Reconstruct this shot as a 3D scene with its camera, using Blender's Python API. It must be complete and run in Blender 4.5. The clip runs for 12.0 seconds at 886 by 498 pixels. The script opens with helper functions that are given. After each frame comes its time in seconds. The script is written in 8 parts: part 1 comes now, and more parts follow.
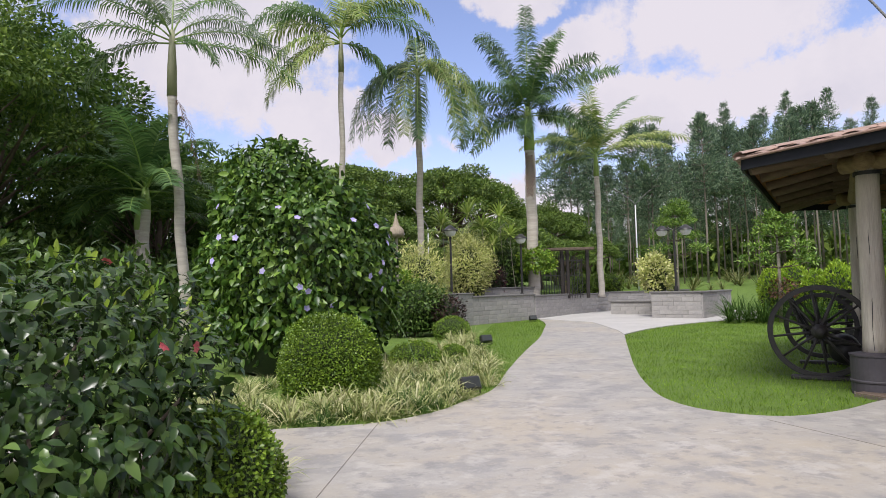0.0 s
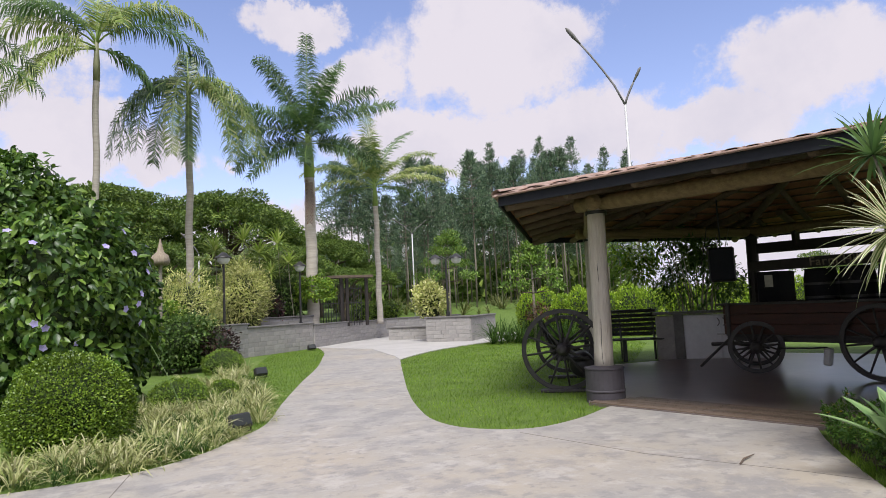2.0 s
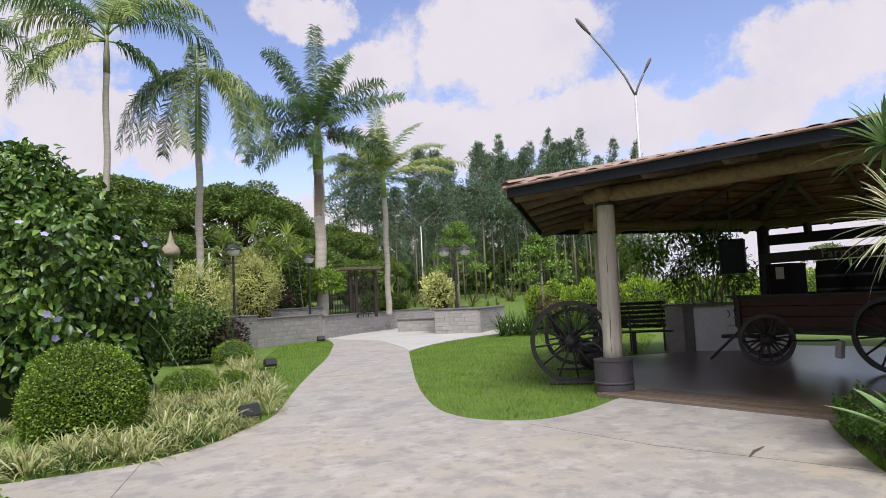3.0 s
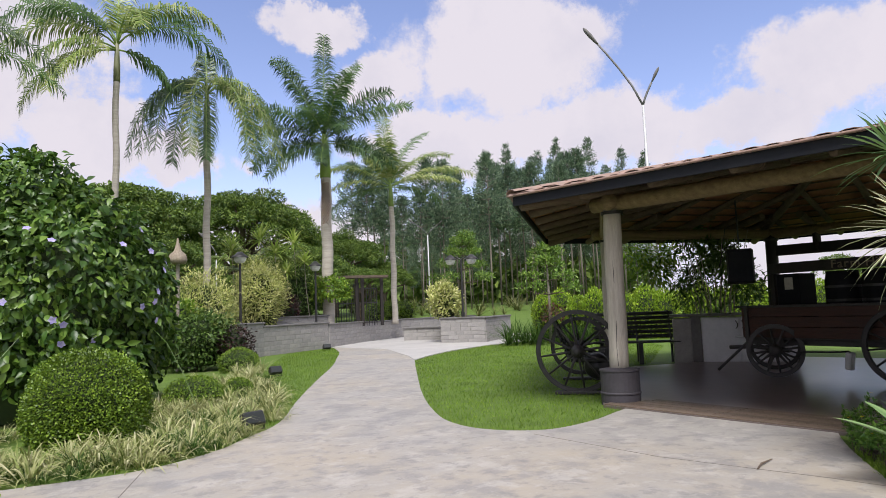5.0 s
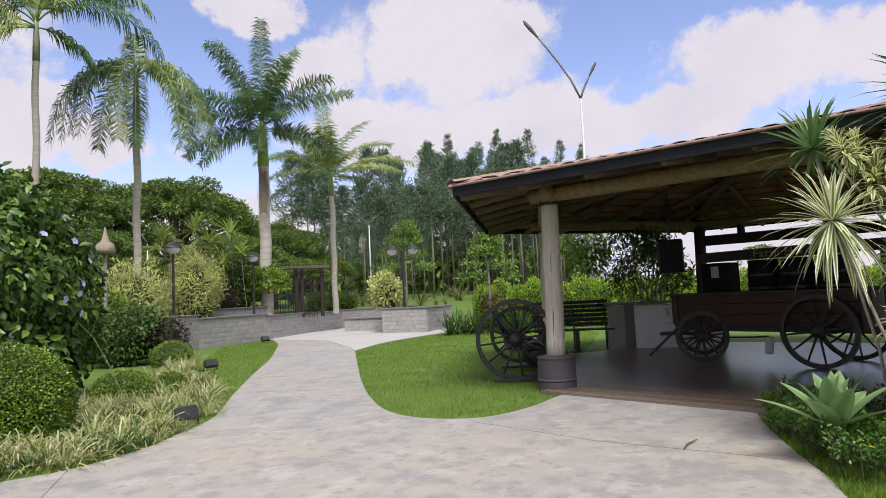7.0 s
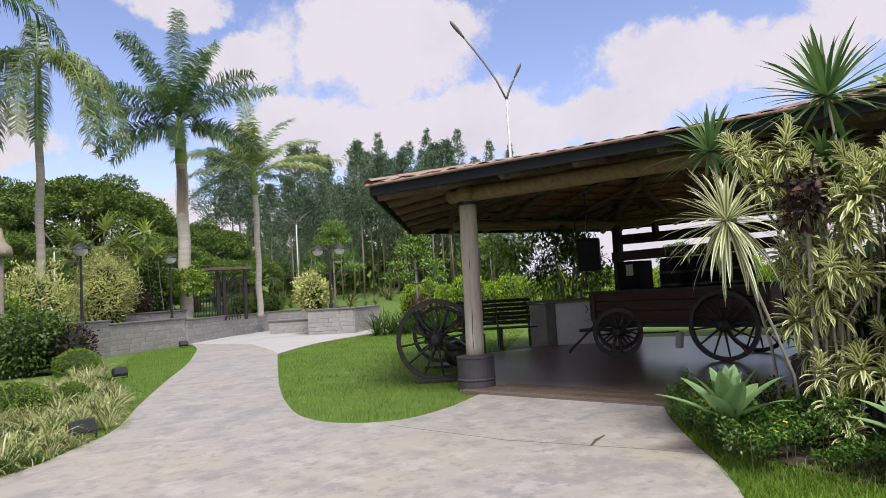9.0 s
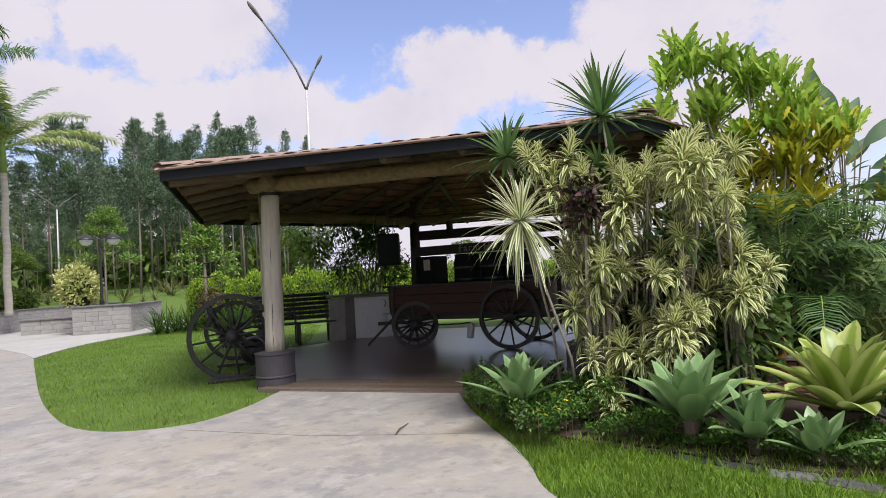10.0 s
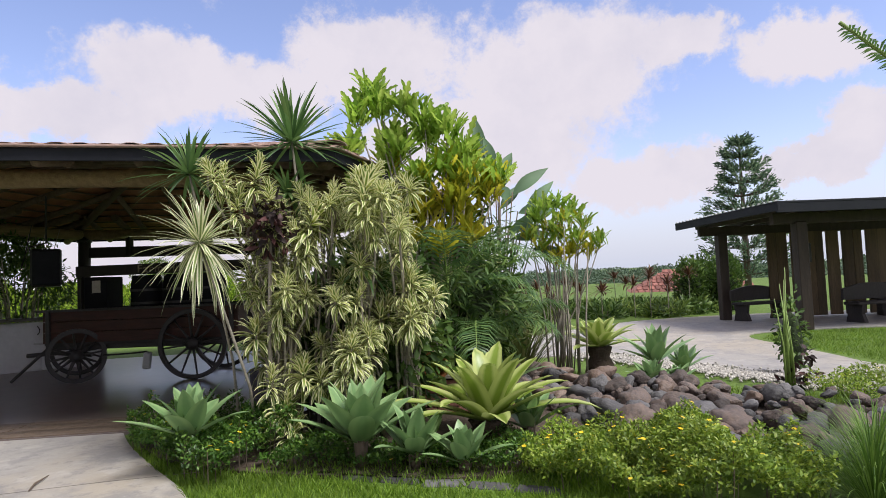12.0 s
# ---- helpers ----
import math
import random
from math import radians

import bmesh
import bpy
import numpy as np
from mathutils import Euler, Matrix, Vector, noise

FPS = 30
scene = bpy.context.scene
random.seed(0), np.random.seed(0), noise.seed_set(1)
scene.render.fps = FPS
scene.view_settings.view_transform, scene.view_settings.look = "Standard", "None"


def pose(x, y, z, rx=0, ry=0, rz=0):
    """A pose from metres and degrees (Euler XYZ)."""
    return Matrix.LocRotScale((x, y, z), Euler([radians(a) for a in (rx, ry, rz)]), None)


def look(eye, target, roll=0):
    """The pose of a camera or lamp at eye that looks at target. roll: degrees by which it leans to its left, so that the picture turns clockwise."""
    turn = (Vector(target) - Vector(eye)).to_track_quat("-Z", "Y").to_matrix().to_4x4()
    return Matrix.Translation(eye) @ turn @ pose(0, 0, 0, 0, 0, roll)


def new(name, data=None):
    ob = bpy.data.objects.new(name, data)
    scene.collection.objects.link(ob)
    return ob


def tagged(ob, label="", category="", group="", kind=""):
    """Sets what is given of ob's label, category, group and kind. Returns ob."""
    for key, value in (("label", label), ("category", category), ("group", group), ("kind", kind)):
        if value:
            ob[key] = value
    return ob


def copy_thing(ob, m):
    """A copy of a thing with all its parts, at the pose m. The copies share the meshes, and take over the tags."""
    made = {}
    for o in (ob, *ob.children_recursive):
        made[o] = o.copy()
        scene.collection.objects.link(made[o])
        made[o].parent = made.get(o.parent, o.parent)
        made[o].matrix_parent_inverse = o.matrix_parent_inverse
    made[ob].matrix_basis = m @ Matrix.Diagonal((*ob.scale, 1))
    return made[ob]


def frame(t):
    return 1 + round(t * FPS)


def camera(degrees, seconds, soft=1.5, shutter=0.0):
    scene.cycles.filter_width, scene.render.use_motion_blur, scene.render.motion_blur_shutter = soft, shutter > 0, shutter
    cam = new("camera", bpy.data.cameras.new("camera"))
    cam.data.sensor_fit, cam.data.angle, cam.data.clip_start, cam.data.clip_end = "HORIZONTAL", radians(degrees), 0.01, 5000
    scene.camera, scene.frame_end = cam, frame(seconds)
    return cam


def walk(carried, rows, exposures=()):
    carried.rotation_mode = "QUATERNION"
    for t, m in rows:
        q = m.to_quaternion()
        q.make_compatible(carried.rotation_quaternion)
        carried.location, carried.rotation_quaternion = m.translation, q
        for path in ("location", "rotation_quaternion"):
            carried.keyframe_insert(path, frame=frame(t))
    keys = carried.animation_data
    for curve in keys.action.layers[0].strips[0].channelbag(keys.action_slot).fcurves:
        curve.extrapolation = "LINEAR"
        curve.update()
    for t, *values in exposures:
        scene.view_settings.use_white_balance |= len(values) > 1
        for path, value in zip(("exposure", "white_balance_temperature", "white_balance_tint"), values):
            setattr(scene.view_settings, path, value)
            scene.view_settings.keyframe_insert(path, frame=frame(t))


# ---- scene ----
cam = camera(70.80, 12.0, soft=0.9)
PATH = [
    (0.0, pose(-0.075, 0.035, 1.335, 93.48, 1.41, -1.02)),
    (0.5, pose(-0.051, 0.033, 1.344, 94.12, 2.08, -9.69)),
    (1.0, pose(-0.031, 0.018, 1.348, 94.71, 2.26, -14.92)),
    (1.5, pose(-0.014, -0.004, 1.350, 95.14, 2.70, -19.01)),
    (2.0, pose(-0.006, -0.006, 1.357, 95.26, 2.71, -20.87)),
    (2.5, pose(0.001, -0.004, 1.351, 94.77, 2.77, -20.88)),
    (3.0, pose(0.000, 0.001, 1.350, 94.57, 2.61, -20.06)),
    (3.2, pose(-0.004, 0.004, 1.354, 95.06, 2.42, -19.12)),
    (4.0, pose(0.012, 0.015, 1.347, 95.24, 2.34, -17.00)),
    (4.8, pose(0.027, 0.027, 1.340, 95.42, 2.25, -18.31)),
    (5.0, pose(0.029, 0.018, 1.341, 95.42, 2.25, -19.44)),
    (5.5, pose(0.035, 0.014, 1.338, 95.38, 2.45, -21.59)),
    (6.0, pose(0.030, 0.010, 1.339, 95.04, 2.43, -22.97)),
    (6.5, pose(0.036, 0.010, 1.340, 94.95, 2.54, -22.54)),
    (7.0, pose(0.051, 0.012, 1.337, 94.30, 2.69, -24.76)),
    (7.2, pose(0.065, 0.004, 1.339, 93.97, 2.76, -26.60)),
    (7.6, pose(0.113, 0.003, 1.341, 93.70, 2.92, -27.60)),
    (8.0, pose(0.160, 0.002, 1.343, 93.60, 3.08, -27.00)),
    (8.4, pose(0.207, 0.001, 1.345, 93.65, 3.24, -26.40)),
    (8.8, pose(0.254, 0.000, 1.347, 93.77, 3.41, -27.87)),
    (9.0, pose(0.257, 0.001, 1.346, 93.90, 3.51, -30.93)),
    (9.5, pose(0.213, 0.042, 1.355, 93.86, 3.67, -41.69)),
    (10.0, pose(0.158, 0.078, 1.347, 92.26, 3.39, -49.71)),
    (10.5, pose(0.162, 0.064, 1.350, 92.24, 3.18, -54.06)),
    (11.0, pose(0.180, 0.010, 1.350, 92.48, 2.94, -62.71)),
    (11.5, pose(0.221, -0.040, 1.366, 92.31, 2.69, -71.32)),
    (12.0, pose(0.238, -0.060, 1.364, 93.00, 2.45, -76.55)),
]
walk(cam, PATH)

# ---- light: a high sun behind thin cloud, broken white clouds on a blue sky ----
SUN_ELEV, SUN_AZ = radians(58), radians(200)   # azimuth clockwise from +y
world = bpy.data.worlds.new("sky_world")
scene.world = world
world.use_nodes = True
wt = world.node_tree
wt.nodes.clear()


def wn(kind, **kw):
    n = wt.nodes.new(kind)
    for k, v in kw.items():
        n.inputs[k].default_value = v
    return n


w_out = wn("ShaderNodeOutputWorld")
w_bg = wn("ShaderNodeBackground", Strength=0.1)
w_sky = wn("ShaderNodeTexSky")
w_sky.sky_type = "NISHITA"
w_sky.sun_disc = False
w_sky.sun_elevation, w_sky.sun_rotation = SUN_ELEV, SUN_AZ
w_sky.dust_density, w_sky.air_density = 0.6, 1.0
w_co = wn("ShaderNodeTexCoord")
w_sep = wn("ShaderNodeSeparateXYZ")
wt.links.new(w_co.outputs["Generated"], w_sep.inputs[0])


def wmath(op, a, b=None, c=None):
    n = wt.nodes.new("ShaderNodeMath")
    n.operation = op
    for i, v in enumerate((a, b, c)):
        if v is None:
            continue
        if isinstance(v, (int, float)):
            n.inputs[i].default_value = v
        else:
            wt.links.new(v, n.inputs[i])
    return n.outputs[0]


# clouds: soft banks at their bearings and heights (degrees), with ragged edges from noise
CLOUDS = [(-18.5, 20.5, 10.2, 5.9), (-10.8, 14.1, 5.4, 3.0), (-3.6, 13.0, 4.0, 2.4), (8.3, 25.2, 4.3, 1.6), (13.9, 20.8, 4.8, 2.4),
          (26.8, 22.5, 8.4, 5.4), (20.1, 14.6, 8.0, 3.2), (33.1, 15.0, 10.0, 3.4), (46.0, 14.5, 5.2, 2.2), (54.0, 18.0, 8.0, 3.7),
          (69.4, 19.5, 6.0, 3.9), (71.5, 20.3, 7.7, 4.2), (61.6, 17.0, 5.6, 3.2), (88.1, 18.4, 10.1, 5.2), (98.8, 19.1, 4.2, 2.5),
          (80.0, 12.0, 11.0, 4.6), (94.4, 8.4, 6.3, 2.8), (107.6, 16.8, 4.2, 2.7), (111.3, 10.3, 3.2, 2.7), (107.0, 8.3, 5.4, 1.4),
          (0, 4, 40, 5), (60, 2, 18, 5)]
az = wmath("MULTIPLY", wmath("ARCTAN2", w_sep.outputs["X"], w_sep.outputs["Y"]), 57.2958)
elv = wmath("MULTIPLY", wmath("ARCSINE", w_sep.outputs["Z"]), 57.2958)


def wnoise(scale, detail, rough, w):
    n = wn("ShaderNodeTexNoise", Scale=scale, Detail=detail, Roughness=rough)
    n.noise_dimensions = "4D"
    n.inputs["W"].default_value = w
    wt.links.new(w_co.outputs["Generated"], n.inputs["Vector"])
    return wmath("SUBTRACT", n.outputs["Fac"], 0.5)


az2 = wmath("MULTIPLY_ADD", wnoise(9.0, 9, 0.64, 1.0), 13.0, az)
elv2 = wmath("MULTIPLY_ADD", wnoise(9.0, 9, 0.64, 5.0), 8.5, elv)
field = None
for a0, e0, ra, re_ in CLOUDS:
    da = wmath("MULTIPLY", wmath("SUBTRACT", az2, a0), 1 / ra)
    de = wmath("MULTIPLY", wmath("SUBTRACT", elv2, e0), 1 / re_)
    r2 = wmath("ADD", wmath("MULTIPLY", da, da), wmath("MULTIPLY", de, de))
    val = wmath("SUBTRACT", 1.0, wmath("SQRT", r2))
    field = val if field is None else wmath("MAXIMUM", field, val)
# the rest of the sky has scattered clouds of the same kind
rest = wmath("MULTIPLY_ADD", wnoise(3.2, 3, 0.5, 9.0), 3.4, -0.55)
behind = wmath("GREATER_THAN", wmath("ABSOLUTE", wmath("SUBTRACT", az, 45.0)), 72.0)
overhead = wmath("GREATER_THAN", elv, 32.0)
field = wmath("MAXIMUM", field, wmath("MULTIPLY_ADD", wmath("MAXIMUM", behind, overhead), 0.75, rest))
field = wmath("MULTIPLY_ADD", wnoise(18.0, 9, 0.7, 2.0), 1.25, field)
w_ramp = wn("ShaderNodeMapRange")
w_ramp.interpolation_type = "SMOOTHSTEP"
wt.links.new(field, w_ramp.inputs[0])
w_ramp.inputs[1].default_value, w_ramp.inputs[2].default_value = -0.26, 0.18
w_mix = wn("ShaderNodeMix")
w_mix.data_type = "RGBA"
w_tint = wn("ShaderNodeMix")
w_tint.data_type = "RGBA"
w_tint.blend_type = "MULTIPLY"
w_tint.inputs[0].default_value = 1.0
w_tint.inputs[7].default_value = (2.3, 1.97, 2.2, 1)
wt.links.new(w_sky.outputs[0], w_tint.inputs[6])
# pale haze all round the horizon
w_haze = wn("ShaderNodeMapRange")
w_haze.interpolation_type = "SMOOTHSTEP"
wt.links.new(elv, w_haze.inputs[0])
w_haze.inputs[1].default_value, w_haze.inputs[2].default_value = -1.0, 13.0
w_haze.inputs[3].default_value, w_haze.inputs[4].default_value = 1.0, 0.0
w_hmix = wn("ShaderNodeMix")
w_hmix.data_type = "RGBA"
w_hmix.inputs[7].default_value = (6.3, 6.7, 8.2, 1)
wt.links.new(w_haze.outputs[0], w_hmix.inputs[0])
wt.links.new(w_tint.outputs[2], w_hmix.inputs[6])
wt.links.new(w_hmix.outputs[2], w_mix.inputs[6])
w_shade = wn("ShaderNodeMix")
w_shade.data_type = "RGBA"
w_shade.inputs[6].default_value, w_shade.inputs[7].default_value = (8.1, 7.6, 8.4, 1), (7.0, 6.7, 7.75, 1)
w_low = wn("ShaderNodeMapRange")
wt.links.new(wnoise(6.0, 7, 0.6, 12.0), w_low.inputs[0])
w_low.inputs[1].default_value, w_low.inputs[2].default_value = 0.0, 0.25
wt.links.new(w_low.outputs[0], w_shade.inputs[0])
wt.links.new(w_shade.outputs[2], w_mix.inputs[7])
wt.links.new(w_ramp.outputs[0], w_mix.inputs[0])
wt.links.new(w_mix.outputs[2], w_bg.inputs[0])
wt.links.new(w_bg.outputs[0], w_out.inputs[0])

sun_data = bpy.data.lights.new("sun", "SUN")
sun_data.energy, sun_data.angle, sun_data.color = 4.7, radians(22), (1.0, 0.97, 0.94)
sun = new("sun", sun_data)
sun_dir = Vector((math.sin(SUN_AZ) * math.cos(SUN_ELEV), math.cos(SUN_AZ) * math.cos(SUN_ELEV), math.sin(SUN_ELEV)))
sun.matrix_world = look(sun_dir * 50, (0, 0, 0))

# ---- materials ----
def mat(name, col, rough=0.7, col2=None, scale=6.0, detail=4.0, bump=0.0, bscale=None, metal=0.0, fleck=None, stretch=(1, 1, 1), spec=0.5, island=0.0, obrand=0.0):
    """A two-scale noise material: colour between col and col2, grain bump, and optional darker flecks."""
    m = bpy.data.materials.new(name)
    m.use_nodes = True
    t = m.node_tree
    b = t.nodes["Principled BSDF"]
    b.inputs["Roughness"].default_value, b.inputs["Metallic"].default_value = rough, metal
    b.inputs["Specular IOR Level"].default_value = spec
    co = t.nodes.new("ShaderNodeTexCoord")
    mp = t.nodes.new("ShaderNodeMapping")
    mp.inputs["Scale"].default_value = stretch
    t.links.new(co.outputs["Object"], mp.inputs[0])
    n1 = t.nodes.new("ShaderNodeTexNoise")
    n1.inputs["Scale"].default_value, n1.inputs["Detail"].default_value, n1.inputs["Roughness"].default_value = scale, detail, 0.62
    t.links.new(mp.outputs[0], n1.inputs["Vector"])
    n2 = t.nodes.new("ShaderNodeTexNoise")
    n2.inputs["Scale"].default_value, n2.inputs["Detail"].default_value = scale * 7, 3
    t.links.new(mp.outputs[0], n2.inputs["Vector"])
    add = t.nodes.new("ShaderNodeMath")
    add.operation = "MULTIPLY_ADD"
    t.links.new(n2.outputs["Fac"], add.inputs[0])
    add.inputs[1].default_value = 0.45
    t.links.new(n1.outputs["Fac"], add.inputs[2])
    rp = t.nodes.new("ShaderNodeMapRange")
    t.links.new(add.outputs[0], rp.inputs[0])
    rp.inputs[1].default_value, rp.inputs[2].default_value = 0.5, 0.95
    mx = t.nodes.new("ShaderNodeMix")
    mx.data_type = "RGBA"
    mx.inputs[6].default_value = (*col, 1)
    mx.inputs[7].default_value = (*(col2 or [c * 0.7 for c in col]), 1)
    t.links.new(rp.outputs[0], mx.inputs[0])
    out = mx.outputs[2]
    for amount, kind, sock in ((island, "ShaderNodeNewGeometry", "Random Per Island"), (obrand, "ShaderNodeObjectInfo", "Random")):
        if amount:
            g = t.nodes.new(kind)
            mr = t.nodes.new("ShaderNodeMapRange")
            t.links.new(g.outputs[sock], mr.inputs[0])
            mr.inputs[3].default_value, mr.inputs[4].default_value = 1 - amount, 1 + amount
            h = t.nodes.new("ShaderNodeHueSaturation")
            t.links.new(mr.outputs[0], h.inputs["Value"])
            t.links.new(out, h.inputs["Color"])
            out = h.outputs[0]
    for spot in (fleck if isinstance(fleck, list) else [fleck] if fleck else []):
        n3 = t.nodes.new("ShaderNodeTexNoise")
        n3.inputs["Scale"].default_value, n3.inputs["Detail"].default_value, n3.inputs["Roughness"].default_value = spot[1], 9, 0.72
        t.links.new(mp.outputs[0], n3.inputs["Vector"])
        r3 = t.nodes.new("ShaderNodeMapRange")
        r3.inputs[1].default_value, r3.inputs[2].default_value, r3.inputs[4].default_value = spot[2], spot[2] + (spot[4] if len(spot) > 4 else 0.14), spot[3]
        t.links.new(n3.outputs["Fac"], r3.inputs[0])
        m3 = t.nodes.new("ShaderNodeMix")
        m3.data_type = "RGBA"
        t.links.new(r3.outputs[0], m3.inputs[0])
        t.links.new(out, m3.inputs[6])
        m3.inputs[7].default_value = (*spot[0], 1)
        out = m3.outputs[2]
    t.links.new(out, b.inputs["Base Color"])
    if bump:
        bp = t.nodes.new("ShaderNodeBump")
        bp.inputs["Strength"].default_value, bp.inputs["Distance"].default_value = bump, 0.02
        n4 = t.nodes.new("ShaderNodeTexNoise")
        n4.inputs["Scale"].default_value, n4.inputs["Detail"].default_value = bscale or scale * 5, 6
        t.links.new(mp.outputs[0], n4.inputs["Vector"])
        t.links.new(n4.outputs["Fac"], bp.inputs["Height"])
        t.links.new(bp.outputs[0], b.inputs["Normal"])
    return m


def foliage(name, dark, mid, light, rough=0.5, trans=0.25, edge=None):
    """Leaves: each leaf takes its own tone between dark, mid and light; some light passes through. edge: a pale margin colour."""
    m = bpy.data.materials.new(name)
    m.use_nodes = True
    t = m.node_tree
    b = t.nodes["Principled BSDF"]
    g = t.nodes.new("ShaderNodeNewGeometry")
    rp = t.nodes.new("ShaderNodeValToRGB")
    e = rp.color_ramp.elements
    e[0].color, e[1].color = (*dark, 1), (*light, 1)
    k = e.new(0.55)
    k.color = (*mid, 1)
    t.links.new(g.outputs["Random Per Island"], rp.inputs[0])
    co = t.nodes.new("ShaderNodeTexCoord")
    n = t.nodes.new("ShaderNodeTexNoise")
    n.inputs["Scale"].default_value, n.inputs["Detail"].default_value = 1.3, 3
    t.links.new(co.outputs["Object"], n.inputs["Vector"])
    mr = t.nodes.new("ShaderNodeMapRange")
    mr.inputs[1].default_value, mr.inputs[2].default_value, mr.inputs[3].default_value, mr.inputs[4].default_value = 0.3, 0.7, 0.7, 1.25
    t.links.new(n.outputs["Fac"], mr.inputs[0])
    h = t.nodes.new("ShaderNodeHueSaturation")
    t.links.new(mr.outputs[0], h.inputs["Value"])
    t.links.new(rp.outputs[0], h.inputs["Color"])
    out = h.outputs[0]
    if edge:
        at = t.nodes.new("ShaderNodeAttribute")
        at.attribute_name = "rim"
        mx = t.nodes.new("ShaderNodeMix")
        mx.data_type = "RGBA"
        sh = t.nodes.new("ShaderNodeMapRange")
        sh.inputs[1].default_value, sh.inputs[2].default_value = 0.28, 0.62
        t.links.new(at.outputs["Fac"], sh.inputs[0])
        t.links.new(sh.outputs[0], mx.inputs[0])
        t.links.new(out, mx.inputs[6])
        mx.inputs[7].default_value = (*edge, 1)
        out = mx.outputs[2]
    t.links.new(out, b.inputs["Base Color"])
    b.inputs["Roughness"].default_value = rough
    b.inputs["Specular IOR Level"].default_value = 0.4
    tr = t.nodes.new("ShaderNodeBsdfTranslucent")
    t.links.new(out, tr.inputs["Color"])
    ms = t.nodes.new("ShaderNodeMixShader")
    ms.inputs[0].default_value = trans
    t.links.new(b.outputs[0], ms.inputs[1])
    t.links.new(tr.outputs[0], ms.inputs[2])
    t.links.new(ms.outputs[0], t.nodes["Material Output"].inputs[0])
    return m


M_LAWN = mat("lawn_soil", (0.105, 0.18, 0.018), 0.9, (0.06, 0.105, 0.012), 3.0, bump=0.5, bscale=60)
M_GRASS = foliage("grass_blades", (0.085, 0.165, 0.012), (0.145, 0.255, 0.02), (0.24, 0.35, 0.042), 0.6, 0.3)
M_CONC = mat("stained_concrete", (0.345, 0.325, 0.30), 0.55, (0.28, 0.267, 0.252), 3.0, 9, bump=0.15, bscale=30,
             fleck=[((0.375, 0.325, 0.255), 0.22, 0.45, 0.7, 0.14), ((0.215, 0.21, 0.212), 1.5, 0.5, 0.6, 0.09), ((0.43, 0.405, 0.375), 2.6, 0.53, 0.6, 0.09),
                    ((0.20, 0.193, 0.19), 5.5, 0.55, 0.6, 0.06), ((0.155, 0.146, 0.143), 13.0, 0.63, 0.5), ((0.45, 0.43, 0.41), 20.0, 0.58, 0.55), ((0.19, 0.18, 0.175), 34.0, 0.62, 0.5)], stretch=(1, 1.1, 1))
M_PLAZA = mat("pale_plaza_concrete", (0.43, 0.415, 0.40), 0.8, (0.34, 0.33, 0.32), 0.8, 5, bump=0.1)
M_DECK = mat("dark_polished_deck", (0.17, 0.135, 0.12), 0.3, (0.10, 0.082, 0.075), 1.2, 6, bump=0.06, stretch=(1, 1, 1), spec=0.75)
M_PLANK = mat("brown_deck_plank", (0.15, 0.112, 0.085), 0.4, (0.095, 0.07, 0.052), 2.0, 6, bump=0.1, stretch=(1, 8, 1), obrand=0.3)
M_LOG = mat("weathered_log", (0.6, 0.555, 0.475), 0.85, (0.41, 0.365, 0.305), 3.0, 7, bump=0.6, bscale=14, stretch=(6, 6, 0.5), fleck=((0.10, 0.08, 0.06), 2.2, 0.6, 0.7))
M_BEAM = mat("log_beam", (0.25, 0.185, 0.085), 0.8, (0.135, 0.095, 0.045), 3.0, 7, bump=0.6, bscale=12, stretch=(0.5, 6, 6), fleck=((0.06, 0.045, 0.03), 2.2, 0.62, 0.7))
M_RAFTER = mat("old_rafter_wood", (0.13, 0.092, 0.055), 0.85, (0.065, 0.045, 0.028), 3.0, 6, bump=0.5, stretch=(0.6, 5, 5))
M_FASCIA = mat("black_painted_fascia", (0.010, 0.012, 0.017), 0.7, (0.018, 0.02, 0.026), 3, 5, bump=0.1, spec=0.25)
M_TILE = mat("clay_roof_tile", (0.40, 0.255, 0.20), 0.85, (0.29, 0.21, 0.18), 5, 5, bump=0.3, island=0.28, fleck=((0.30, 0.26, 0.23), 4, 0.58, 0.7))
M_UNDER = mat("clay_tile_underside", (0.34, 0.15, 0.065), 0.9, (0.18, 0.085, 0.045), 5, 5, bump=0.3, island=0.3)
M_DRUM = mat("dark_grey_painted_drum", (0.068, 0.062, 0.072), 0.6, (0.045, 0.04, 0.047), 4, 6, bump=0.15, fleck=((0.09, 0.06, 0.045), 6, 0.62, 0.6))
M_BLACK = mat("black_wrought_iron", (0.015, 0.015, 0.017), 0.4, (0.03, 0.028, 0.028), 8, 4, bump=0.15)
M_WHEEL = mat("charred_dark_wood", (0.03, 0.028, 0.028), 0.55, (0.055, 0.05, 0.048), 6, 6, bump=0.4)
M_WAGON = mat("dark_red_wagon_boards", (0.07, 0.023, 0.014), 0.6, (0.034, 0.014, 0.010), 3, 6, bump=0.3, stretch=(1, 1, 6))
M_DARKWOOD = mat("dark_stained_and_shaded_wood", (0.022, 0.016, 0.014), 0.65, (0.013, 0.010, 0.009), 3, 6, bump=0.3, stretch=(4, 4, 0.6))
M_SHELTERWOOD = mat("blackish_brown_timber", (0.048, 0.034, 0.026), 0.6, (0.027, 0.02, 0.016), 3, 6, bump=0.3, stretch=(4, 4, 0.6), spec=0.3)
M_PLANKWALL = mat("brown_rough_boards", (0.12, 0.083, 0.04), 0.8, (0.065, 0.045, 0.024), 3, 7, bump=0.5, stretch=(5, 5, 0.5), obrand=0.35)
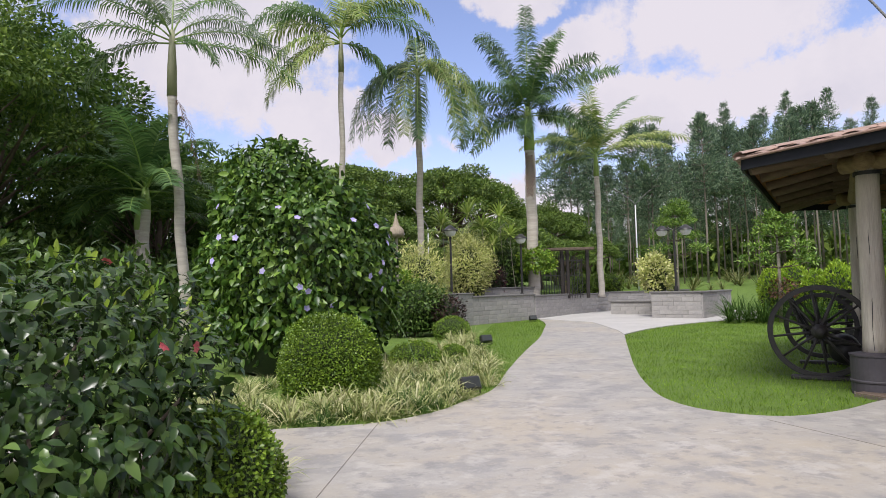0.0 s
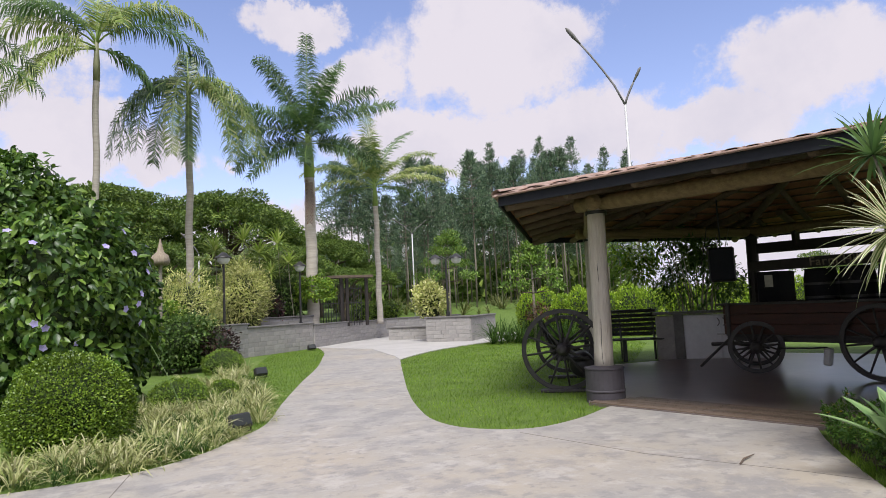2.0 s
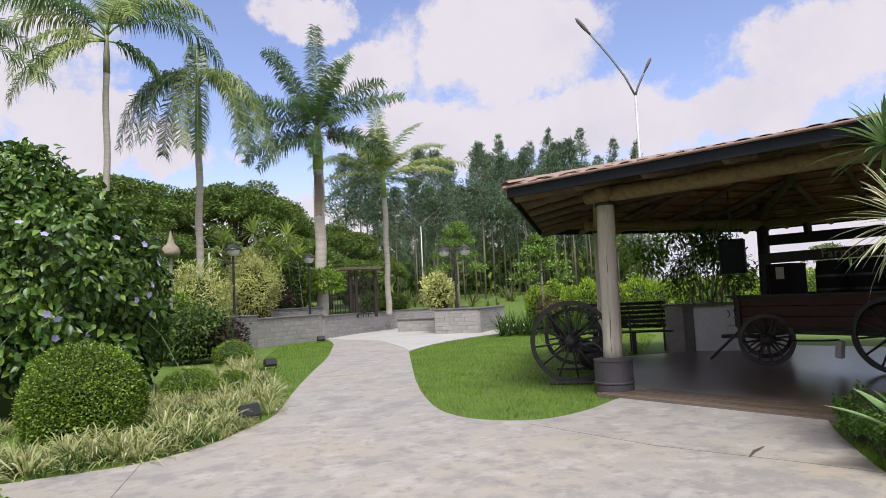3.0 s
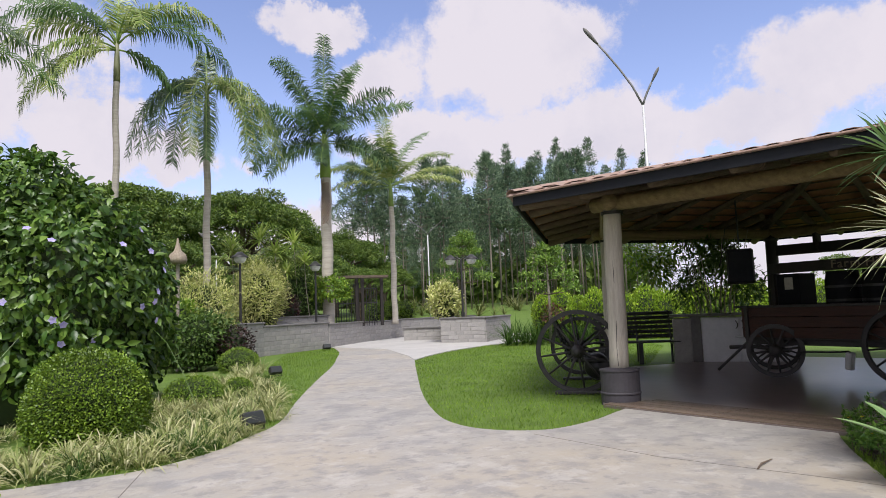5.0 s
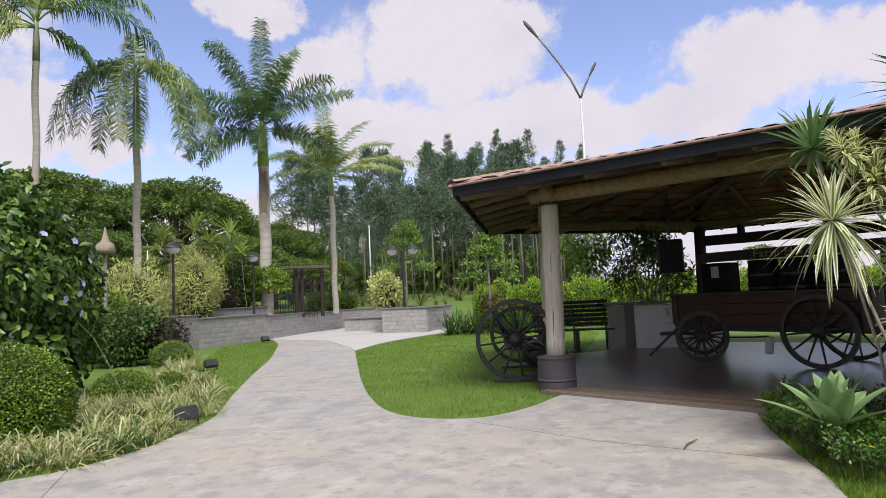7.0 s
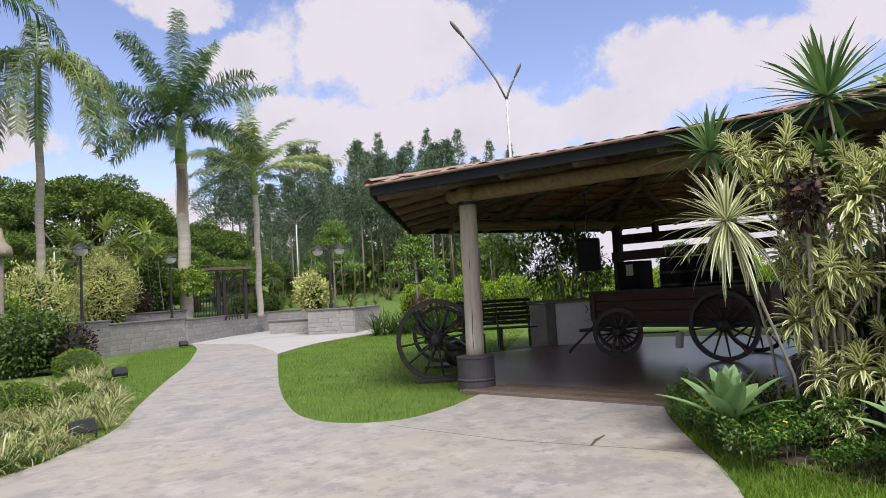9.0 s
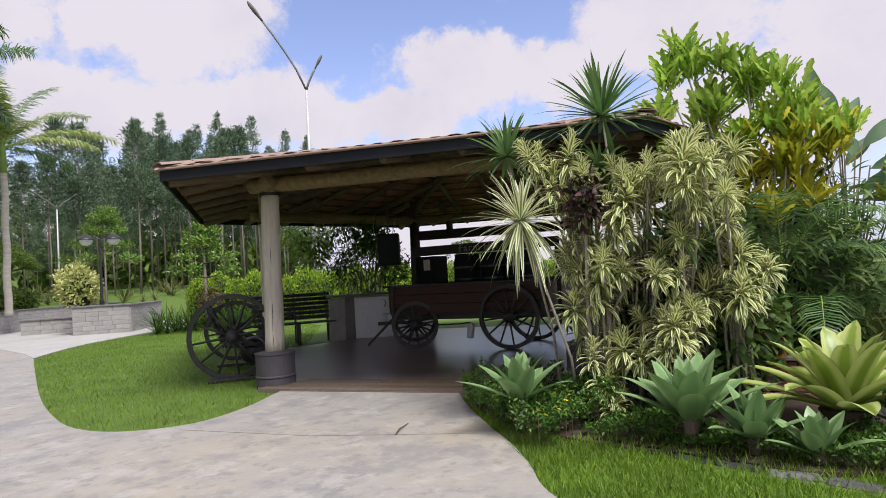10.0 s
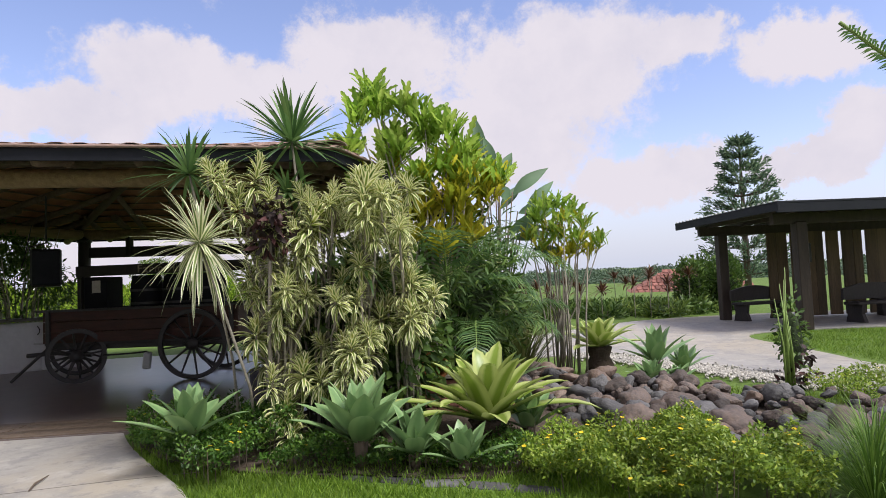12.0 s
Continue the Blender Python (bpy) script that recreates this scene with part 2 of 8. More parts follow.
M_STONE = mat("grey_stone_block", (0.36, 0.342, 0.32), 0.85, (0.25, 0.243, 0.237), 5, 7, bump=0.5, bscale=20, obrand=0.09, fleck=[((0.33, 0.26, 0.18), 2.5, 0.58, 0.6), ((0.13, 0.125, 0.125), 6, 0.6, 0.6)])
M_MORTAR = mat("grey_mortar", (0.31, 0.30, 0.285), 0.9, (0.25, 0.245, 0.235), 8, 4, bump=0.3)
M_CAP = mat("slate_capping", (0.17, 0.165, 0.16), 0.7, (0.11, 0.105, 0.10), 3, 6, bump=0.3)
M_ROCK = mat("river_boulder", (0.13, 0.092, 0.073), 0.75, (0.06, 0.052, 0.05), 1.8, 8, bump=0.9, bscale=7, obrand=0.65, fleck=[((0.25, 0.17, 0.11), 1.3, 0.6, 0.6), ((0.03, 0.028, 0.026), 3.5, 0.6, 0.6)])
M_ROCKGREY = mat("grey_boulder", (0.115, 0.111, 0.109), 0.7, (0.058, 0.056, 0.058), 2.2, 8, bump=0.7, bscale=8, obrand=0.45, fleck=[((0.2, 0.18, 0.16), 1.5, 0.6, 0.5), ((0.03, 0.028, 0.026), 3.5, 0.6, 0.6)])
M_ROCKTAN = mat("tan_boulder", (0.17, 0.12, 0.09), 0.6, (0.095, 0.066, 0.052), 2.2, 8, bump=0.7, bscale=8, obrand=0.35, fleck=[((0.34, 0.28, 0.21), 1.5, 0.58, 0.5), ((0.06, 0.045, 0.04), 3.5, 0.6, 0.6)])
M_PEBBLE = mat("white_pebbles", (0.46, 0.435, 0.39), 0.8, (0.30, 0.28, 0.25), 9, 5, bump=0.5, island=0.35)
M_SOIL = mat("dark_garden_soil", (0.075, 0.052, 0.036), 0.95, (0.04, 0.03, 0.02), 6, 6, bump=0.8, bscale=30)
M_WHITE = mat("white_painted_masonry", (0.72, 0.73, 0.75), 0.6, (0.60, 0.61, 0.63), 2, 6, bump=0.1)
M_GREYPOLE = mat("galvanised_pole", (0.55, 0.56, 0.57), 0.5, (0.46, 0.46, 0.47), 4, 4, metal=0.25)
M_BARK = mat("brown_bark", (0.16, 0.12, 0.09), 0.95, (0.085, 0.065, 0.05), 5, 7, bump=0.9, bscale=18, stretch=(2, 2, 0.5))
M_PINEBARK = mat("pine_bark", (0.14, 0.115, 0.095), 0.95, (0.25, 0.22, 0.19), 2, 6, bump=0.5, stretch=(2, 2, 0.3))
M_PALMBARK = mat("ringed_grey_palm_trunk", (0.50, 0.46, 0.40), 0.9, (0.33, 0.30, 0.26), 2.2, 6, bump=0.5, bscale=6, stretch=(0.6, 0.6, 5))
M_CANE = mat("pale_grey_cane", (0.33, 0.30, 0.245), 0.8, (0.20, 0.175, 0.135), 4, 5, bump=0.3, stretch=(1, 1, 4))
M_HOUSETILE = mat("faded_red_roof", (0.26, 0.10, 0.075), 0.9, (0.19, 0.085, 0.07), 3, 5, island=0.35)
M_SHAFT = foliage("green_crownshaft", (0.19, 0.27, 0.07), (0.22, 0.32, 0.08), (0.25, 0.36, 0.1), 0.4, 0.0)
M_DRYSHAFT = mat("grey_green_palm_neck", (0.27, 0.28, 0.16), 0.6, (0.2, 0.2, 0.12), 3, 5, bump=0.2, stretch=(1, 1, 0.3))
M_TERRA = mat("orange_terracotta", (0.48, 0.19, 0.07), 0.75, (0.38, 0.15, 0.06), 5, 5, bump=0.1)
M_ORANGEWOOD = mat("orange_stained_wood", (0.42, 0.20, 0.05), 0.6, (0.3, 0.14, 0.04), 3, 5, bump=0.2, stretch=(4, 4, 0.5))
M_BRICK = mat("dull_red_brick", (0.28, 0.13, 0.09), 0.9, (0.2, 0.1, 0.075), 8, 4, bump=0.3)
F_CAMELLIA = foliage("glossy_shrub_leaves", (0.016, 0.038, 0.009), (0.034, 0.072, 0.015), (0.09, 0.15, 0.032), 0.27, 0.12)
F_YELLOWGREEN = foliage("young_and_sunlit_yellow_green_leaves", (0.09, 0.19, 0.02), (0.18, 0.31, 0.03), (0.33, 0.43, 0.055), 0.4, 0.3)
F_VINE = foliage("vine_leaves", (0.024, 0.064, 0.011), (0.07, 0.145, 0.02), (0.19, 0.30, 0.05), 0.38, 0.2)
F_BOX = foliage("boxwood_leaves", (0.065, 0.13, 0.012), (0.14, 0.235, 0.02), (0.26, 0.38, 0.042), 0.4, 0.2)
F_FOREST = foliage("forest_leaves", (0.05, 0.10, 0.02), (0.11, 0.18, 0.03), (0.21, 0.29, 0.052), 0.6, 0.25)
# woodland shade put into the leaf tones; also used for dark green shrubs
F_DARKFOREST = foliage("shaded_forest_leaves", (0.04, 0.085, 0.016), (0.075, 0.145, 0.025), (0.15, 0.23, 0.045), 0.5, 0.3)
F_PINE = foliage("pine_needles", (0.04, 0.08, 0.05), (0.14, 0.22, 0.14), (0.34, 0.45, 0.27), 0.6, 0.35)
F_PALM = foliage("palm_leaflets", (0.055, 0.12, 0.04), (0.10, 0.19, 0.06), (0.17, 0.27, 0.09), 0.35, 0.38)
F_ROYAL = foliage("dark_royal_palm_leaflets", (0.04, 0.09, 0.035), (0.075, 0.145, 0.055), (0.14, 0.21, 0.09), 0.35, 0.25)
F_PALMGREY = foliage("grey_green_palm_leaflets", (0.07, 0.12, 0.06), (0.13, 0.19, 0.10), (0.22, 0.28, 0.16), 0.35, 0.38)
F_PALMLIGHT = foliage("light_palm_leaflets", (0.09, 0.16, 0.035), (0.21, 0.29, 0.06), (0.45, 0.48, 0.2), 0.35, 0.35)
F_PALMBRIGHT = foliage("bright_palm_leaflets", (0.18, 0.26, 0.06), (0.36, 0.43, 0.12), (0.6, 0.62, 0.3), 0.35, 0.45)
F_VARIEG = foliage("cream_edged_leaves", (0.10, 0.18, 0.022), (0.20, 0.285, 0.04), (0.36, 0.40, 0.08), 0.4, 0.35, edge=(0.82, 0.80, 0.48))
F_WHITEYUCCA = foliage("white_striped_leaves", (0.12, 0.2, 0.05), (0.18, 0.27, 0.07), (0.26, 0.33, 0.1), 0.4, 0.25, edge=(0.86, 0.84, 0.6))
F_YUCCA = foliage("stiff_dark_leaves", (0.06, 0.13, 0.04), (0.125, 0.23, 0.07), (0.25, 0.36, 0.13), 0.3, 0.25)
F_CORDY = foliage("maroon_leaves", (0.016, 0.014, 0.011), (0.03, 0.016, 0.014), (0.085, 0.028, 0.026), 0.6, 0.1)
F_AGAVE = foliage("agave_leaves", (0.095, 0.195, 0.075), (0.165, 0.285, 0.115), (0.27, 0.40, 0.17), 0.4, 0.15, edge=(0.23, 0.35, 0.15))
F_BROM = foliage("bromeliad_leaves", (0.09, 0.16, 0.018), (0.19, 0.28, 0.035), (0.42, 0.48, 0.15), 0.32, 0.25, edge=(0.46, 0.52, 0.18))
F_RALPH = foliage("lobed_lime_leaves", (0.19, 0.34, 0.045), (0.34, 0.51, 0.075), (0.52, 0.66, 0.14), 0.4, 0.5)
F_GOLD = foliage("golden_lobed_leaves", (0.28, 0.34, 0.03), (0.52, 0.51, 0.045), (0.72, 0.62, 0.07), 0.4, 0.5)
F_BANANA = foliage("blue_green_paddles", (0.05, 0.11, 0.05), (0.085, 0.16, 0.075), (0.13, 0.21, 0.11), 0.6, 0.2)
F_GRASSPALE = foliage("white_striped_grass", (0.2, 0.26, 0.06), (0.42, 0.43, 0.19), (0.66, 0.63, 0.40), 0.5, 0.3)
F_COVER = foliage("groundcover_leaves", (0.09, 0.165, 0.018), (0.195, 0.29, 0.032), (0.36, 0.44, 0.065), 0.45, 0.35)
# second groundcover green, with shade put into the darker tones
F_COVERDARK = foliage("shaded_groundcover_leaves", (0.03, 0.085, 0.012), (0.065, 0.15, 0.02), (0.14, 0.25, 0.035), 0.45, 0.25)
F_HEDGE = foliage("bright_hedge_leaves", (0.14, 0.26, 0.02), (0.26, 0.40, 0.03), (0.42, 0.55, 0.06), 0.45, 0.35)
F_FOUNTAIN = foliage("fountain_grass", (0.022, 0.06, 0.008), (0.048, 0.105, 0.013), (0.09, 0.17, 0.024), 0.8, 0.25)
F_TUFT = foliage("fine_tuft_grass", (0.05, 0.11, 0.018), (0.105, 0.20, 0.03), (0.20, 0.31, 0.06), 0.6, 0.3)
F_OLIVE = foliage("olive_reed_leaves", (0.06, 0.09, 0.02), (0.14, 0.16, 0.045), (0.26, 0.25, 0.10), 0.5, 0.25)
F_BRONZE = foliage("bronze_cordyline_leaves", (0.06, 0.035, 0.02), (0.13, 0.05, 0.03), (0.2, 0.12, 0.05), 0.5, 0.2)
P_RED = foliage("pink_red_petals", (0.55, 0.06, 0.09), (0.66, 0.12, 0.15), (0.74, 0.24, 0.22), 0.5, 0.2)
P_LILAC = foliage("lilac_petals", (0.42, 0.36, 0.75), (0.52, 0.46, 0.82), (0.66, 0.6, 0.88), 0.5, 0.3)
P_YELLOW = foliage("yellow_petals", (0.75, 0.45, 0.01), (0.8, 0.55, 0.02), (0.85, 0.65, 0.05), 0.5, 0.2)

# ---- mesh tools ----
rng = np.random.default_rng(7)


def shade(me, on=True):
    me.polygons.foreach_set("use_smooth", [on] * len(me.polygons))
    return me


class Geo:
    """Gathers vertices and faces of one mesh."""

    def __init__(self):
        self.v, self.f = [], []

    def add(self, v, f, m=None):
        o = len(self.v)
        self.v += [tuple(m @ Vector(p)) for p in v] if m else [tuple(p) for p in v]
        self.f += [tuple(i + o for i in q) for q in f]
        return self

    def box(self, size, m=None, bev=0.0):
        x, y, z = (s / 2 for s in size)
        b = min(bev, x * 0.9, y * 0.9, z * 0.9)
        if b <= 0:
            v = [(sx * x, sy * y, sz * z) for sx in (-1, 1) for sy in (-1, 1) for sz in (-1, 1)]
            f = [(0, 1, 3, 2), (4, 6, 7, 5), (0, 4, 5, 1), (2, 3, 7, 6), (0, 2, 6, 4), (1, 5, 7, 3)]
            return self.add(v, f, m)
        v, f, idx = [], [], {}
        for sx in (-1, 1):
            for sy in (-1, 1):
                for sz in (-1, 1):
                    for a in range(3):
                        p = [sx * (x - b), sy * (y - b), sz * (z - b)]
                        p[a] = (sx * x, sy * y, sz * z)[a]
                        idx[sx, sy, sz, a] = len(v)
                        v.append(p)
        for a in range(3):
            for s in (-1, 1):
                o = [k for k in range(3) if k != a]
                ring = []
                for p, q in ((-1, -1), (1, -1), (1, 1), (-1, 1)):
                    c = [0, 0, 0]
                    c[a], c[o[0]], c[o[1]] = s, p, q
                    ring.append(idx[(*c, a)])
                f.append(ring if (s > 0) == (a != 1) else ring[::-1])
        for a in range(3):
            o = [k for k in range(3) if k != a]
            for p in (-1, 1):
                for q in (-1, 1):
                    c1, c2 = [0, 0, 0], [0, 0, 0]
                    c1[a], c2[a] = -1, 1
                    for c in (c1, c2):
                        c[o[0]], c[o[1]] = p, q
                    ring = [idx[(*c1, o[0])], idx[(*c2, o[0])], idx[(*c2, o[1])], idx[(*c1, o[1])]]
                    f.append(ring if (p * q > 0) == (a != 1) else ring[::-1])
        for sx in (-1, 1):
            for sy in (-1, 1):
                for sz in (-1, 1):
                    ring = [idx[sx, sy, sz, a] for a in range(3)]
                    f.append(ring if sx * sy * sz > 0 else ring[::-1])
        return self.add(v, f, m)

    def tube(self, pts, radii, sides=8, cap=True):
        """A round bar along pts with a radius at each."""
        pts = [Vector(p) for p in pts]
        if isinstance(radii, (int, float)):
            radii = [radii] * len(pts)
        v, f, n = [], [], len(pts)
        ref = None
        for i, p in enumerate(pts):
            d = (pts[min(i + 1, n - 1)] - pts[max(i - 1, 0)]).normalized()
            if ref is None:
                ref = d.orthogonal().normalized()
            ref = (ref - d * ref.dot(d))
            ref = ref.normalized() if ref.length > 1e-6 else d.orthogonal().normalized()
            w = d.cross(ref)
            for k in range(sides):
                a = math.tau * k / sides
                v.append(p + (ref * math.cos(a) + w * math.sin(a)) * radii[i])
        for i in range(n - 1):
            for k in range(sides):
                k2 = (k + 1) % sides
                f.append((i * sides + k, i * sides + k2, (i + 1) * sides + k2, (i + 1) * sides + k))
        if cap:
            f.append(tuple(range(sides))[::-1])
            f.append(tuple((n - 1) * sides + k for k in range(sides)))
        return self.add(v, f)

    def lathe(self, prof, sides=24, m=None):
        """A turned shape from (radius, height) pairs."""
        v, f = [], []
        for r, z in prof:
            for k in range(sides):
                a = math.tau * k / sides
                v.append((r * math.cos(a), r * math.sin(a), z))
        for i in range(len(prof) - 1):
            for k in range(sides):
                k2 = (k + 1) % sides
                f.append((i * sides + k, i * sides + k2, (i + 1) * sides + k2, (i + 1) * sides + k))
        return self.add(v, f, m)

    def slab(self, outline, z0, z1):
        """An upright prism over a plan outline."""
        n = len(outline)
        v = [(x, y, z0) for x, y in outline] + [(x, y, z1) for x, y in outline]
        f = [tuple(range(n, 2 * n)), tuple(range(n))[::-1]] + [(i, (i + 1) % n, n + (i + 1) % n, n + i) for i in range(n)]
        return self.add(v, f)

    def mesh(self, name, smooth=False):
        me = bpy.data.meshes.new(name)
        me.from_pydata(self.v, [], self.f)
        me.validate()
        return shade(me, smooth)


def part(name, geo, material, parent=None, label="", smooth=False, m=None):
    """One mesh object under a thing or a part."""
    me = geo.mesh(name, smooth) if isinstance(geo, Geo) else geo
    if material and not me.materials:
        me.materials.append(material)
    ob = new(name, me)
    if parent:
        ob.parent = parent
    if m:
        ob.matrix_basis = m
    if label:
        ob["label"] = label
    return ob


def thing(name, m, label, category, group="", kind=""):
    ob = new(name)
    ob.empty_display_size = 0.1
    ob.matrix_basis = m
    return tagged(ob, label, category, group, kind)


def bulk(name, v, faces, rim=None):
    """A mesh from large arrays: v (n, 3) and faces of one size (k, s)."""
    me = bpy.data.meshes.new(name)
    k, s = faces.shape
    me.vertices.add(len(v))
    me.vertices.foreach_set("co", np.asarray(v, np.float32).ravel())
    me.loops.add(k * s)
    me.loops.foreach_set("vertex_index", faces.astype(np.int32).ravel())
    me.polygons.add(k)
    me.polygons.foreach_set("loop_start", np.arange(0, k * s, s, dtype=np.int32))
    me.update(calc_edges=True)
    if rim is not None:
        a = me.attributes.new("rim", "FLOAT", "POINT")
        a.data.foreach_set("value", np.asarray(rim, np.float32))
    return shade(me)


def frames(pos, tip, up, size, wide=1.0):
    """Places for leaves: x along tip, z near up, sizes along x (and across by wide)."""
    pos, tip, up = (np.asarray(a, float) for a in (pos, tip, up))
    x = tip / (np.linalg.norm(tip, axis=1, keepdims=True) + 1e-9)
    y = np.cross(up, x)
    y /= np.linalg.norm(y, axis=1, keepdims=True) + 1e-9
    z = np.cross(x, y)
    s = np.broadcast_to(np.asarray(size, float), (len(pos),))[:, None]
    wd = np.broadcast_to(np.asarray(wide, float), (len(pos),))[:, None]
    return np.stack([x * s, y * s * wd, z * s, pos], axis=2)      # (n, 3, 4)


def scatter(name, shape, fr):
    """Many copies of a small leaf shape, joined into one mesh."""
    bv, bf = np.asarray(shape[0], float), np.asarray(shape[1])
    n = len(fr)
    v = np.einsum("nij,kj->nki", fr[:, :, :3], bv) + fr[:, None, :, 3]
    f = (bf[None] + (np.arange(n) * len(bv))[:, None, None]).reshape(-1, bf.shape[1])
    rim = np.tile(shape[2], n) if len(shape) > 2 else None
    return bulk(name, v.reshape(-1, 3), f, rim)


def leaf_shape(width=0.45, droop=0.15, fold=0.1, n=3, rim=False):
    """A pointed leaf along +x, one long, in triangles: folded on its midrib."""
    v, f, r = [(0, 0, 0)], [], [0.0]
    for i in range(1, n + 1):
        u = i / (n + 1)
        w = width / 2 * math.sin(math.pi * u ** 0.8)
        z = -droop * u * u
        v += [(u, w, z + fold * w), (u, 0, z), (u, -w, z + fold * w)]
        r += [1.0, 0.0, 1.0]
    v.append((1, 0, -droop))
    r.append(0.5)
    f += [(0, 2, 1), (0, 3, 2)]
    for i in range(n - 1):
        a, b = 1 + 3 * i, 4 + 3 * i
        f += [(a, a + 1, b + 1), (a, b + 1, b), (a + 1, a + 2, b + 2), (a + 1, b + 2, b + 1)]
    a, e = 1 + 3 * (n - 1), len(v) - 1
    f += [(a, a + 1, e), (a + 1, a + 2, e)]
    return (v, f, r) if rim else (v, f)


LEAF = leaf_shape(0.5, 0.12, 0.25, 2)
LEAF_BROAD = leaf_shape(0.62, 0.2, 0.25, 2)
LEAF_LONG = leaf_shape(0.2, 0.35, 0.3, 3)
LEAF_RIM = leaf_shape(0.2, 0.45, 0.3, 3, True)
BLADE = ([(0, 0.5, 0), (0, -0.5, 0), (1, 0, 0)], [(0, 1, 2)])
SPRIG = ([(0, 0, 0), (0.45, 0.26, 0.06), (1, 0, -0.05), (0.45, -0.26, 0.06)], [(0, 2, 1), (0, 3, 2)])


def unit(n, r=rng):
    a = r.normal(size=(n, 3))
    return a / np.linalg.norm(a, axis=1, keepdims=True)


def blob_leaves(name, centre, radii, n, size, shape=LEAF, r=rng, low=-0.4, rough=0.12, depth=0.25, hang=0.3, lump=0.0, wide=1.0):
    """Leaves over a lumpy ellipsoid shell, turned outwards and a little down."""
    d = unit(int(n * 1.6), r)
    d = d[d[:, 2] > low][:n]
    k = 1 + rough * r.normal(size=(len(d), 1)) - depth * r.random((len(d), 1)) ** 2
    if lump:
        ph = r.random((3, 3)) * 6
        for j in range(3):
            k += lump * np.sin(d @ (r.normal(size=3) * 4) + ph[j, 0])[:, None] / 2
    p = np.asarray(centre) + d * np.asarray(radii) * k
    tip = d + unit(len(d), r) * 0.9
    tip[:, 2] -= hang
    up = d + unit(len(d), r) * 0.6 + [0, 0, 0.5]
    return scatter(name, shape, frames(p, tip, up, size * r.uniform(0.65, 1.3, len(d)), wide))


def clump_leaves(name, clumps, n, size, shape=LEAF, r=rng, hang=0.2, flat=0.8, wide=1.0):
    """Leaves in several clumps, each (x, y, z, radius); n leaves a clump of radius 1."""
    fr = []
    for x, y, z, q in clumps:
        m = max(8, int(n * q * q))
        d = unit(m, r)
        p = np.array([x, y, z]) + d * q * [1, 1, flat] * (r.random((m, 1)) ** 0.4)
        tip = d + unit(m, r) * 0.8
        tip[:, 2] -= hang
        up = d * 0.6 + unit(m, r) * 0.6 + [0, 0, 0.8]
        fr.append(frames(p, tip, up, size * r.uniform(0.6, 1.3, m), wide))
    return scatter(name, shape, np.concatenate(fr))


def straps(name, n, length, width, rise=(20, 80), bend=0.6, seg=6, r=rng, fold=0.25, spread=0.0, belly=0.6, rim=False, twist=0.3, base=(0, 0, 0), lenvar=0.25, split=False):
    """A rosette of n strap leaves that rise at an angle and bend over."""
    V, F, R, single = [], [], [], []
    for i in range(n):
        a = i * 2.39996 + r.uniform(-twist, twist)
        t = i / max(1, n - 1)
        el = radians(rise[0] + (rise[1] - rise[0]) * t + r.uniform(-6, 6))
        L = length * r.uniform(1 - lenvar, 1 + lenvar * 0.4) * (0.75 + 0.25 * (1 - t))
        p = np.array([math.cos(a), math.sin(a), 0]) * spread * (1 - t) + np.array(base)
        o = len(V)
        bd = bend * r.uniform(0.6, 1.4)
        side = np.array([-math.sin(a), math.cos(a), 0])
        for s in range(seg + 1):
            u = s / seg
            w = width / 2 * (math.sin(math.pi * min(1.0, 0.18 + u * 0.82)) ** belly if s < seg else 0.03)
            e = el - bd * u * u * 1.6
            d = np.array([math.cos(a) * math.cos(e), math.sin(a) * math.cos(e), math.sin(e)])
            nrm = np.cross(d, side)
            nrm = nrm if nrm[2] > 0 else -nrm
            V += [p + side * w + nrm * w * fold, p.copy(), p - side * w + nrm * w * fold]
            R += [1.0, 0.0, 1.0]
            p = p + d * L / seg
        for s in range(seg):
            q = o + 3 * s
            F += [(q, q + 1, q + 4, q + 3), (q + 1, q + 2, q + 5, q + 4)]
        if split:
            single.append(bulk(name, np.array(V), np.array(F), R if rim else None))
            V, F, R = [], [], []
    if split:
        return single
    return bulk(name, np.array(V), np.array(F), R if rim else None)


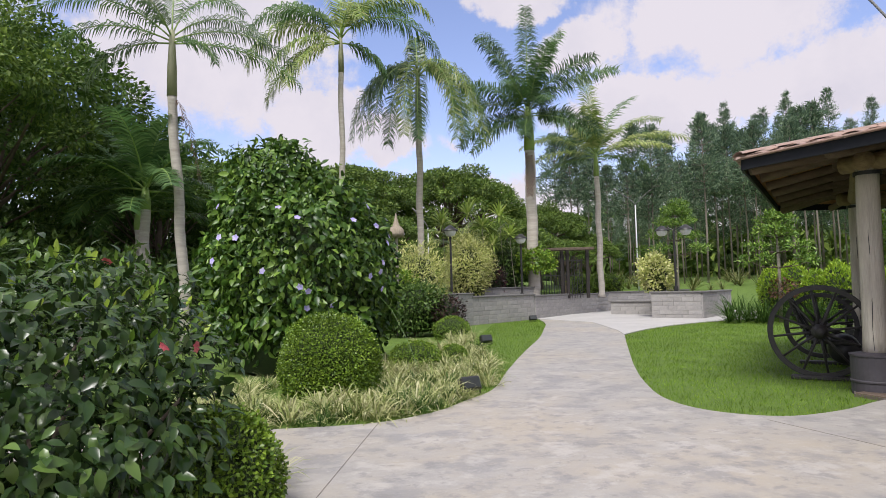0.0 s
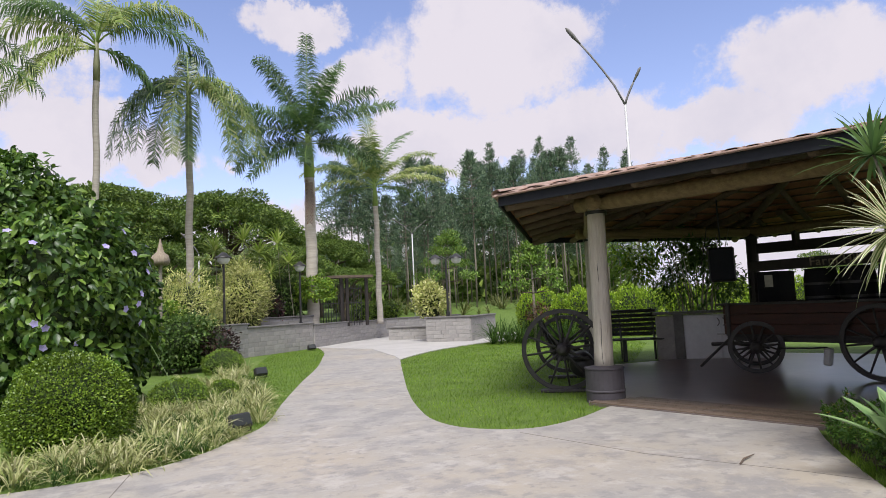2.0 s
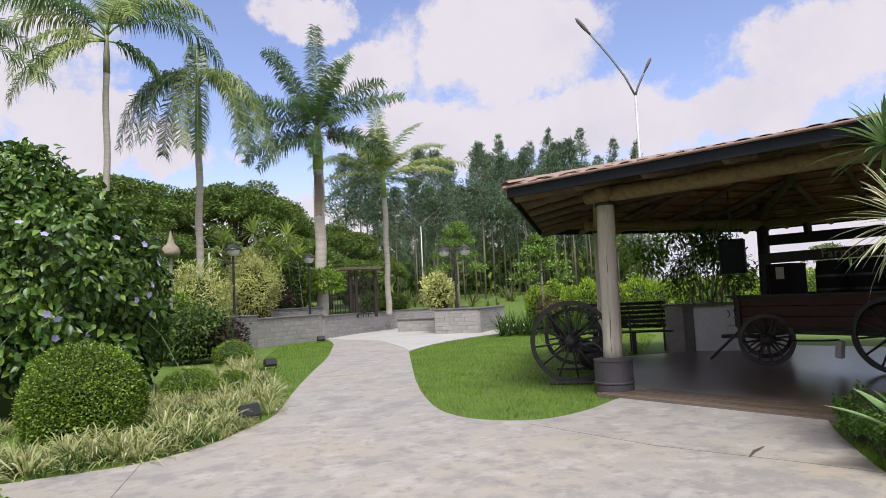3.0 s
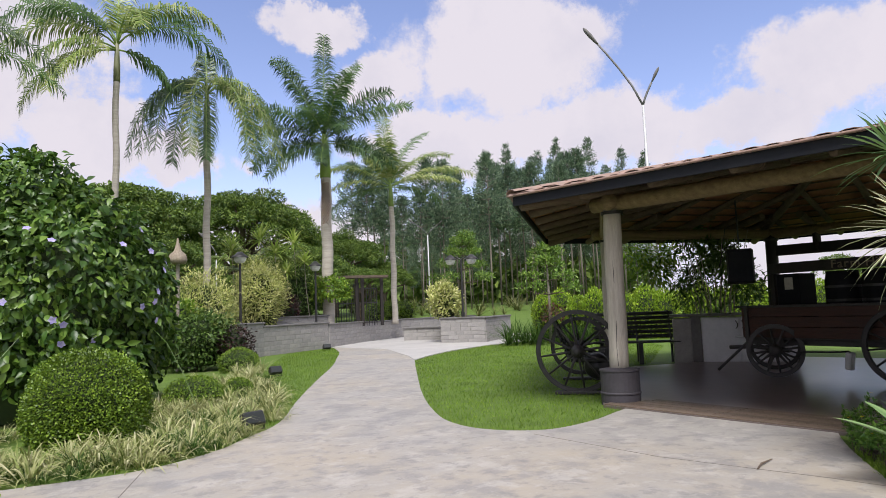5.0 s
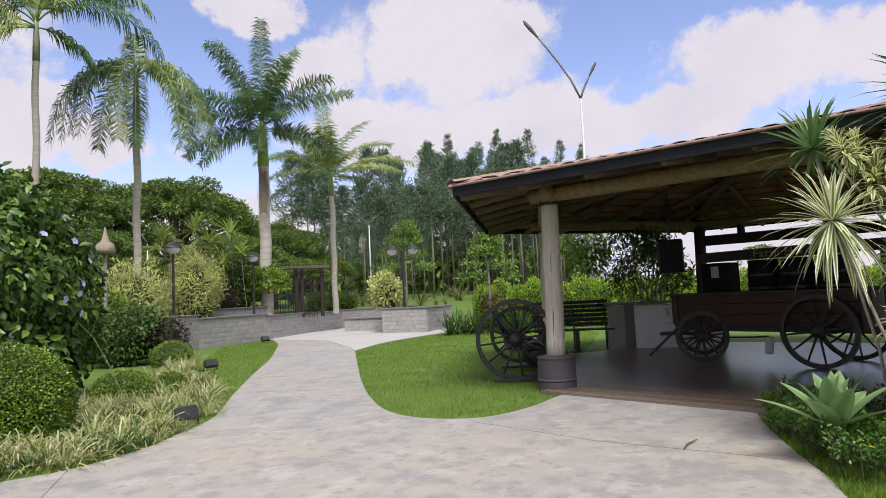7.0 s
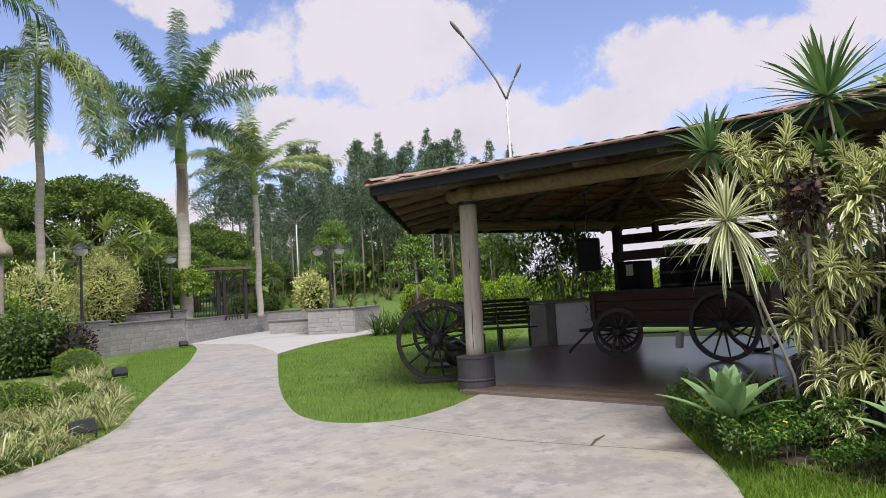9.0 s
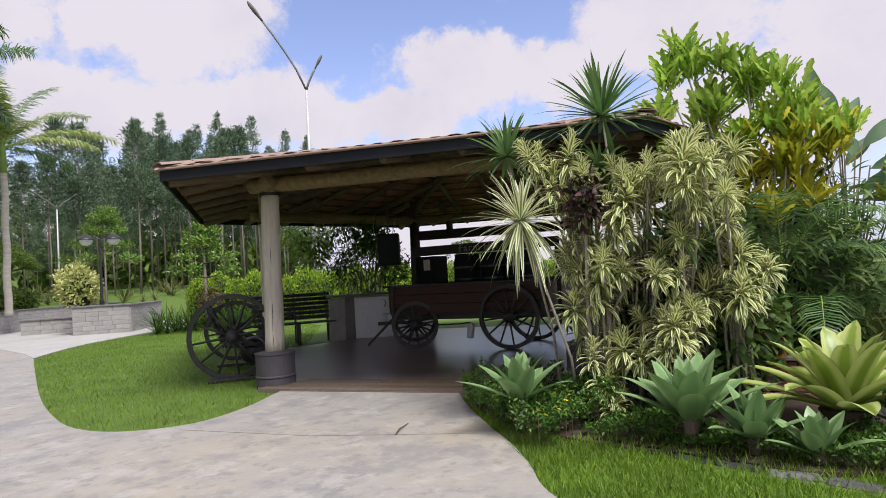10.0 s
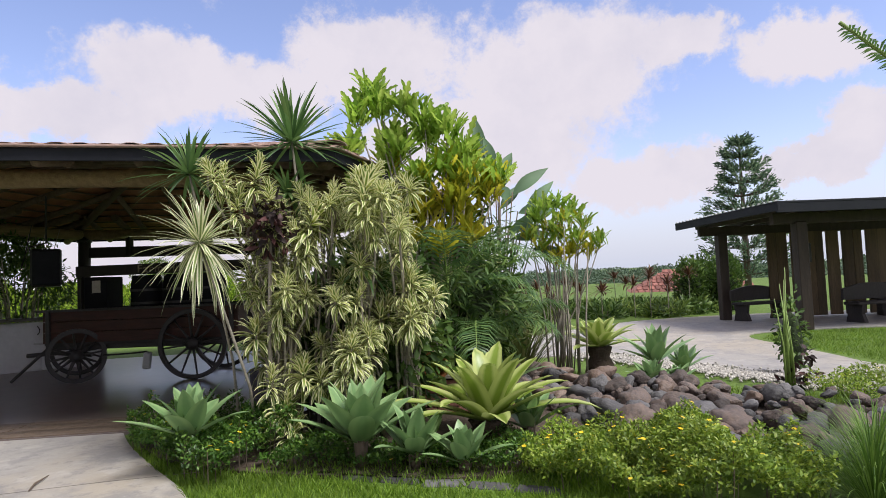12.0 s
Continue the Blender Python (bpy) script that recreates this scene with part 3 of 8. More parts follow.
def frond(base, az, el, length, droop, leaflets=42, lw=0.035, ll=0.5, r=rng, hang=0.5, seg=9, plume=0.0, low=-1.42, bow=1.3):
    """One feather frond: (rachis points, leaflet quads)."""
    pts, p = [], np.array(base, float)
    for s in range(seg + 1):
        u = s / seg
        e = max(el - droop * u ** bow, low)
        pts.append(p.copy())
        p = p + np.array([math.cos(az) * math.cos(e), math.sin(az) * math.cos(e), math.sin(e)]) * length / seg
    pts = np.array(pts)
    side = np.array([-math.sin(az), math.cos(az), 0])
    V, F = [], []
    for i in range(leaflets):
        u = 0.12 + 0.86 * i / leaflets
        x = u * seg
        k = min(int(x), seg - 1)
        q = pts[k] + (pts[k + 1] - pts[k]) * (x - k)
        d = pts[k + 1] - pts[k]
        d /= np.linalg.norm(d)
        nrm = np.cross(d, side)
        nrm = nrm if nrm[2] > 0 else -nrm
        L = ll * (0.35 + 0.65 * math.sin(math.pi * (0.12 + 0.8 * u))) * r.uniform(0.85, 1.12)
        for sg in (-1, 1):
            t = side * sg * 0.85 + d * 0.5 - np.array([0, 0, 0.22 * max(0.0, hang - 0.9)]) + nrm * r.uniform(-0.15 - plume, 0.35 + plume)
            t /= np.linalg.norm(t)
            mid = q + t * L * 0.5
            t2 = t + np.array([0, 0, -hang * r.uniform(0.7, 1.4)])
            t2 /= np.linalg.norm(t2)
            end = mid + t2 * L * 0.55
            o = len(V)
            w = d * lw
            V += [q - w * 0.5, q + w * 0.5, mid + w, mid - w * 0.8, end]
            F += [(o, o + 1, o + 2), (o, o + 2, o + 3), (o + 3, o + 2, o + 4)]
    return pts, V, F

# ---- ground and paving ----
def field_z(x, y):
    """The field climbs gently towards the wood."""
    r, a = math.hypot(x, y), math.atan2(x, y)
    s = max(0.0, min(1.0, (r - 32) / 48))
    k = max(0.0, min(1.0, (radians(56) - abs(a - radians(2))) / radians(12)))
    return 1.75 * s * s * (3 - 2 * s) * k


def ground_sheet():
    """One sheet to the horizon, with low hills far off to the right."""
    g = Geo()
    rings = [0, 6, 12, 20, 32, 40, 48, 56, 64, 72, 80, 100, 130, 220, 400, 700, 1100, 1700, 2600]
    sides = 96
    v = [(0, 0, 0)]
    for r in rings[1:]:
        for k in range(sides):
            a = math.tau * k / sides
            x, y = r * math.sin(a), r * math.cos(a)
            z = field_z(x, y)
            if r > 100 and x > 0:
                s = min(1, (r - 100) / 300)
                z += -s * 8 * max(0, math.sin(a)) + (noise.noise((x * 0.0022, y * 0.0022, 3)) + 0.6) * r * 0.013 * s * max(0, math.sin(a))
            v.append((x, y, z))
    f = [(0, 1 + k, 1 + (k + 1) % sides) for k in range(sides)]
    for i in range(len(rings) - 2):
        o = 1 + i * sides
        for k in range(sides):
            k2 = (k + 1) % sides
            f.append((o + k, o + sides + k, o + sides + k2, o + k2))
    g.add(v, [q[::-1] for q in f])
    return tagged(part("ground", g, M_LAWN, smooth=True), "green lawn ground that reaches the far wooded hills", "ground", kind="structure")


ground_sheet()


def smooth_line(pts, n=6):
    """A rounded line through plan points."""
    out, q = [], [pts[0], *pts, pts[-1]]
    for i in range(1, len(q) - 2):
        p0, p1, p2, p3 = (np.array(q[i + k], float) for k in (-1, 0, 1, 2))
        for s in range(n):
            t = s / n
            out.append(tuple(0.5 * (2 * p1 + (p2 - p0) * t + (2 * p0 - 5 * p1 + 4 * p2 - p3) * t * t + (3 * p1 - p0 - 3 * p2 + p3) * t ** 3)))
    out.append(tuple(pts[-1]))
    return out


BED_EDGE = smooth_line([(-7, 5.7), (-4, 6.0), (-2.01, 6.08), (-1.15, 6.15), (-0.6, 6.28), (-0.07, 6.72), (0.28, 7.3), (0.69, 8.1), (1.1, 9.9), (1.75, 12.5), (2.55, 15.5), (3.1, 18), (3.7, 21.0), (4.0, 24.1)])
LAWN_EDGE = smooth_line([(4.77, 15.84), (4.05, 13.34), (3.04, 9.73), (2.63, 7.94), (2.53, 6.99), (2.73, 6.36), (3.25, 6.03), (3.91, 6.2), (4.5, 6.55), (5.0, 6.85)])
GARDEN_EDGE = smooth_line([(5.66, 4.62), (5.1, 4.06), (4.46, 3.29), (4.11, 2.84), (3.75, 2.45), (3.35, 2.05), (2.9, 1.2), (2.7, 0), (2.9, -2.5), (3.2, -6)])
concrete_outline = BED_EDGE + [(5.3, 23.4), (5.6, 20.0), (5.0, 17.2)] + LAWN_EDGE + [(5.9, 7.2), (6.6, 5.0)] + GARDEN_EDGE + [(-7, -6)]
tagged(part("path", Geo().slab(concrete_outline, -0.1, 0.022), M_CONC), "weathered grey-beige polished concrete path with worn pale patches", "path", kind="structure")
# saw cuts in the slab
cuts = Geo()
for (x0, y0), (x1, y1) in (((-0.62, 6.32), (-1.0, 2.4)), ((4.4, 2.88), (4.13, 3.44)), ((4.13, 3.44), (3.5, 4.51)), ((3.5, 4.51), (3.03, 5.89))):
    d = Vector((x1 - x0, y1 - y0, 0))
    cuts.box((d.length, 0.007, 0.002), Matrix.Translation(((x0 + x1) / 2, (y0 + y1) / 2, 0.0235)) @ Matrix.Rotation(math.atan2(d.y, d.x), 4, "Z"))
tagged(part("joint", cuts, mat("dark_saw_cut", (0.2, 0.18, 0.16), 0.9)), "thin dark saw cuts in the concrete path", "joint", kind="structure")

PLAZA_IN = smooth_line([(4.77, 15.84), (5.9, 17.4), (7.32, 18.84), (9.35, 20.21), (12.0, 21.0), (16.0, 22.2)])
plaza = PLAZA_IN + [(16.5, 24.0), (13.5, 24.0), (12.0, 31.5), (10.6, 31.0), (8.2, 29.4), (5.9, 26.8), (3.9, 24.0), (5.3, 21.0), (5.0, 17.2)]
tagged(part("pavement", Geo().slab(plaza, -0.1, 0.03), M_PLAZA), "pale cream concrete terrace round the stone planters", "pavement", kind="structure")
# path to the timber shelter
SHELTER_PATH = [(9.0, 3.2), (11.4, 0.1), (10.2, -1.3), (8.9, -2.3), (7.3, -3.9), (6.6, -5.0), (8.2, -4.6), (9.7, -3.75), (10.76, -3.55), (12.03, -3.3), (13.5, -3.0), (14.6, -3.5), (15.3, -5.4), (16.0, -11), (21, -10), (19.6, -2.3), (15.0, 1.3), (12, 3.6)]
tagged(part("pavement", Geo().slab(smooth_line(SHELTER_PATH + SHELTER_PATH[:1], 4)[:-1], -0.1, 0.02), M_CONC), "grey concrete path that leads to the timber shelter", "pavement", kind="structure")

# soil under the planted beds
tagged(part("planting_bed", Geo().slab(smooth_line([(-7, 2.3), (-3.4, 2.1), (-2.2, 2.0), (-1.45, 2.3), (-1.15, 3.0), (-1.2, 4.2), (-1.6, 4.75), (-3, 5.0), (-7, 5.0)], 4), -0.1, 0.07), M_SOIL), "dark soil bed under the shrubs", "soil", kind="structure")
tagged(part("planting_bed", Geo().slab(smooth_line([(5.5, 4.35), (4.75, 3.5), (4.45, 2.6), (4.42, 1.6), (4.5, 0.75), (5.3, 0.0), (7.2, 0.4), (9.6, 1.0), (9.0, 2.4), (6.6, 3.2)], 4), -0.1, 0.03), M_SOIL), "dark mulched soil bed under the tropical plants", "soil", kind="structure")


def lawn_blades(name, inside, box, n, size, seed, label, z=0.0):
    """Single blades of grass over a piece of plan."""
    r = np.random.default_rng(seed)
    p = r.uniform((box[0], box[1]), (box[2], box[3]), (n, 2))
    keep = inside(p[:, 0], p[:, 1])
    p = np.c_[p[keep], np.full(keep.sum(), z)]
    t = unit(len(p), r)
    t[:, 2] = np.abs(t[:, 2]) * 1.5 + 0.7
    up = unit(len(p), r)
    tagged(part(name, scatter(name, BLADE, frames(p, t, up, size * r.uniform(0.6, 1.4, len(p)), 0.13)), M_GRASS), label, "grass", kind="stuff")


def in_poly(poly):
    q = np.array(poly)

    def test(x, y):
        c = np.zeros(len(x), bool)
        for (x0, y0), (x1, y1) in zip(q, np.roll(q, -1, axis=0)):
            hit = ((y0 > y) != (y1 > y)) & (x < (x1 - x0) * (y - y0) / (y1 - y0 + 1e-12) + x0)
            c ^= hit
        return c
    return test


near_lawn = LAWN_EDGE + [(5.0, 7.5), (7.0, 10.9), (8.6, 11.2), (12, 15), (15, 21.0)] + PLAZA_IN[::-1]
lawn_blades("lawn_grass", in_poly(near_lawn), (2.4, 5.9, 15.5, 22), 150000, 0.05, 1, "short bright green mown lawn beside the pavilion")
bed_lawn = BED_EDGE[22:] + [(2.0, 21.5), (1.0, 16), (-0.3, 12), (-1.0, 9), (-1.5, 7)]
lawn_blades("lawn_grass", in_poly(bed_lawn), (-2, 6, 4, 24), 70000, 0.05, 2, "strip of bright green lawn along the path")
front_lawn = GARDEN_EDGE[4:] + [(4.2, -6), (4.1, -2), (4.25, 0.6), (4.3, 1.6), (4.45, 2.6)]
lawn_blades("lawn_grass", in_poly(front_lawn), (2.4, -5, 5, 4), 110000, 0.06, 3, "green lawn strip in front of the planted bed")

shelter_lawn = [(8.4, -5.0), (9.8, -3.95), (10.8, -3.7), (12.05, -3.45), (13.45, -3.2), (14.4, -3.65), (15.1, -5.4), (15.7, -9.0), (9.0, -9.0)]
lawn_blades("lawn_grass", in_poly(shelter_lawn), (8.4, -9.0, 15.7, -3.2), 60000, 0.05, 4, "bright green lawn before the timber shelter")

# ---- six-sided pavilion ----
PCX, PCY, PBEAR = 8.96, 6.90, 273.1


def hexa(r, k, z=0.0):
    b = radians(PBEAR + 60 * k)
    return Vector((PCX + r * math.sin(b), PCY + r * math.cos(b), z))


def along(a, b, w, h, geo=None, bev=0.01, ext=0.0):
    """A squared bar from a to b."""
    a, b = Vector(a), Vector(b)
    d = b - a
    m = Matrix.Translation((a + b) / 2) @ d.to_track_quat("X", "Z").to_matrix().to_4x4()
    return (geo or Geo()).box((d.length + ext, w, h), m, bev)


EAVE_R, EAVE_Z, APEX_Z, COL_R = 5.38, 2.73, 3.68, 4.0
DECK = [(4.60, 6.98)] + [tuple(hexa(4.22, k)[:2]) for k in range(1, 5)] + [(6.03, 3.02)]
tagged(part("deck", Geo().slab(DECK, -0.1, 0.035), M_DECK), "dark polished floor of the pavilion, reflecting daylight", "floor", kind="structure")
pav = thing("pavilion", Matrix.Translation((PCX, PCY, 0)), "open six-sided pavilion of rustic logs with a clay tile roof", "pavilion")
PINV = Matrix.Translation((-PCX, -PCY, 0))


def pav_part(name, geo, material, label="", smooth=False, parent=None):
    ob = part(name, geo, material, parent or pav, label, smooth)
    ob.data.transform(PINV)
    return ob


def roof_z(p):
    """Height of the roof plane over a plan point."""
    best = 0
    for k in range(6):
        a, b = hexa(1, k), hexa(1, k + 1)
        n = Vector(((a.x + b.x) / 2 - PCX, (a.y + b.y) / 2 - PCY)).normalized()
        best = max(best, (p[0] - PCX) * n.x + (p[1] - PCY) * n.y)
    return APEX_Z - (APEX_Z - EAVE_Z) * best / (EAVE_R * math.cos(radians(30)))


def wavy_log(a, b, r0, r1, sides=12, n=9, seed=0, wob=0.18):
    a, b = Vector(a), Vector(b)
    pts, rad = [], []
    for i in range(n):
        t = i / (n - 1)
        p = a.lerp(b, t)
        p += Vector((noise.noise((t * 2, seed, 0)), noise.noise((t * 2, seed, 9)), noise.noise((t * 2, seed, 5)))) * r0 * wob
        pts.append(p)
        rad.append((r0 + (r1 - r0) * t) * (1 + 0.06 * noise.noise((t * 5, seed, 2))))
    return Geo().tube(pts, rad, sides)


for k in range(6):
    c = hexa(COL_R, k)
    # two far columns take the dark wood to stand for roof shade
    col = pav_part("column", wavy_log((c.x, c.y, 0.40), (c.x + 0.03, c.y - 0.02, 2.62), 0.125, 0.118, 14, seed=k, wob=0.05), M_DARKWOOD if k in (2, 3) else M_LOG, "log column darkened for the shade inside the pavilion" if k in (2, 3) else "weathered grey log column with a long drying crack", True)
    pav_part("crack", Geo().tube([(c.x - 0.075 + 0.003 * i - 0.006 * math.sin(i * 1.3), c.y - 0.094 + 0.005 * math.sin(i * 2.1), 0.5 + i * 0.235) for i in range(9)], 0.005, 5), M_BLACK, "", parent=col)
    drum = Geo().lathe([(0.0, 0.47), (0.15, 0.475), (0.25, 0.45), (0.262, 0.455), (0.262, 0.435), (0.252, 0.43), (0.252, 0.17), (0.262, 0.16), (0.262, 0.145), (0.252, 0.135), (0.254, 0.0)], 28, Matrix.Translation(c))
    pav_part("column_base", drum, M_DRUM, "dark grey painted steel drum round the column foot")
    a, b = hexa(COL_R, k, 2.655), hexa(COL_R, k + 1, 2.655)
    e = (b - a).normalized() * 0.24
    pav_part("beam", wavy_log(a - e, b + e, 0.108, 0.10, 12, seed=20 + k), M_BEAM, "yellowish log beam", True)
    # bracket with a steel strap on the column head
    pav_part("strap", Geo().lathe([(0.142, 2.5), (0.146, 2.5), (0.146, 2.545), (0.142, 2.545)], 20, Matrix.Translation((c.x + 0.028, c.y - 0.018, 0))), M_BLACK)
    fa, fb = hexa(EAVE_R, k, EAVE_Z - 0.06), hexa(EAVE_R, k + 1, EAVE_Z - 0.06)
    pav_part("fascia", along(fa, fb, 0.03, 0.12, bev=0.004), M_FASCIA, "black painted fascia board")
    ta_, tb_ = hexa(EAVE_R + 0.05, k, EAVE_Z + 0.010), hexa(EAVE_R + 0.05, k + 1, EAVE_Z + 0.010)
    pav_part("mortar_bed", along(ta_, tb_, 0.06, 0.022, bev=0.006), M_TILE, "pale mortar under the eave tiles")
    # hip rafter and jack rafters
    h = hexa(EAVE_R - 0.1, k)
    pav_part("hip_rafter", wavy_log((h.x, h.y, roof_z(h) - 0.13), (PCX, PCY, APEX_Z - 0.16), 0.075, 0.07, 10, seed=40 + k), M_RAFTER, "", True)
    for s in range(1, 6):
        t = s / 6
        p = hexa(EAVE_R - 0.12, k).lerp(hexa(EAVE_R - 0.12, k + 1), t)
        mid = (hexa(1, k) + hexa(1, k + 1)) / 2
        n = Vector((mid.x - PCX, mid.y - PCY, 0)).normalized()
        run = 4.2 * min(t, 1 - t) * 2 + 0.3
        q = p - n * run
        pav_part("rafter", wavy_log((p.x, p.y, roof_z(p) - 0.12), (q.x, q.y, roof_z(q) - 0.12), 0.06, 0.055, 9, 6, seed=60 + k * 7 + s), M_RAFTER, "", True)
    # log ends that show above the beam
    for s in (0.2, 0.5, 0.8):
        p = a.lerp(b, s)
        n = Vector(((a.x + b.x) / 2 - PCX, (a.y + b.y) / 2 - PCY, 0)).normalized()
        pav_part("log_end", Geo().tube([(p.x + n.x * 0.3, p.y + n.y * 0.3, 2.79), (p.x - n.x * 0.7, p.y - n.y * 0.7, 2.93)], 0.072, 14), M_RAFTER, "", False)
    # battens under the tiles
    for s in range(1, 12):
        r = EAVE_R * s / 12
        u, w = hexa(r, k), hexa(r, k + 1)
        pav_part("batten", along((u.x, u.y, roof_z(u) - 0.045), (w.x, w.y, roof_z(w) - 0.045), 0.04, 0.025, bev=0.003), M_RAFTER)

# tiles: rows of half-round clay tiles, each course over the one below
def tile_shape():
    v, f, n = [], [], 5
    for x, rr in ((0.0, 0.098), (0.44, 0.084)):
        for th in (0.0, 0.014):
            for i in range(n + 1):
                a = math.pi * i / n
                v.append((x, math.cos(a) * (rr + th), math.sin(a) * (rr + th) * 0.36))
    m = n + 1
    for i in range(n):
        f += [(m + i, m + i + 1, 3 * m + i + 1, 3 * m + i), (i + 1, i, 2 * m + i, 2 * m + i + 1), (i, i + 1, m + i + 1, m + i)]
    return v, f


TILE_V, TILE_F = tile_shape()
tile_mesh = Geo().add(TILE_V, TILE_F).mesh("tile")
tile_mesh.materials.append(M_TILE)
roof = pav_part("roof", Geo().add([hexa(EAVE_R + 0.02, k, EAVE_Z - 0.015) for k in range(6)] + [Vector((PCX, PCY, APEX_Z - 0.015))], [(k, 6, (k + 1) % 6) for k in range(6)]), M_UNDER, "reddish clay tile underside between dark rafters")
tile_spots, far_tiles = [], []
tr = random.Random(5)
for k in range(6):
    a, b = hexa(EAVE_R + 0.06, k), hexa(EAVE_R + 0.06, k + 1)
    mid = (a + b) / 2
    n = Vector((mid.x - PCX, mid.y - PCY, 0)).normalized()
    e = (b - a).normalized()
    slope = math.atan2(APEX_Z - EAVE_Z, EAVE_R * math.cos(radians(30)))
    rows = int(EAVE_R * math.cos(radians(30)) / 0.36)
    for row in range(rows):
        half = (EAVE_R + 0.06 - row * 0.36 / math.cos(radians(30)) * math.cos(slope)) / 2
        cols = int(half / 0.105)
        for c in range(-cols, cols + 1):
            base = Vector((mid.x, mid.y, 0)) + e * (c * 0.205) - n * (row * 0.36) + e * tr.uniform(-0.012, 0.012)
            if abs(c * 0.205) > half:
                continue
            z = roof_z(base) + 0.005 + tr.uniform(0, 0.012)
            up = Vector((n.x * math.sin(slope), n.y * math.sin(slope), math.cos(slope)))
            x = -n * math.cos(slope) + Vector((0, 0, math.sin(slope)))
            y = up.cross(x)
            m = Matrix(((x.x, y.x, up.x, base.x), (x.y, y.y, up.y, base.y), (x.z, y.z, up.z, z), (0, 0, 0, 1))) @ pose(0, 0, 0, 0, 0, tr.uniform(-3, 3))
            (tile_spots if row < 3 and k in (0, 5) else far_tiles).append(m)
for m in tile_spots[:290]:
    part("tile", tile_mesh, None, roof, m=PINV @ m)
ft = Geo()
for m in far_tiles + tile_spots[290:]:
    ft.add(TILE_V, TILE_F, m)
tagged(pav_part("tile_course", ft, M_TILE, "weathered clay tiles in overlapping rows", True, parent=roof), kind="stuff")
# ridge tiles over the hips
for k in range(6):
    h = hexa(EAVE_R + 0.05, k)
    for i in range(14):
        t0 = i / 14
        p = Vector((h.x, h.y, EAVE_Z + 0.05)).lerp(Vector((PCX, PCY, APEX_Z + 0.06)), t0)
        d = Vector((PCX - h.x, PCY - h.y, APEX_Z - EAVE_Z)).normalized()
        m = Matrix.Translation(p) @ d.to_track_quat("X", "Z").to_matrix().to_4x4() @ Matrix.Diagonal((1, 1.25, 1.1, 1))
        part("ridge_tile", tile_mesh, None, roof, m=PINV @ m)

# plank strip along the deck's front edge
deck_planks = []
for k in (5,):
    a, b = Vector((*DECK[5], 0)), Vector((*DECK[0], 0))
    e = (b - a).normalized()
    n = Vector((-e.y, e.x, 0))
    for row in range(5):
        L = (b - a).length - row * 0.14 * 1.15
        for s in range(3):
            c = (a + b) / 2 - n * (0.075 + row * 0.14) + e * (-L / 2 + L * (s + 0.5) / 3)
            ob = tagged(part("plank", along(c - e * (L / 6 - 0.004), c + e * (L / 6 - 0.004), 0.134, 0.02, bev=0.004), M_PLANK), "")
            ob.location.z = 0.042
            deck_planks.append(ob)
deck_ob = bpy.data.objects["deck"]
for ob in deck_planks:
    ob.parent = deck_ob


def spoked_wheel(name, r, spokes, rim_w, label, m, group):
    """A wooden wheel: felloe rim with an iron tyre, hub, tapered spokes. It stands in its own xz plane."""
    w = thing(name, m, label, "wheel", group)
    turn = Matrix.Rotation(radians(90), 4, "X")
    prof = [(r - 0.066, -rim_w / 2), (r - 0.012, -rim_w / 2), (r - 0.012, rim_w / 2), (r - 0.066, rim_w / 2), (r - 0.066, -rim_w / 2)]
    part("rim", Geo().lathe(prof, 48, turn), M_WHEEL, w)
    part("tyre", Geo().lathe([(r - 0.011, -rim_w / 2 - 0.004), (r, -rim_w / 2 - 0.004), (r, rim_w / 2 + 0.004), (r - 0.011, rim_w / 2 + 0.004)], 48, turn), M_BLACK, w, "iron tyre")
    part("hub", Geo().lathe([(0.0, -0.15), (0.055, -0.15), (0.06, -0.11), (0.095, -0.07), (0.1, 0.0), (0.095, 0.07), (0.06, 0.11), (0.055, 0.15), (0.0, 0.15)], 20, turn), M_WHEEL, w, "", True)
    for s in range(spokes):
        a = math.tau * s / spokes + 0.13
        d = Vector((math.cos(a), 0, math.sin(a)))
        part("spoke", Geo().tube([d * 0.08, d * 0.2, d * (r - 0.055)], [0.026, 0.018, 0.014], 8), M_WHEEL, w, "", True)
    return w


def facing(x, y, z, bearing):
    """A pose whose +y points along a bearing (clockwise from north)."""
    return pose(x, y, z, 0, 0, -bearing)

# ---- things in and beside the pavilion ----
# love seat between two wagon wheels on the lawn
WB = 31.5
wf = Vector((5.0, 8.18, 0.63))
spoked_wheel("wagon_wheel", 0.61, 12, 0.07, "large dark wooden wagon wheel standing on the lawn", facing(wf.x, wf.y, wf.z, WB), "wheels of the lawn seat")
wr = Vector((5.93, 9.63, 0.60))
spoked_wheel("wagon_wheel", 0.50, 12, 0.07, "smaller dark wooden wagon wheel behind the seat", facing(wr.x, wr.y, wr.z, WB), "wheels of the lawn seat")
seat_m = facing((wf.x + wr.x) / 2, (wf.y + wr.y) / 2, 0, WB)
ws = thing("wheel_seat", seat_m, "dark garden seat slung between two wagon wheels", "seat")
part("axle", Geo().tube([(0, -0.85, 0.61), (0, 0.85, 0.61)], 0.035, 10), M_BLACK, ws)
part("seat", Geo().box((0.5, 1.35, 0.05), Matrix.Translation((0.12, 0, 0.47)), 0.015), M_WHEEL, ws)
for i in range(7):
    part("back_slat", Geo().box((0.03, 1.4, 0.085), pose(-0.16 - 0.035 * i, 0, 0.50 + 0.095 * i, 0, -14, 0), 0.01), M_WHEEL, ws)
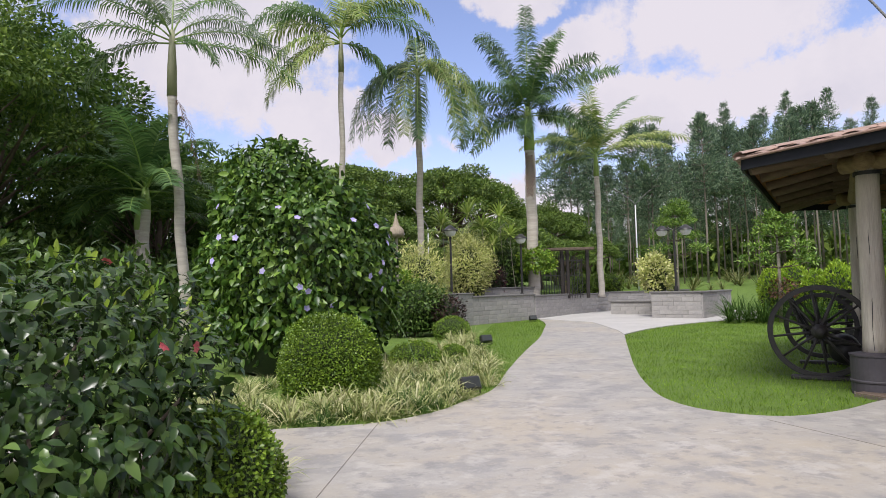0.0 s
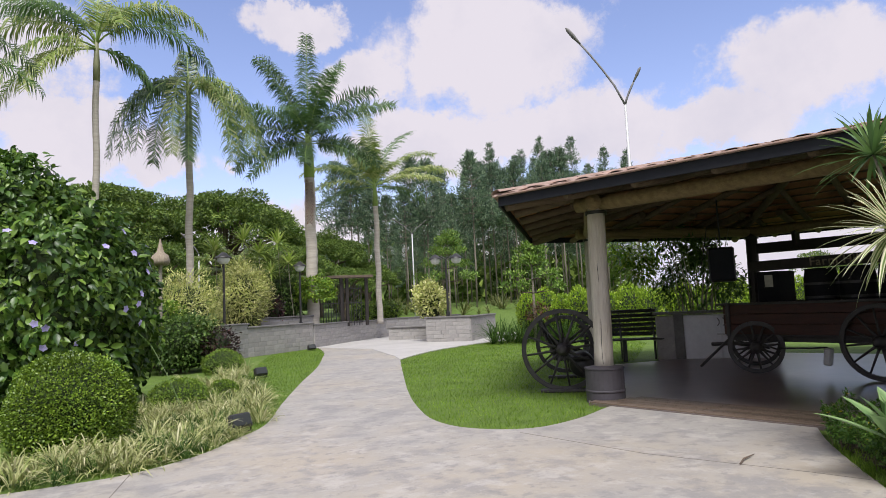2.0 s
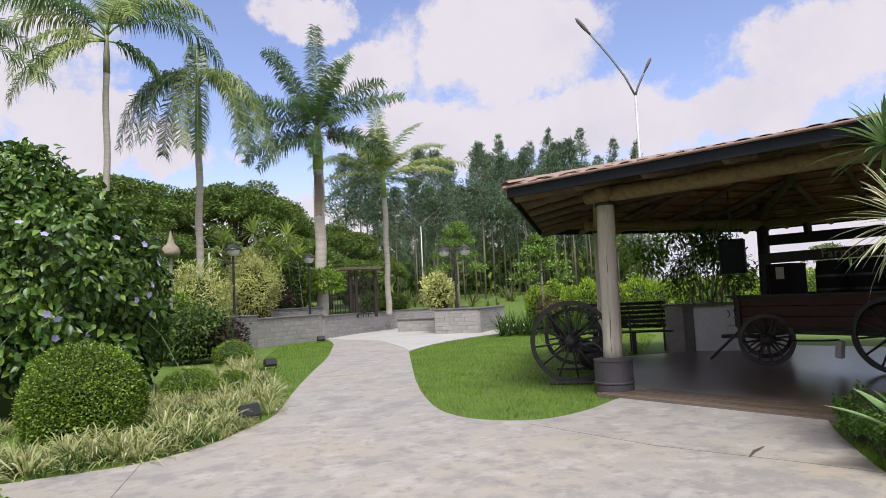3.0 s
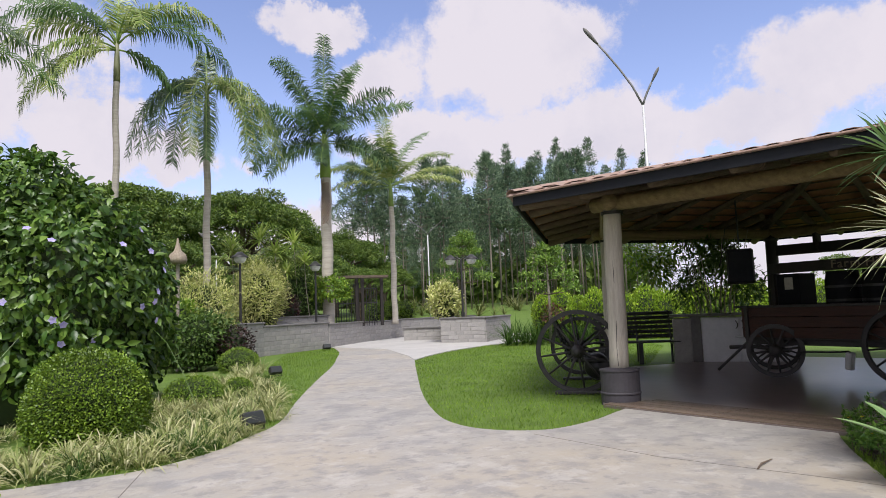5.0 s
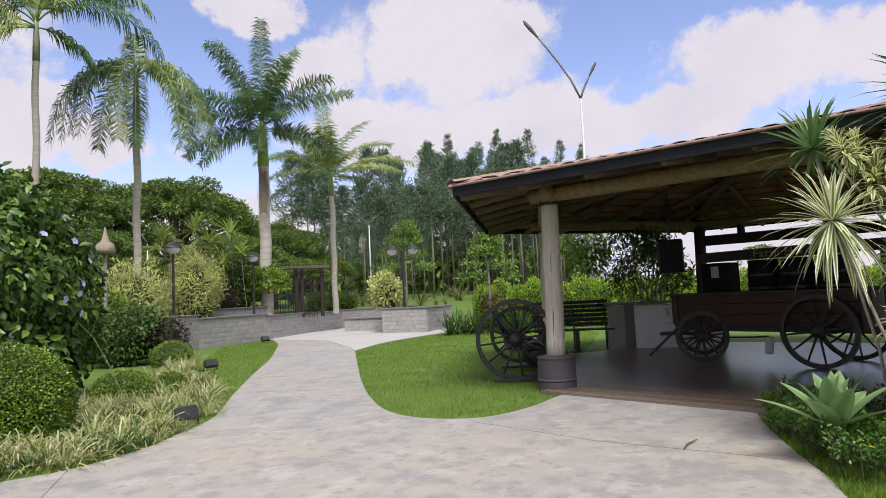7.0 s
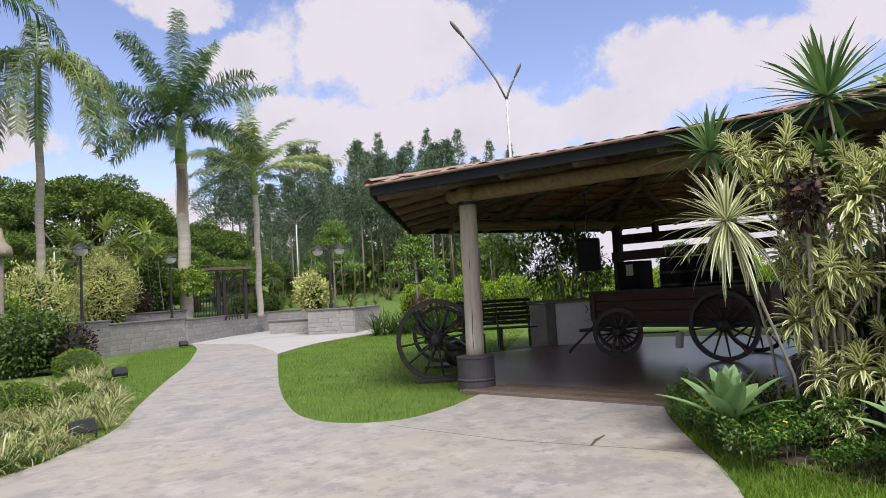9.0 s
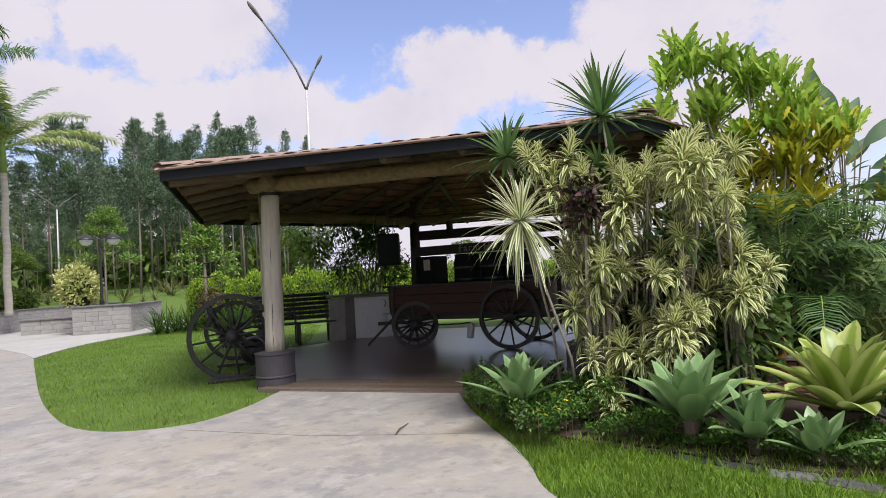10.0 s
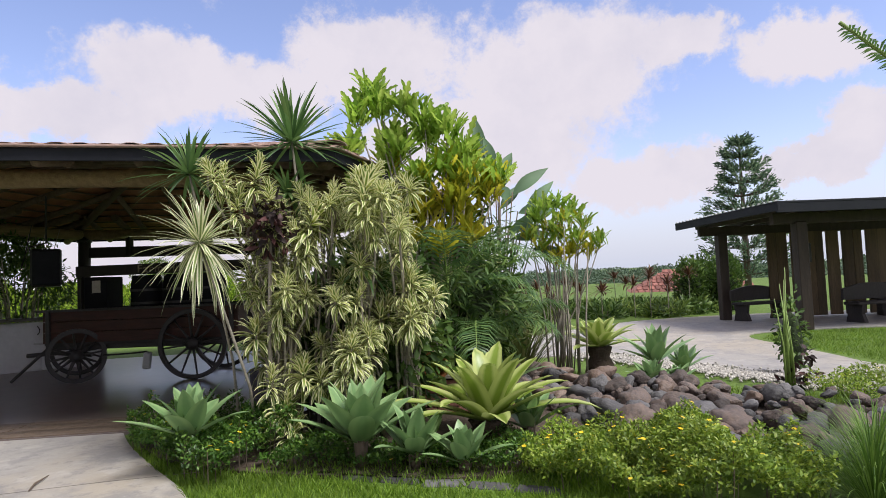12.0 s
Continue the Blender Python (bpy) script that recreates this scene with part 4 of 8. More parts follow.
for y in (-0.55, 0.55):
    part("bracket", Geo().tube([(0.3, y, 0.46), (0, y, 0.6), (-0.12, y, 0.55), (-0.36, y, 1.05)], 0.022, 8), M_BLACK, ws)
part("drum_body", Geo().lathe([(0.0, -0.3), (0.17, -0.3), (0.2, -0.1), (0.2, 0.1), (0.17, 0.3), (0.0, 0.3)], 18, pose(0.26, -0.3, 0.36, 90, 0, 0)), M_BLACK, ws, "", True)
part("foot_board", Geo().box((0.95, 0.16, 0.05), pose(0.1, -0.86, 0.028, 0, 0, 0), 0.012), M_WHEEL, ws, "dark timber sill on the grass")
part("foot_board", Geo().box((0.8, 0.16, 0.05), pose(0.1, 0.86, 0.028, 0, 0, 0), 0.012), M_WHEEL, ws)

# slatted bench on the lawn
BA, BB = Vector((7.75, 11.95, 0)), Vector((9.25, 11.12, 0))
bd = (BB - BA).normalized()
bench = thing("garden_bench", Matrix.Translation((BA + BB) / 2) @ Matrix.Rotation(math.atan2(bd.y, bd.x), 4, "Z"), "black slatted garden bench on the lawn", "bench")
BL = (BB - BA).length
for i in range(6):
    part("back_slat", Geo().box((BL, 0.03, 0.075), pose(0, 0.10 + i * 0.03, 0.56 + i * 0.098, -16, 0, 0), 0.008), M_BLACK, bench)
for i in range(5):
    part("seat_slat", Geo().box((BL + 0.35, 0.085, 0.03), pose(0.15, -0.42 + i * 0.105, 0.46, 0, 0, 0), 0.008), M_BLACK, bench)
for x in (-BL / 2 + 0.12, 0.05, BL / 2 - 0.1):
    part("back_post", Geo().tube([(x, 0.06, 0.0), (x, 0.06, 0.45), (x, 0.29, 1.10)], 0.026, 8), M_BLACK, bench)
    part("leg", Geo().box((0.09, 0.09, 0.45), pose(x, -0.38, 0.225), 0.01), M_BLACK, bench)
    part("rail", Geo().box((0.05, 0.52, 0.05), pose(x, -0.16, 0.42), 0.008), M_BLACK, bench)
part("armrest", Geo().tube([(BL / 2, -0.4, 0.46), (BL / 2, -0.4, 0.66), (BL / 2, 0.16, 0.7)], 0.024, 8), M_BLACK, bench)

# masonry counter with a dark pier, bamboo behind it
pl = thing("masonry_counter", Matrix.Translation((8.9, 10.8, 0)) @ Matrix.Rotation(math.atan2(-0.66, 0.75), 4, "Z"), "grey masonry counter with a white cabinet front and dark pier", "counter")
part("body", Geo().box((0.36, 0.5, 0.93), pose(0.18, 0.27, 0.465), 0.012), M_STONE, pl, "grey rendered wing")
part("pier", Geo().box((0.19, 0.56, 1.0), pose(0.455, 0.27, 0.5), 0.012), M_CAP, pl, "dark stone pier")
part("cabinet_front", Geo().box((1.75, 0.5, 0.93), pose(1.43, 0.29, 0.465), 0.01), M_WHITE, pl, "white painted cabinet front")
for x in (0.9, 1.62):
    part("door", Geo().box((0.69, 0.02, 0.84), pose(x, 0.03, 0.47), 0.006), M_WHITE, pl)
for x in (1.2, 1.31):
    part("handle", Geo().tube([(x, 0.02, 0.7), (x + 0.03, -0.02, 0.74), (x + 0.035, -0.02, 0.8), (x, 0.02, 0.86)], 0.009, 6), M_BLACK, pl, "curved black handle")
part("worktop", Geo().box((2.4, 0.66, 0.05), pose(1.15, 0.27, 0.985), 0.01), M_CAP, pl, "dark stone worktop")

# loudspeaker hung from the beam, with its cable
sp = thing("loudspeaker", facing(8.78, 8.74, 1.87, 225), "black loudspeaker hung under the pavilion beam", "loudspeaker")
part("cabinet", Geo().box((0.44, 0.36, 0.62), None, 0.03), M_BLACK, sp)
part("grille", Geo().box((0.39, 0.02, 0.56), pose(0, 0.185, 0), 0.01), M_FASCIA, sp)
part("bracket", Geo().tube([(0.19, 0, 0.1), (0.24, 0, 0.35), (0, 0, 0.42), (0, 0, 1.2)], 0.015, 8), M_BLACK, sp)
cable = new("hanging_cable", Geo().tube([(8.75 - 0.1 * math.sin(i / 3), 9.0 + 0.02 * i, 2.6 - 0.24 * i + 0.02 * i * i) for i in range(9)], 0.008, 6).mesh("hanging_cable"))
cable.data.materials.append(M_BLACK)
tagged(cable, "thin black cable hanging from the pavilion beam", "cable")

# ---- farm wagon ----
wag_d = Vector((0.2, -0.98, 0)).normalized()
wag_m = Matrix.Translation((8.42, 8.42, 0.035)) @ Matrix.Rotation(math.atan2(wag_d.y, wag_d.x), 4, "Z")
wag = thing("farm_wagon", wag_m, "old dark red wooden farm wagon parked on the deck", "wagon")
WL, WW = 3.12, 1.15
for side, y in (("near", -0.02), ("far", WW)):
    for i in range(3):
        part("side_board", Geo().box((WL, 0.035, 0.165), pose(WL / 2, y, 0.70 + 0.17 * i), 0.006), M_WAGON, wag)
    for x in (0.1, 3.02):
        part("stake", Geo().box((0.06, 0.05, 0.6), pose(x, y - 0.035 if side == "near" else y + 0.035, 0.83), 0.006), M_WHEEL, wag)
    part("top_rail", Geo().box((WL + 0.24, 0.09, 0.04), pose(WL / 2, y, 1.125), 0.008), M_WHEEL, wag, "worn dark top rail")
for x in (0.02, WL - 0.02):
    part("end_board", Geo().box((0.035, WW, 0.5), pose(x, WW / 2, 0.87), 0.006), M_WAGON, wag)
part("bed", Geo().box((WL, WW, 0.04), pose(WL / 2, WW / 2, 0.605), 0.006), M_WHEEL, wag)
part("reach", Geo().box((WL - 0.3, 0.09, 0.08), pose(WL / 2, WW / 2, 0.50), 0.008), M_WHEEL, wag)
for y in (0.12, 1.0):
    part("sill", Geo().box((WL + 0.1, 0.08, 0.09), pose(WL / 2 + 0.1, y, 0.54), 0.008), M_WHEEL, wag)
for x, r in ((0.62, 0.40), (2.45, 0.51)):
    part("axle", Geo().tube([(x, -0.15, r), (x - 0.6, 0.85, r) if x < 1 else (x, WW - 0.05, r)], 0.04, 10), M_BLACK, wag)
    part("bolster", Geo().box((0.12, WW, 0.12), pose(x, WW / 2, 0.53), 0.01), M_WHEEL, wag)
part("brake_block", Geo().box((0.11, 0.1, 0.26), pose(1.68, -0.06, 0.30, 0, 8, 0), 0.02), M_GREYPOLE, wag, "worn pale brake block")
part("brake_rod", Geo().tube([(1.68, -0.06, 0.44), (1.45, -0.06, 0.42), (0.95, 0.0, 0.40)], 0.014, 6), M_BLACK, wag)
part("drawbar", Geo().tube([(0.42, WW / 2, 0.36), (-0.15, WW / 2 - 0.1, 0.42), (-0.55, WW / 2 - 0.2, 0.40)], 0.035, 8), M_WHEEL, wag)
part("prop", Geo().tube([(0.1, 0.1, 0.62), (-0.62, 0.1, 0.02)], 0.024, 8), M_WHEEL, wag)
part("step", Geo().box((0.16, 0.1, 0.03), pose(-0.08, 0.02, 0.62), 0.006), M_GREYPOLE, wag)
for x, r, sp_n in ((0.62, 0.42, 12), (2.45, 0.54, 12)):
    turn_ = 31 if x < 1 else 0
    far_ = (x - 0.62, 0.86) if x < 1 else (x, WW - 0.05)
    for wx, wy in ((x, -0.16), far_):
        spoked_wheel("cart_wheel", r, sp_n, 0.055, "dark spoked wagon wheel with an iron tyre", wag_m @ pose(wx, wy, r, 0, 0, turn_), "wheels of the wagon")
# dark barrels on the wagon
M_CAN = mat("blackened_barrel", (0.010, 0.011, 0.014), 0.85, (0.016, 0.016, 0.019), 4, 5, bump=0.2, spec=0.15)


def barrel(m, r, h):
    b = thing("barrel", m, "dark wooden barrel standing on the wagon", "barrel", "barrels on the wagon")
    part("body", Geo().lathe([(0, 0), (r * 0.96, 0), (r * 0.99, h * 0.25), (r, h * 0.5), (r * 0.99, h * 0.86), (r * 0.9, h * 0.95), (r * 0.9, h), (r * 0.82, h), (r * 0.74, h - 0.03), (0, h - 0.03)], 24), M_CAN, b, "", True)
    for z in (0.08, 0.55, 0.76):
        k = 1.0
        part("hoop", Geo().lathe([(r * k + 0.001, h * z - 0.02), (r * k + 0.008, h * z - 0.02), (r * k + 0.008, h * z + 0.02), (r * k + 0.001, h * z + 0.02)], 24), M_BLACK, b)


for x in (1.36, 1.90, 2.44):
    barrel(wag_m @ pose(x, 0.6, 0.628), 0.25, 1.02)
box = thing("crate", wag_m @ pose(0.62, 0.6, 0.628), "dark wooden crate with a pale paper on it", "crate")
part("body", Geo().box((0.38, 0.5, 1.02), pose(0, 0, 0.51), 0.012), M_CAN, box)
part("paper", Geo().box((0.14, 0.004, 0.2), pose(0.02, -0.254, 0.86)), mat("yellowed_paper", (0.5, 0.48, 0.42), 0.9), box)

# sign frame across the back of the pavilion
c2, c3 = hexa(COL_R, 2), hexa(COL_R, 3)
sg = thing("timber_screen", Matrix.Identity(4), "dark timber rails and uprights between two pavilion columns", "screen")
for z, h in ((2.28, 0.22),):
    part("rail", along((c2.x, c2.y, z), (c3.x, c3.y, z), 0.09, h), M_DARKWOOD, sg)
sd = (c3 - c2).normalized()
for t in (0.9, 2.5):
    p = c2 + sd * t
    part("upright", along((p.x, p.y, 2.2), (p.x, p.y, 2.6), 0.1, 0.14), M_DARKWOOD, sg)
pb = wag_m @ Vector((2.0, 0.28, 0))
sign_dir = Vector((wag_d.x, wag_d.y, 0))
sboard = thing("sign_board", Matrix.Translation((pb.x, pb.y, 1.78)) @ Matrix.Rotation(math.atan2(sign_dir.y, sign_dir.x), 4, "Z"), "dark wooden sign board with dull gold carved letters", "sign")
part("board", Geo().box((2.9, 0.05, 0.17), pose(-0.2, 0, 0), 0.008), M_DARKWOOD, sboard)
for x in (-1.6, 1.2):
    part("post", Geo().box((0.07, 0.07, 1.1), pose(x, 0.03, -0.52), 0.006), M_DARKWOOD, sboard)
txt = bpy.data.curves.new("letters", "FONT")
txt.size, txt.extrude, txt.align_x, txt.align_y = 0.185, 0.008, "LEFT", "CENTER"
M_GOLD = mat("dull_gold_paint", (0.24, 0.2, 0.13), 0.6)
xpos = -0.62
for ch in "Farm Hill":
    if ch == " ":
        xpos += 0.06
        continue
    txt.body = ch
    tmp = bpy.data.objects.new("letters_tmp", txt)
    scene.collection.objects.link(tmp)
    bpy.context.view_layer.update()
    tme = bpy.data.meshes.new_from_object(tmp.evaluated_get(bpy.context.evaluated_depsgraph_get()))
    bpy.data.objects.remove(tmp)
    tme.materials.append(M_GOLD)
    part("letter", tme, None, sboard, "dull gold carved letter", m=pose(xpos, -0.035, 0.0, 90, 0, 0))
    xpos += max(v.co.x for v in tme.vertices) + 0.018

# ---- stone walls of the terrace ----
block_meshes = {}


def stone_wall(p0, p1, h, name="stone_wall", thick=0.3, cap=True, course=0.155, seed=0, label="low grey stone block wall with slate capping"):
    """A wall in courses of single blocks on its near face, over a mortar core."""
    p0, p1 = Vector((*p0, 0)), Vector((*p1, 0))
    L = (p1 - p0).length
    d = (p1 - p0).normalized()
    m = Matrix.Translation(p0) @ Matrix.Rotation(math.atan2(d.y, d.x), 4, "Z")
    w = thing(name, m, label, "wall", kind="structure")
    part("core", Geo().box((L, thick, h), pose(L / 2, thick / 2 + 0.02, h / 2)), M_MORTAR, w)
    if cap:
        part("capping", Geo().box((L + 0.1, thick + 0.14, 0.06), pose(L / 2, thick / 2, h + 0.03), 0.012), M_CAP, w, "dark slate capping")
    r = random.Random(seed)
    rows = max(2, round(h / course))
    ch = h / rows
    for j in range(rows):
        x = -0.0
        while x < L - 0.02:
            bl = r.choice((0.3, 0.4, 0.5, 0.62))
            if L - x - bl < 0.2:
                bl = L - x
            key = (round(bl, 2), round(ch, 3))
            if key not in block_meshes:
                block_meshes[key] = Geo().box((bl - 0.005, 0.06, ch - 0.005), None, 0.005).mesh("block")
                block_meshes[key].materials.append(M_STONE)
            part("block", block_meshes[key], None, w, m=pose(x + bl / 2, 0.0 + r.uniform(-0.005, 0.004), ch * (j + 0.5)))
            x += bl
    return w


stone_wall((-0.75, 18.4), (1.3, 21.45), 1.05, seed=1)
stone_wall((1.3, 21.45), (3.82, 24.0), 0.93, seed=2)
stone_wall((1.9, 23.6), (4.3, 25.6), 1.2, seed=3)
stone_wall((3.86, 24.0), (5.87, 26.8), 0.86, seed=4)
stone_wall((5.87, 26.8), (8.2, 29.4), 0.82, seed=5)
stone_wall((8.2, 29.4), (13.0, 31.6), 0.85, seed=6)
stone_wall((7.91, 22.66), (9.25, 21.5), 0.92, name="stone_planter_wall", seed=7, label="warm grey stone planter wall with slate capping")
stone_wall((9.25, 21.5), (11.54, 24.18), 0.90, name="stone_planter_wall", seed=8, label="grey stone planter wall with slate capping")
stone_wall((7.35, 25.9), (9.6, 24.4), 0.52, name="stone_seat_wall", seed=9, label="low grey stone seat wall with a slate seat")
tagged(part("planter_soil", Geo().slab([(7.99, 22.8), (9.3, 21.65), (11.4, 24.1), (10.1, 25.3)], 0, 0.86), M_SOIL), "dark soil in the stone planter", "soil", kind="structure")
tagged(part("raised_bed", Geo().slab([(-0.9, 18.7), (1.2, 21.8), (2.0, 23.8), (4.2, 25.7), (5.8, 27.2), (8.1, 29.8), (13, 32), (13, 36), (0, 36), (-6, 26), (-5, 19)], 0, 0.72), M_SOIL), "raised soil bed behind the stone walls", "soil", kind="structure")


# ---- lamps ----
def garden_lamp(x, y, z0, top, arms=1):
    g = thing("garden_lamp", Matrix.Translation((x, y, z0)), "black garden lamp post with a round glass head" if arms == 1 else "black garden lamp post with two round glass heads", "lamp", "garden lamps")
    h = top - z0
    part("post", Geo().tube([(0, 0, 0), (0, 0, 0.3), (0, 0, 0.32), (0, 0, h)], [0.075, 0.075, 0.045, 0.035], 10), M_BLACK, g)
    for s in ((1,) if arms == 1 else (-1, 1)):
        ox = 0.0 if arms == 1 else s * 0.36
        oy = 0.0 if arms == 1 else -s * 0.2
        if arms > 1:
            part("arm", Geo().tube([(0, 0, h), (ox * 0.5, oy * 0.5, h + 0.12), (ox, oy, h + 0.05)], 0.02, 8), M_BLACK, g)
        part("shade", Geo().lathe([(0.0, h + 0.2), (0.06, h + 0.19), (0.2, h + 0.07), (0.27, h + 0.02), (0.27, h)], 18, Matrix.Translation((ox, oy, 0))), M_BLACK, g, "black metal shade", True)
        part("globe", Geo().lathe([(0.2, h), (0.19, h - 0.08), (0.13, h - 0.17), (0.0, h - 0.2)], 18, Matrix.Translation((ox, oy, 0))), M_GLOBE, g, "frosted white glass globe", True)


M_GLOBE = mat("frosted_glass", (0.72, 0.73, 0.73), 0.35, (0.62, 0.63, 0.63), 6)
garden_lamp(0.6, 21.4, 0.7, 3.25)
garden_lamp(3.45, 24.4, 0.7, 3.15)
garden_lamp(8.85, 22.7, 0.85, 3.2, 2)


M_ARM = mat("dull_grey_lamp_arm", (0.2, 0.2, 0.205), 0.7, (0.15, 0.15, 0.155), 4, 4)


def street_lamp(x, y, fork_z, head, other, r=0.09, label="tall grey street lamp with a curved arm"):
    g = thing("street_lamp", Matrix.Translation((x, y, 0)), label, "street lamp", "street lamps")
    part("pole", Geo().tube([(0, 0, 0), (0, 0, fork_z * 0.5), (0, 0, fork_z)], [r, r * 0.8, r * 0.6], 12), M_GREYPOLE, g, "", True)
    for hx, hy, hz, big in ((*head, 1), (*other, 0.7)):
        pts = [(hx * t, hy * t, fork_z + (hz - fork_z) * (t ** 0.8)) for t in (0, 0.2, 0.45, 0.7, 0.9)]
        part("arm", Geo().tube(pts, r * 0.5, 10), M_ARM, g, "", True)
        e = Vector((hx, hy, hz))
        d = (e - Vector(pts[3])).normalized()
        m = Matrix.Translation(Vector(pts[-1])) @ d.to_track_quat("X", "Z").to_matrix().to_4x4()
        part("head", Geo().add(*lamp_head(big * r / 0.09), m), M_CAP, g, "grey lamp head", True)


def lamp_head(s):
    v, f = [], []
    prof = ((0.0, 0.07), (0.15, 0.1), (0.5, 0.17), (0.85, 0.15), (1.0, 0.05))
    for x, w in prof:
        for k in range(8):
            a = math.tau * k / 8
            v.append((x * s, math.cos(a) * w * s, math.sin(a) * w * 0.55 * s))
    for i in range(len(prof) - 1):
        for k in range(8):
            f.append((i * 8 + k, i * 8 + (k + 1) % 8, (i + 1) * 8 + (k + 1) % 8, (i + 1) * 8 + k))
    f += [tuple(range(8))[::-1], tuple(len(v) - 8 + k for k in range(8))]
    return v, f


street_lamp(16.78, 21.2, 9.5, (-1.5, 1.1, 12.7), (0.34, -0.28, 10.5))
street_lamp(13.9, 42.0, 6.6, (-0.9, 0.4, 7.5), (0.75, -0.3, 7.35), 0.06, label="grey street lamp with two short arms by the trees")
street_lamp(-0.2, 30.0, 4.2, (-0.5, 0.0, 4.9), (-0.3, 0.1, 4.7), 0.04, "slim grey street lamp among the shrubs")

# ---- iron gate under a small pergola ----
gate = thing("garden_gate", Matrix.Translation((4.55, 26.6, 0.72)), "black iron garden gate under a small timber pergola", "gate")
for i in range(17):
    part("bar", Geo().tube([(0.05 + i * 0.11, 0, 0.0), (0.05 + i * 0.11, 0, 1.72 + 0.12 * math.sin(math.pi * i / 16))], 0.014, 6), M_BLACK, gate)
for z in (0.15, 0.98, 1.6):
    part("rail", Geo().box((1.85, 0.03, 0.04), pose(0.93, 0, z), 0.004), M_BLACK, gate)
for x in (-0.12, 0.95, 1.2, 2.05):
    part("post", Geo().box((0.13, 0.13, 2.05), pose(x, 0, 1.02), 0.01), M_DARKWOOD, gate)
for y in (-0.25, 0.0, 0.25):
    part("beam", Geo().box((2.7, 0.09, 0.11), pose(0.95, y, 2.1), 0.01), M_BARK, gate, "weathered grey pergola beam")

# floodlights on the grass
for x, y, b in ((0.36, 7.75, 150), (1.12, 14.2, 160), (3.55, 22.6, 170)):
    fl = thing("floodlight", facing(x, y, 0, b), "small black floodlight on the grass beside the path", "floodlight", "floodlights along the path")
    part("housing", Geo().box((0.27, 0.11, 0.17), pose(0, 0, 0.14, 25, 0, 0), 0.015), M_BLACK, fl)
    part("glass", Geo().box((0.23, 0.01, 0.13), pose(0, 0.055, 0.165, 25, 0, 0), 0.003), mat("dark_lamp_glass", (0.03, 0.035, 0.035), 0.45), fl, "dark glass")
    part("bracket", Geo().tube([(-0.15, 0, 0.16), (-0.15, 0, 0.02), (0.15, 0, 0.02), (0.15, 0, 0.16)], 0.011, 6), M_BLACK, fl)

# ---- timber shelter ----
sh0, shx, shy = Vector((14.98, -4.42, 0.02)), Vector((0.28, -0.96, 0)), Vector((0.96, 0.28, 0))
shm = Matrix(((shx.x, shy.x, 0, sh0.x), (shx.y, shy.y, 0, sh0.y), (0, 0, 1, 0.02), (0, 0, 0, 1)))
kiosk = thing("timber_shelter", shm, "dark timber shelter with slatted board walls and a thin sheet roof", "shelter")
for x, y in ((0, 0), (0, 3.39), (5.2, 0), (5.2, 3.39)):
    part("post", Geo().box((0.24, 0.24, 2.3), pose(x, y, 1.15), 0.015), M_SHELTERWOOD, kiosk)
for y in (-0.0, 3.39):
    part("beam", Geo().box((6.2, 0.14, 0.24), pose(2.5, y, 2.38), 0.01), M_SHELTERWOOD, kiosk)
for i in range(8):
    part("joist", Geo().box((0.1, 4.6, 0.16), pose(-0.35 + i * 0.85, 1.7, 2.55), 0.008), M_SHELTERWOOD, kiosk)
part("roof", Geo().box((6.8, 4.9, 0.05), pose(2.5, 1.7, 2.66), 0.01), M_FASCIA, kiosk, "dark sheet roof with a pale rim")
for i in range(24):
    part("roof_rib", Geo().box((0.05, 0.05, 0.035), pose(-0.9, -0.7 + i * 0.205, 2.695), 0.008), M_GREYPOLE, kiosk)
part("fascia", Geo().box((0.05, 4.9, 0.16), pose(-0.87, 1.7, 2.57), 0.006), M_FASCIA, kiosk)
part("fascia", Geo().box((6.8, 0.05, 0.2), pose(2.5, -0.72, 2.55), 0.006), M_FASCIA, kiosk)
kr = random.Random(3)
x = 1.2
while x < 6.2:
    w = kr.choice((0.24, 0.3, 0.34))
    part("board", Geo().box((w, 0.05, 2.25), pose(x + w / 2, 3.30 + kr.uniform(-0.02, 0.02), 1.15), 0.006), M_PLANKWALL, kiosk)
    x += w + kr.choice((0.012, 0.02, 0.06, 0.09))
part("lamp_box", Geo().box((0.34, 0.24, 0.5), pose(2.05, 3.1, 1.7), 0.015), M_BLACK, kiosk, "black box on the board wall")


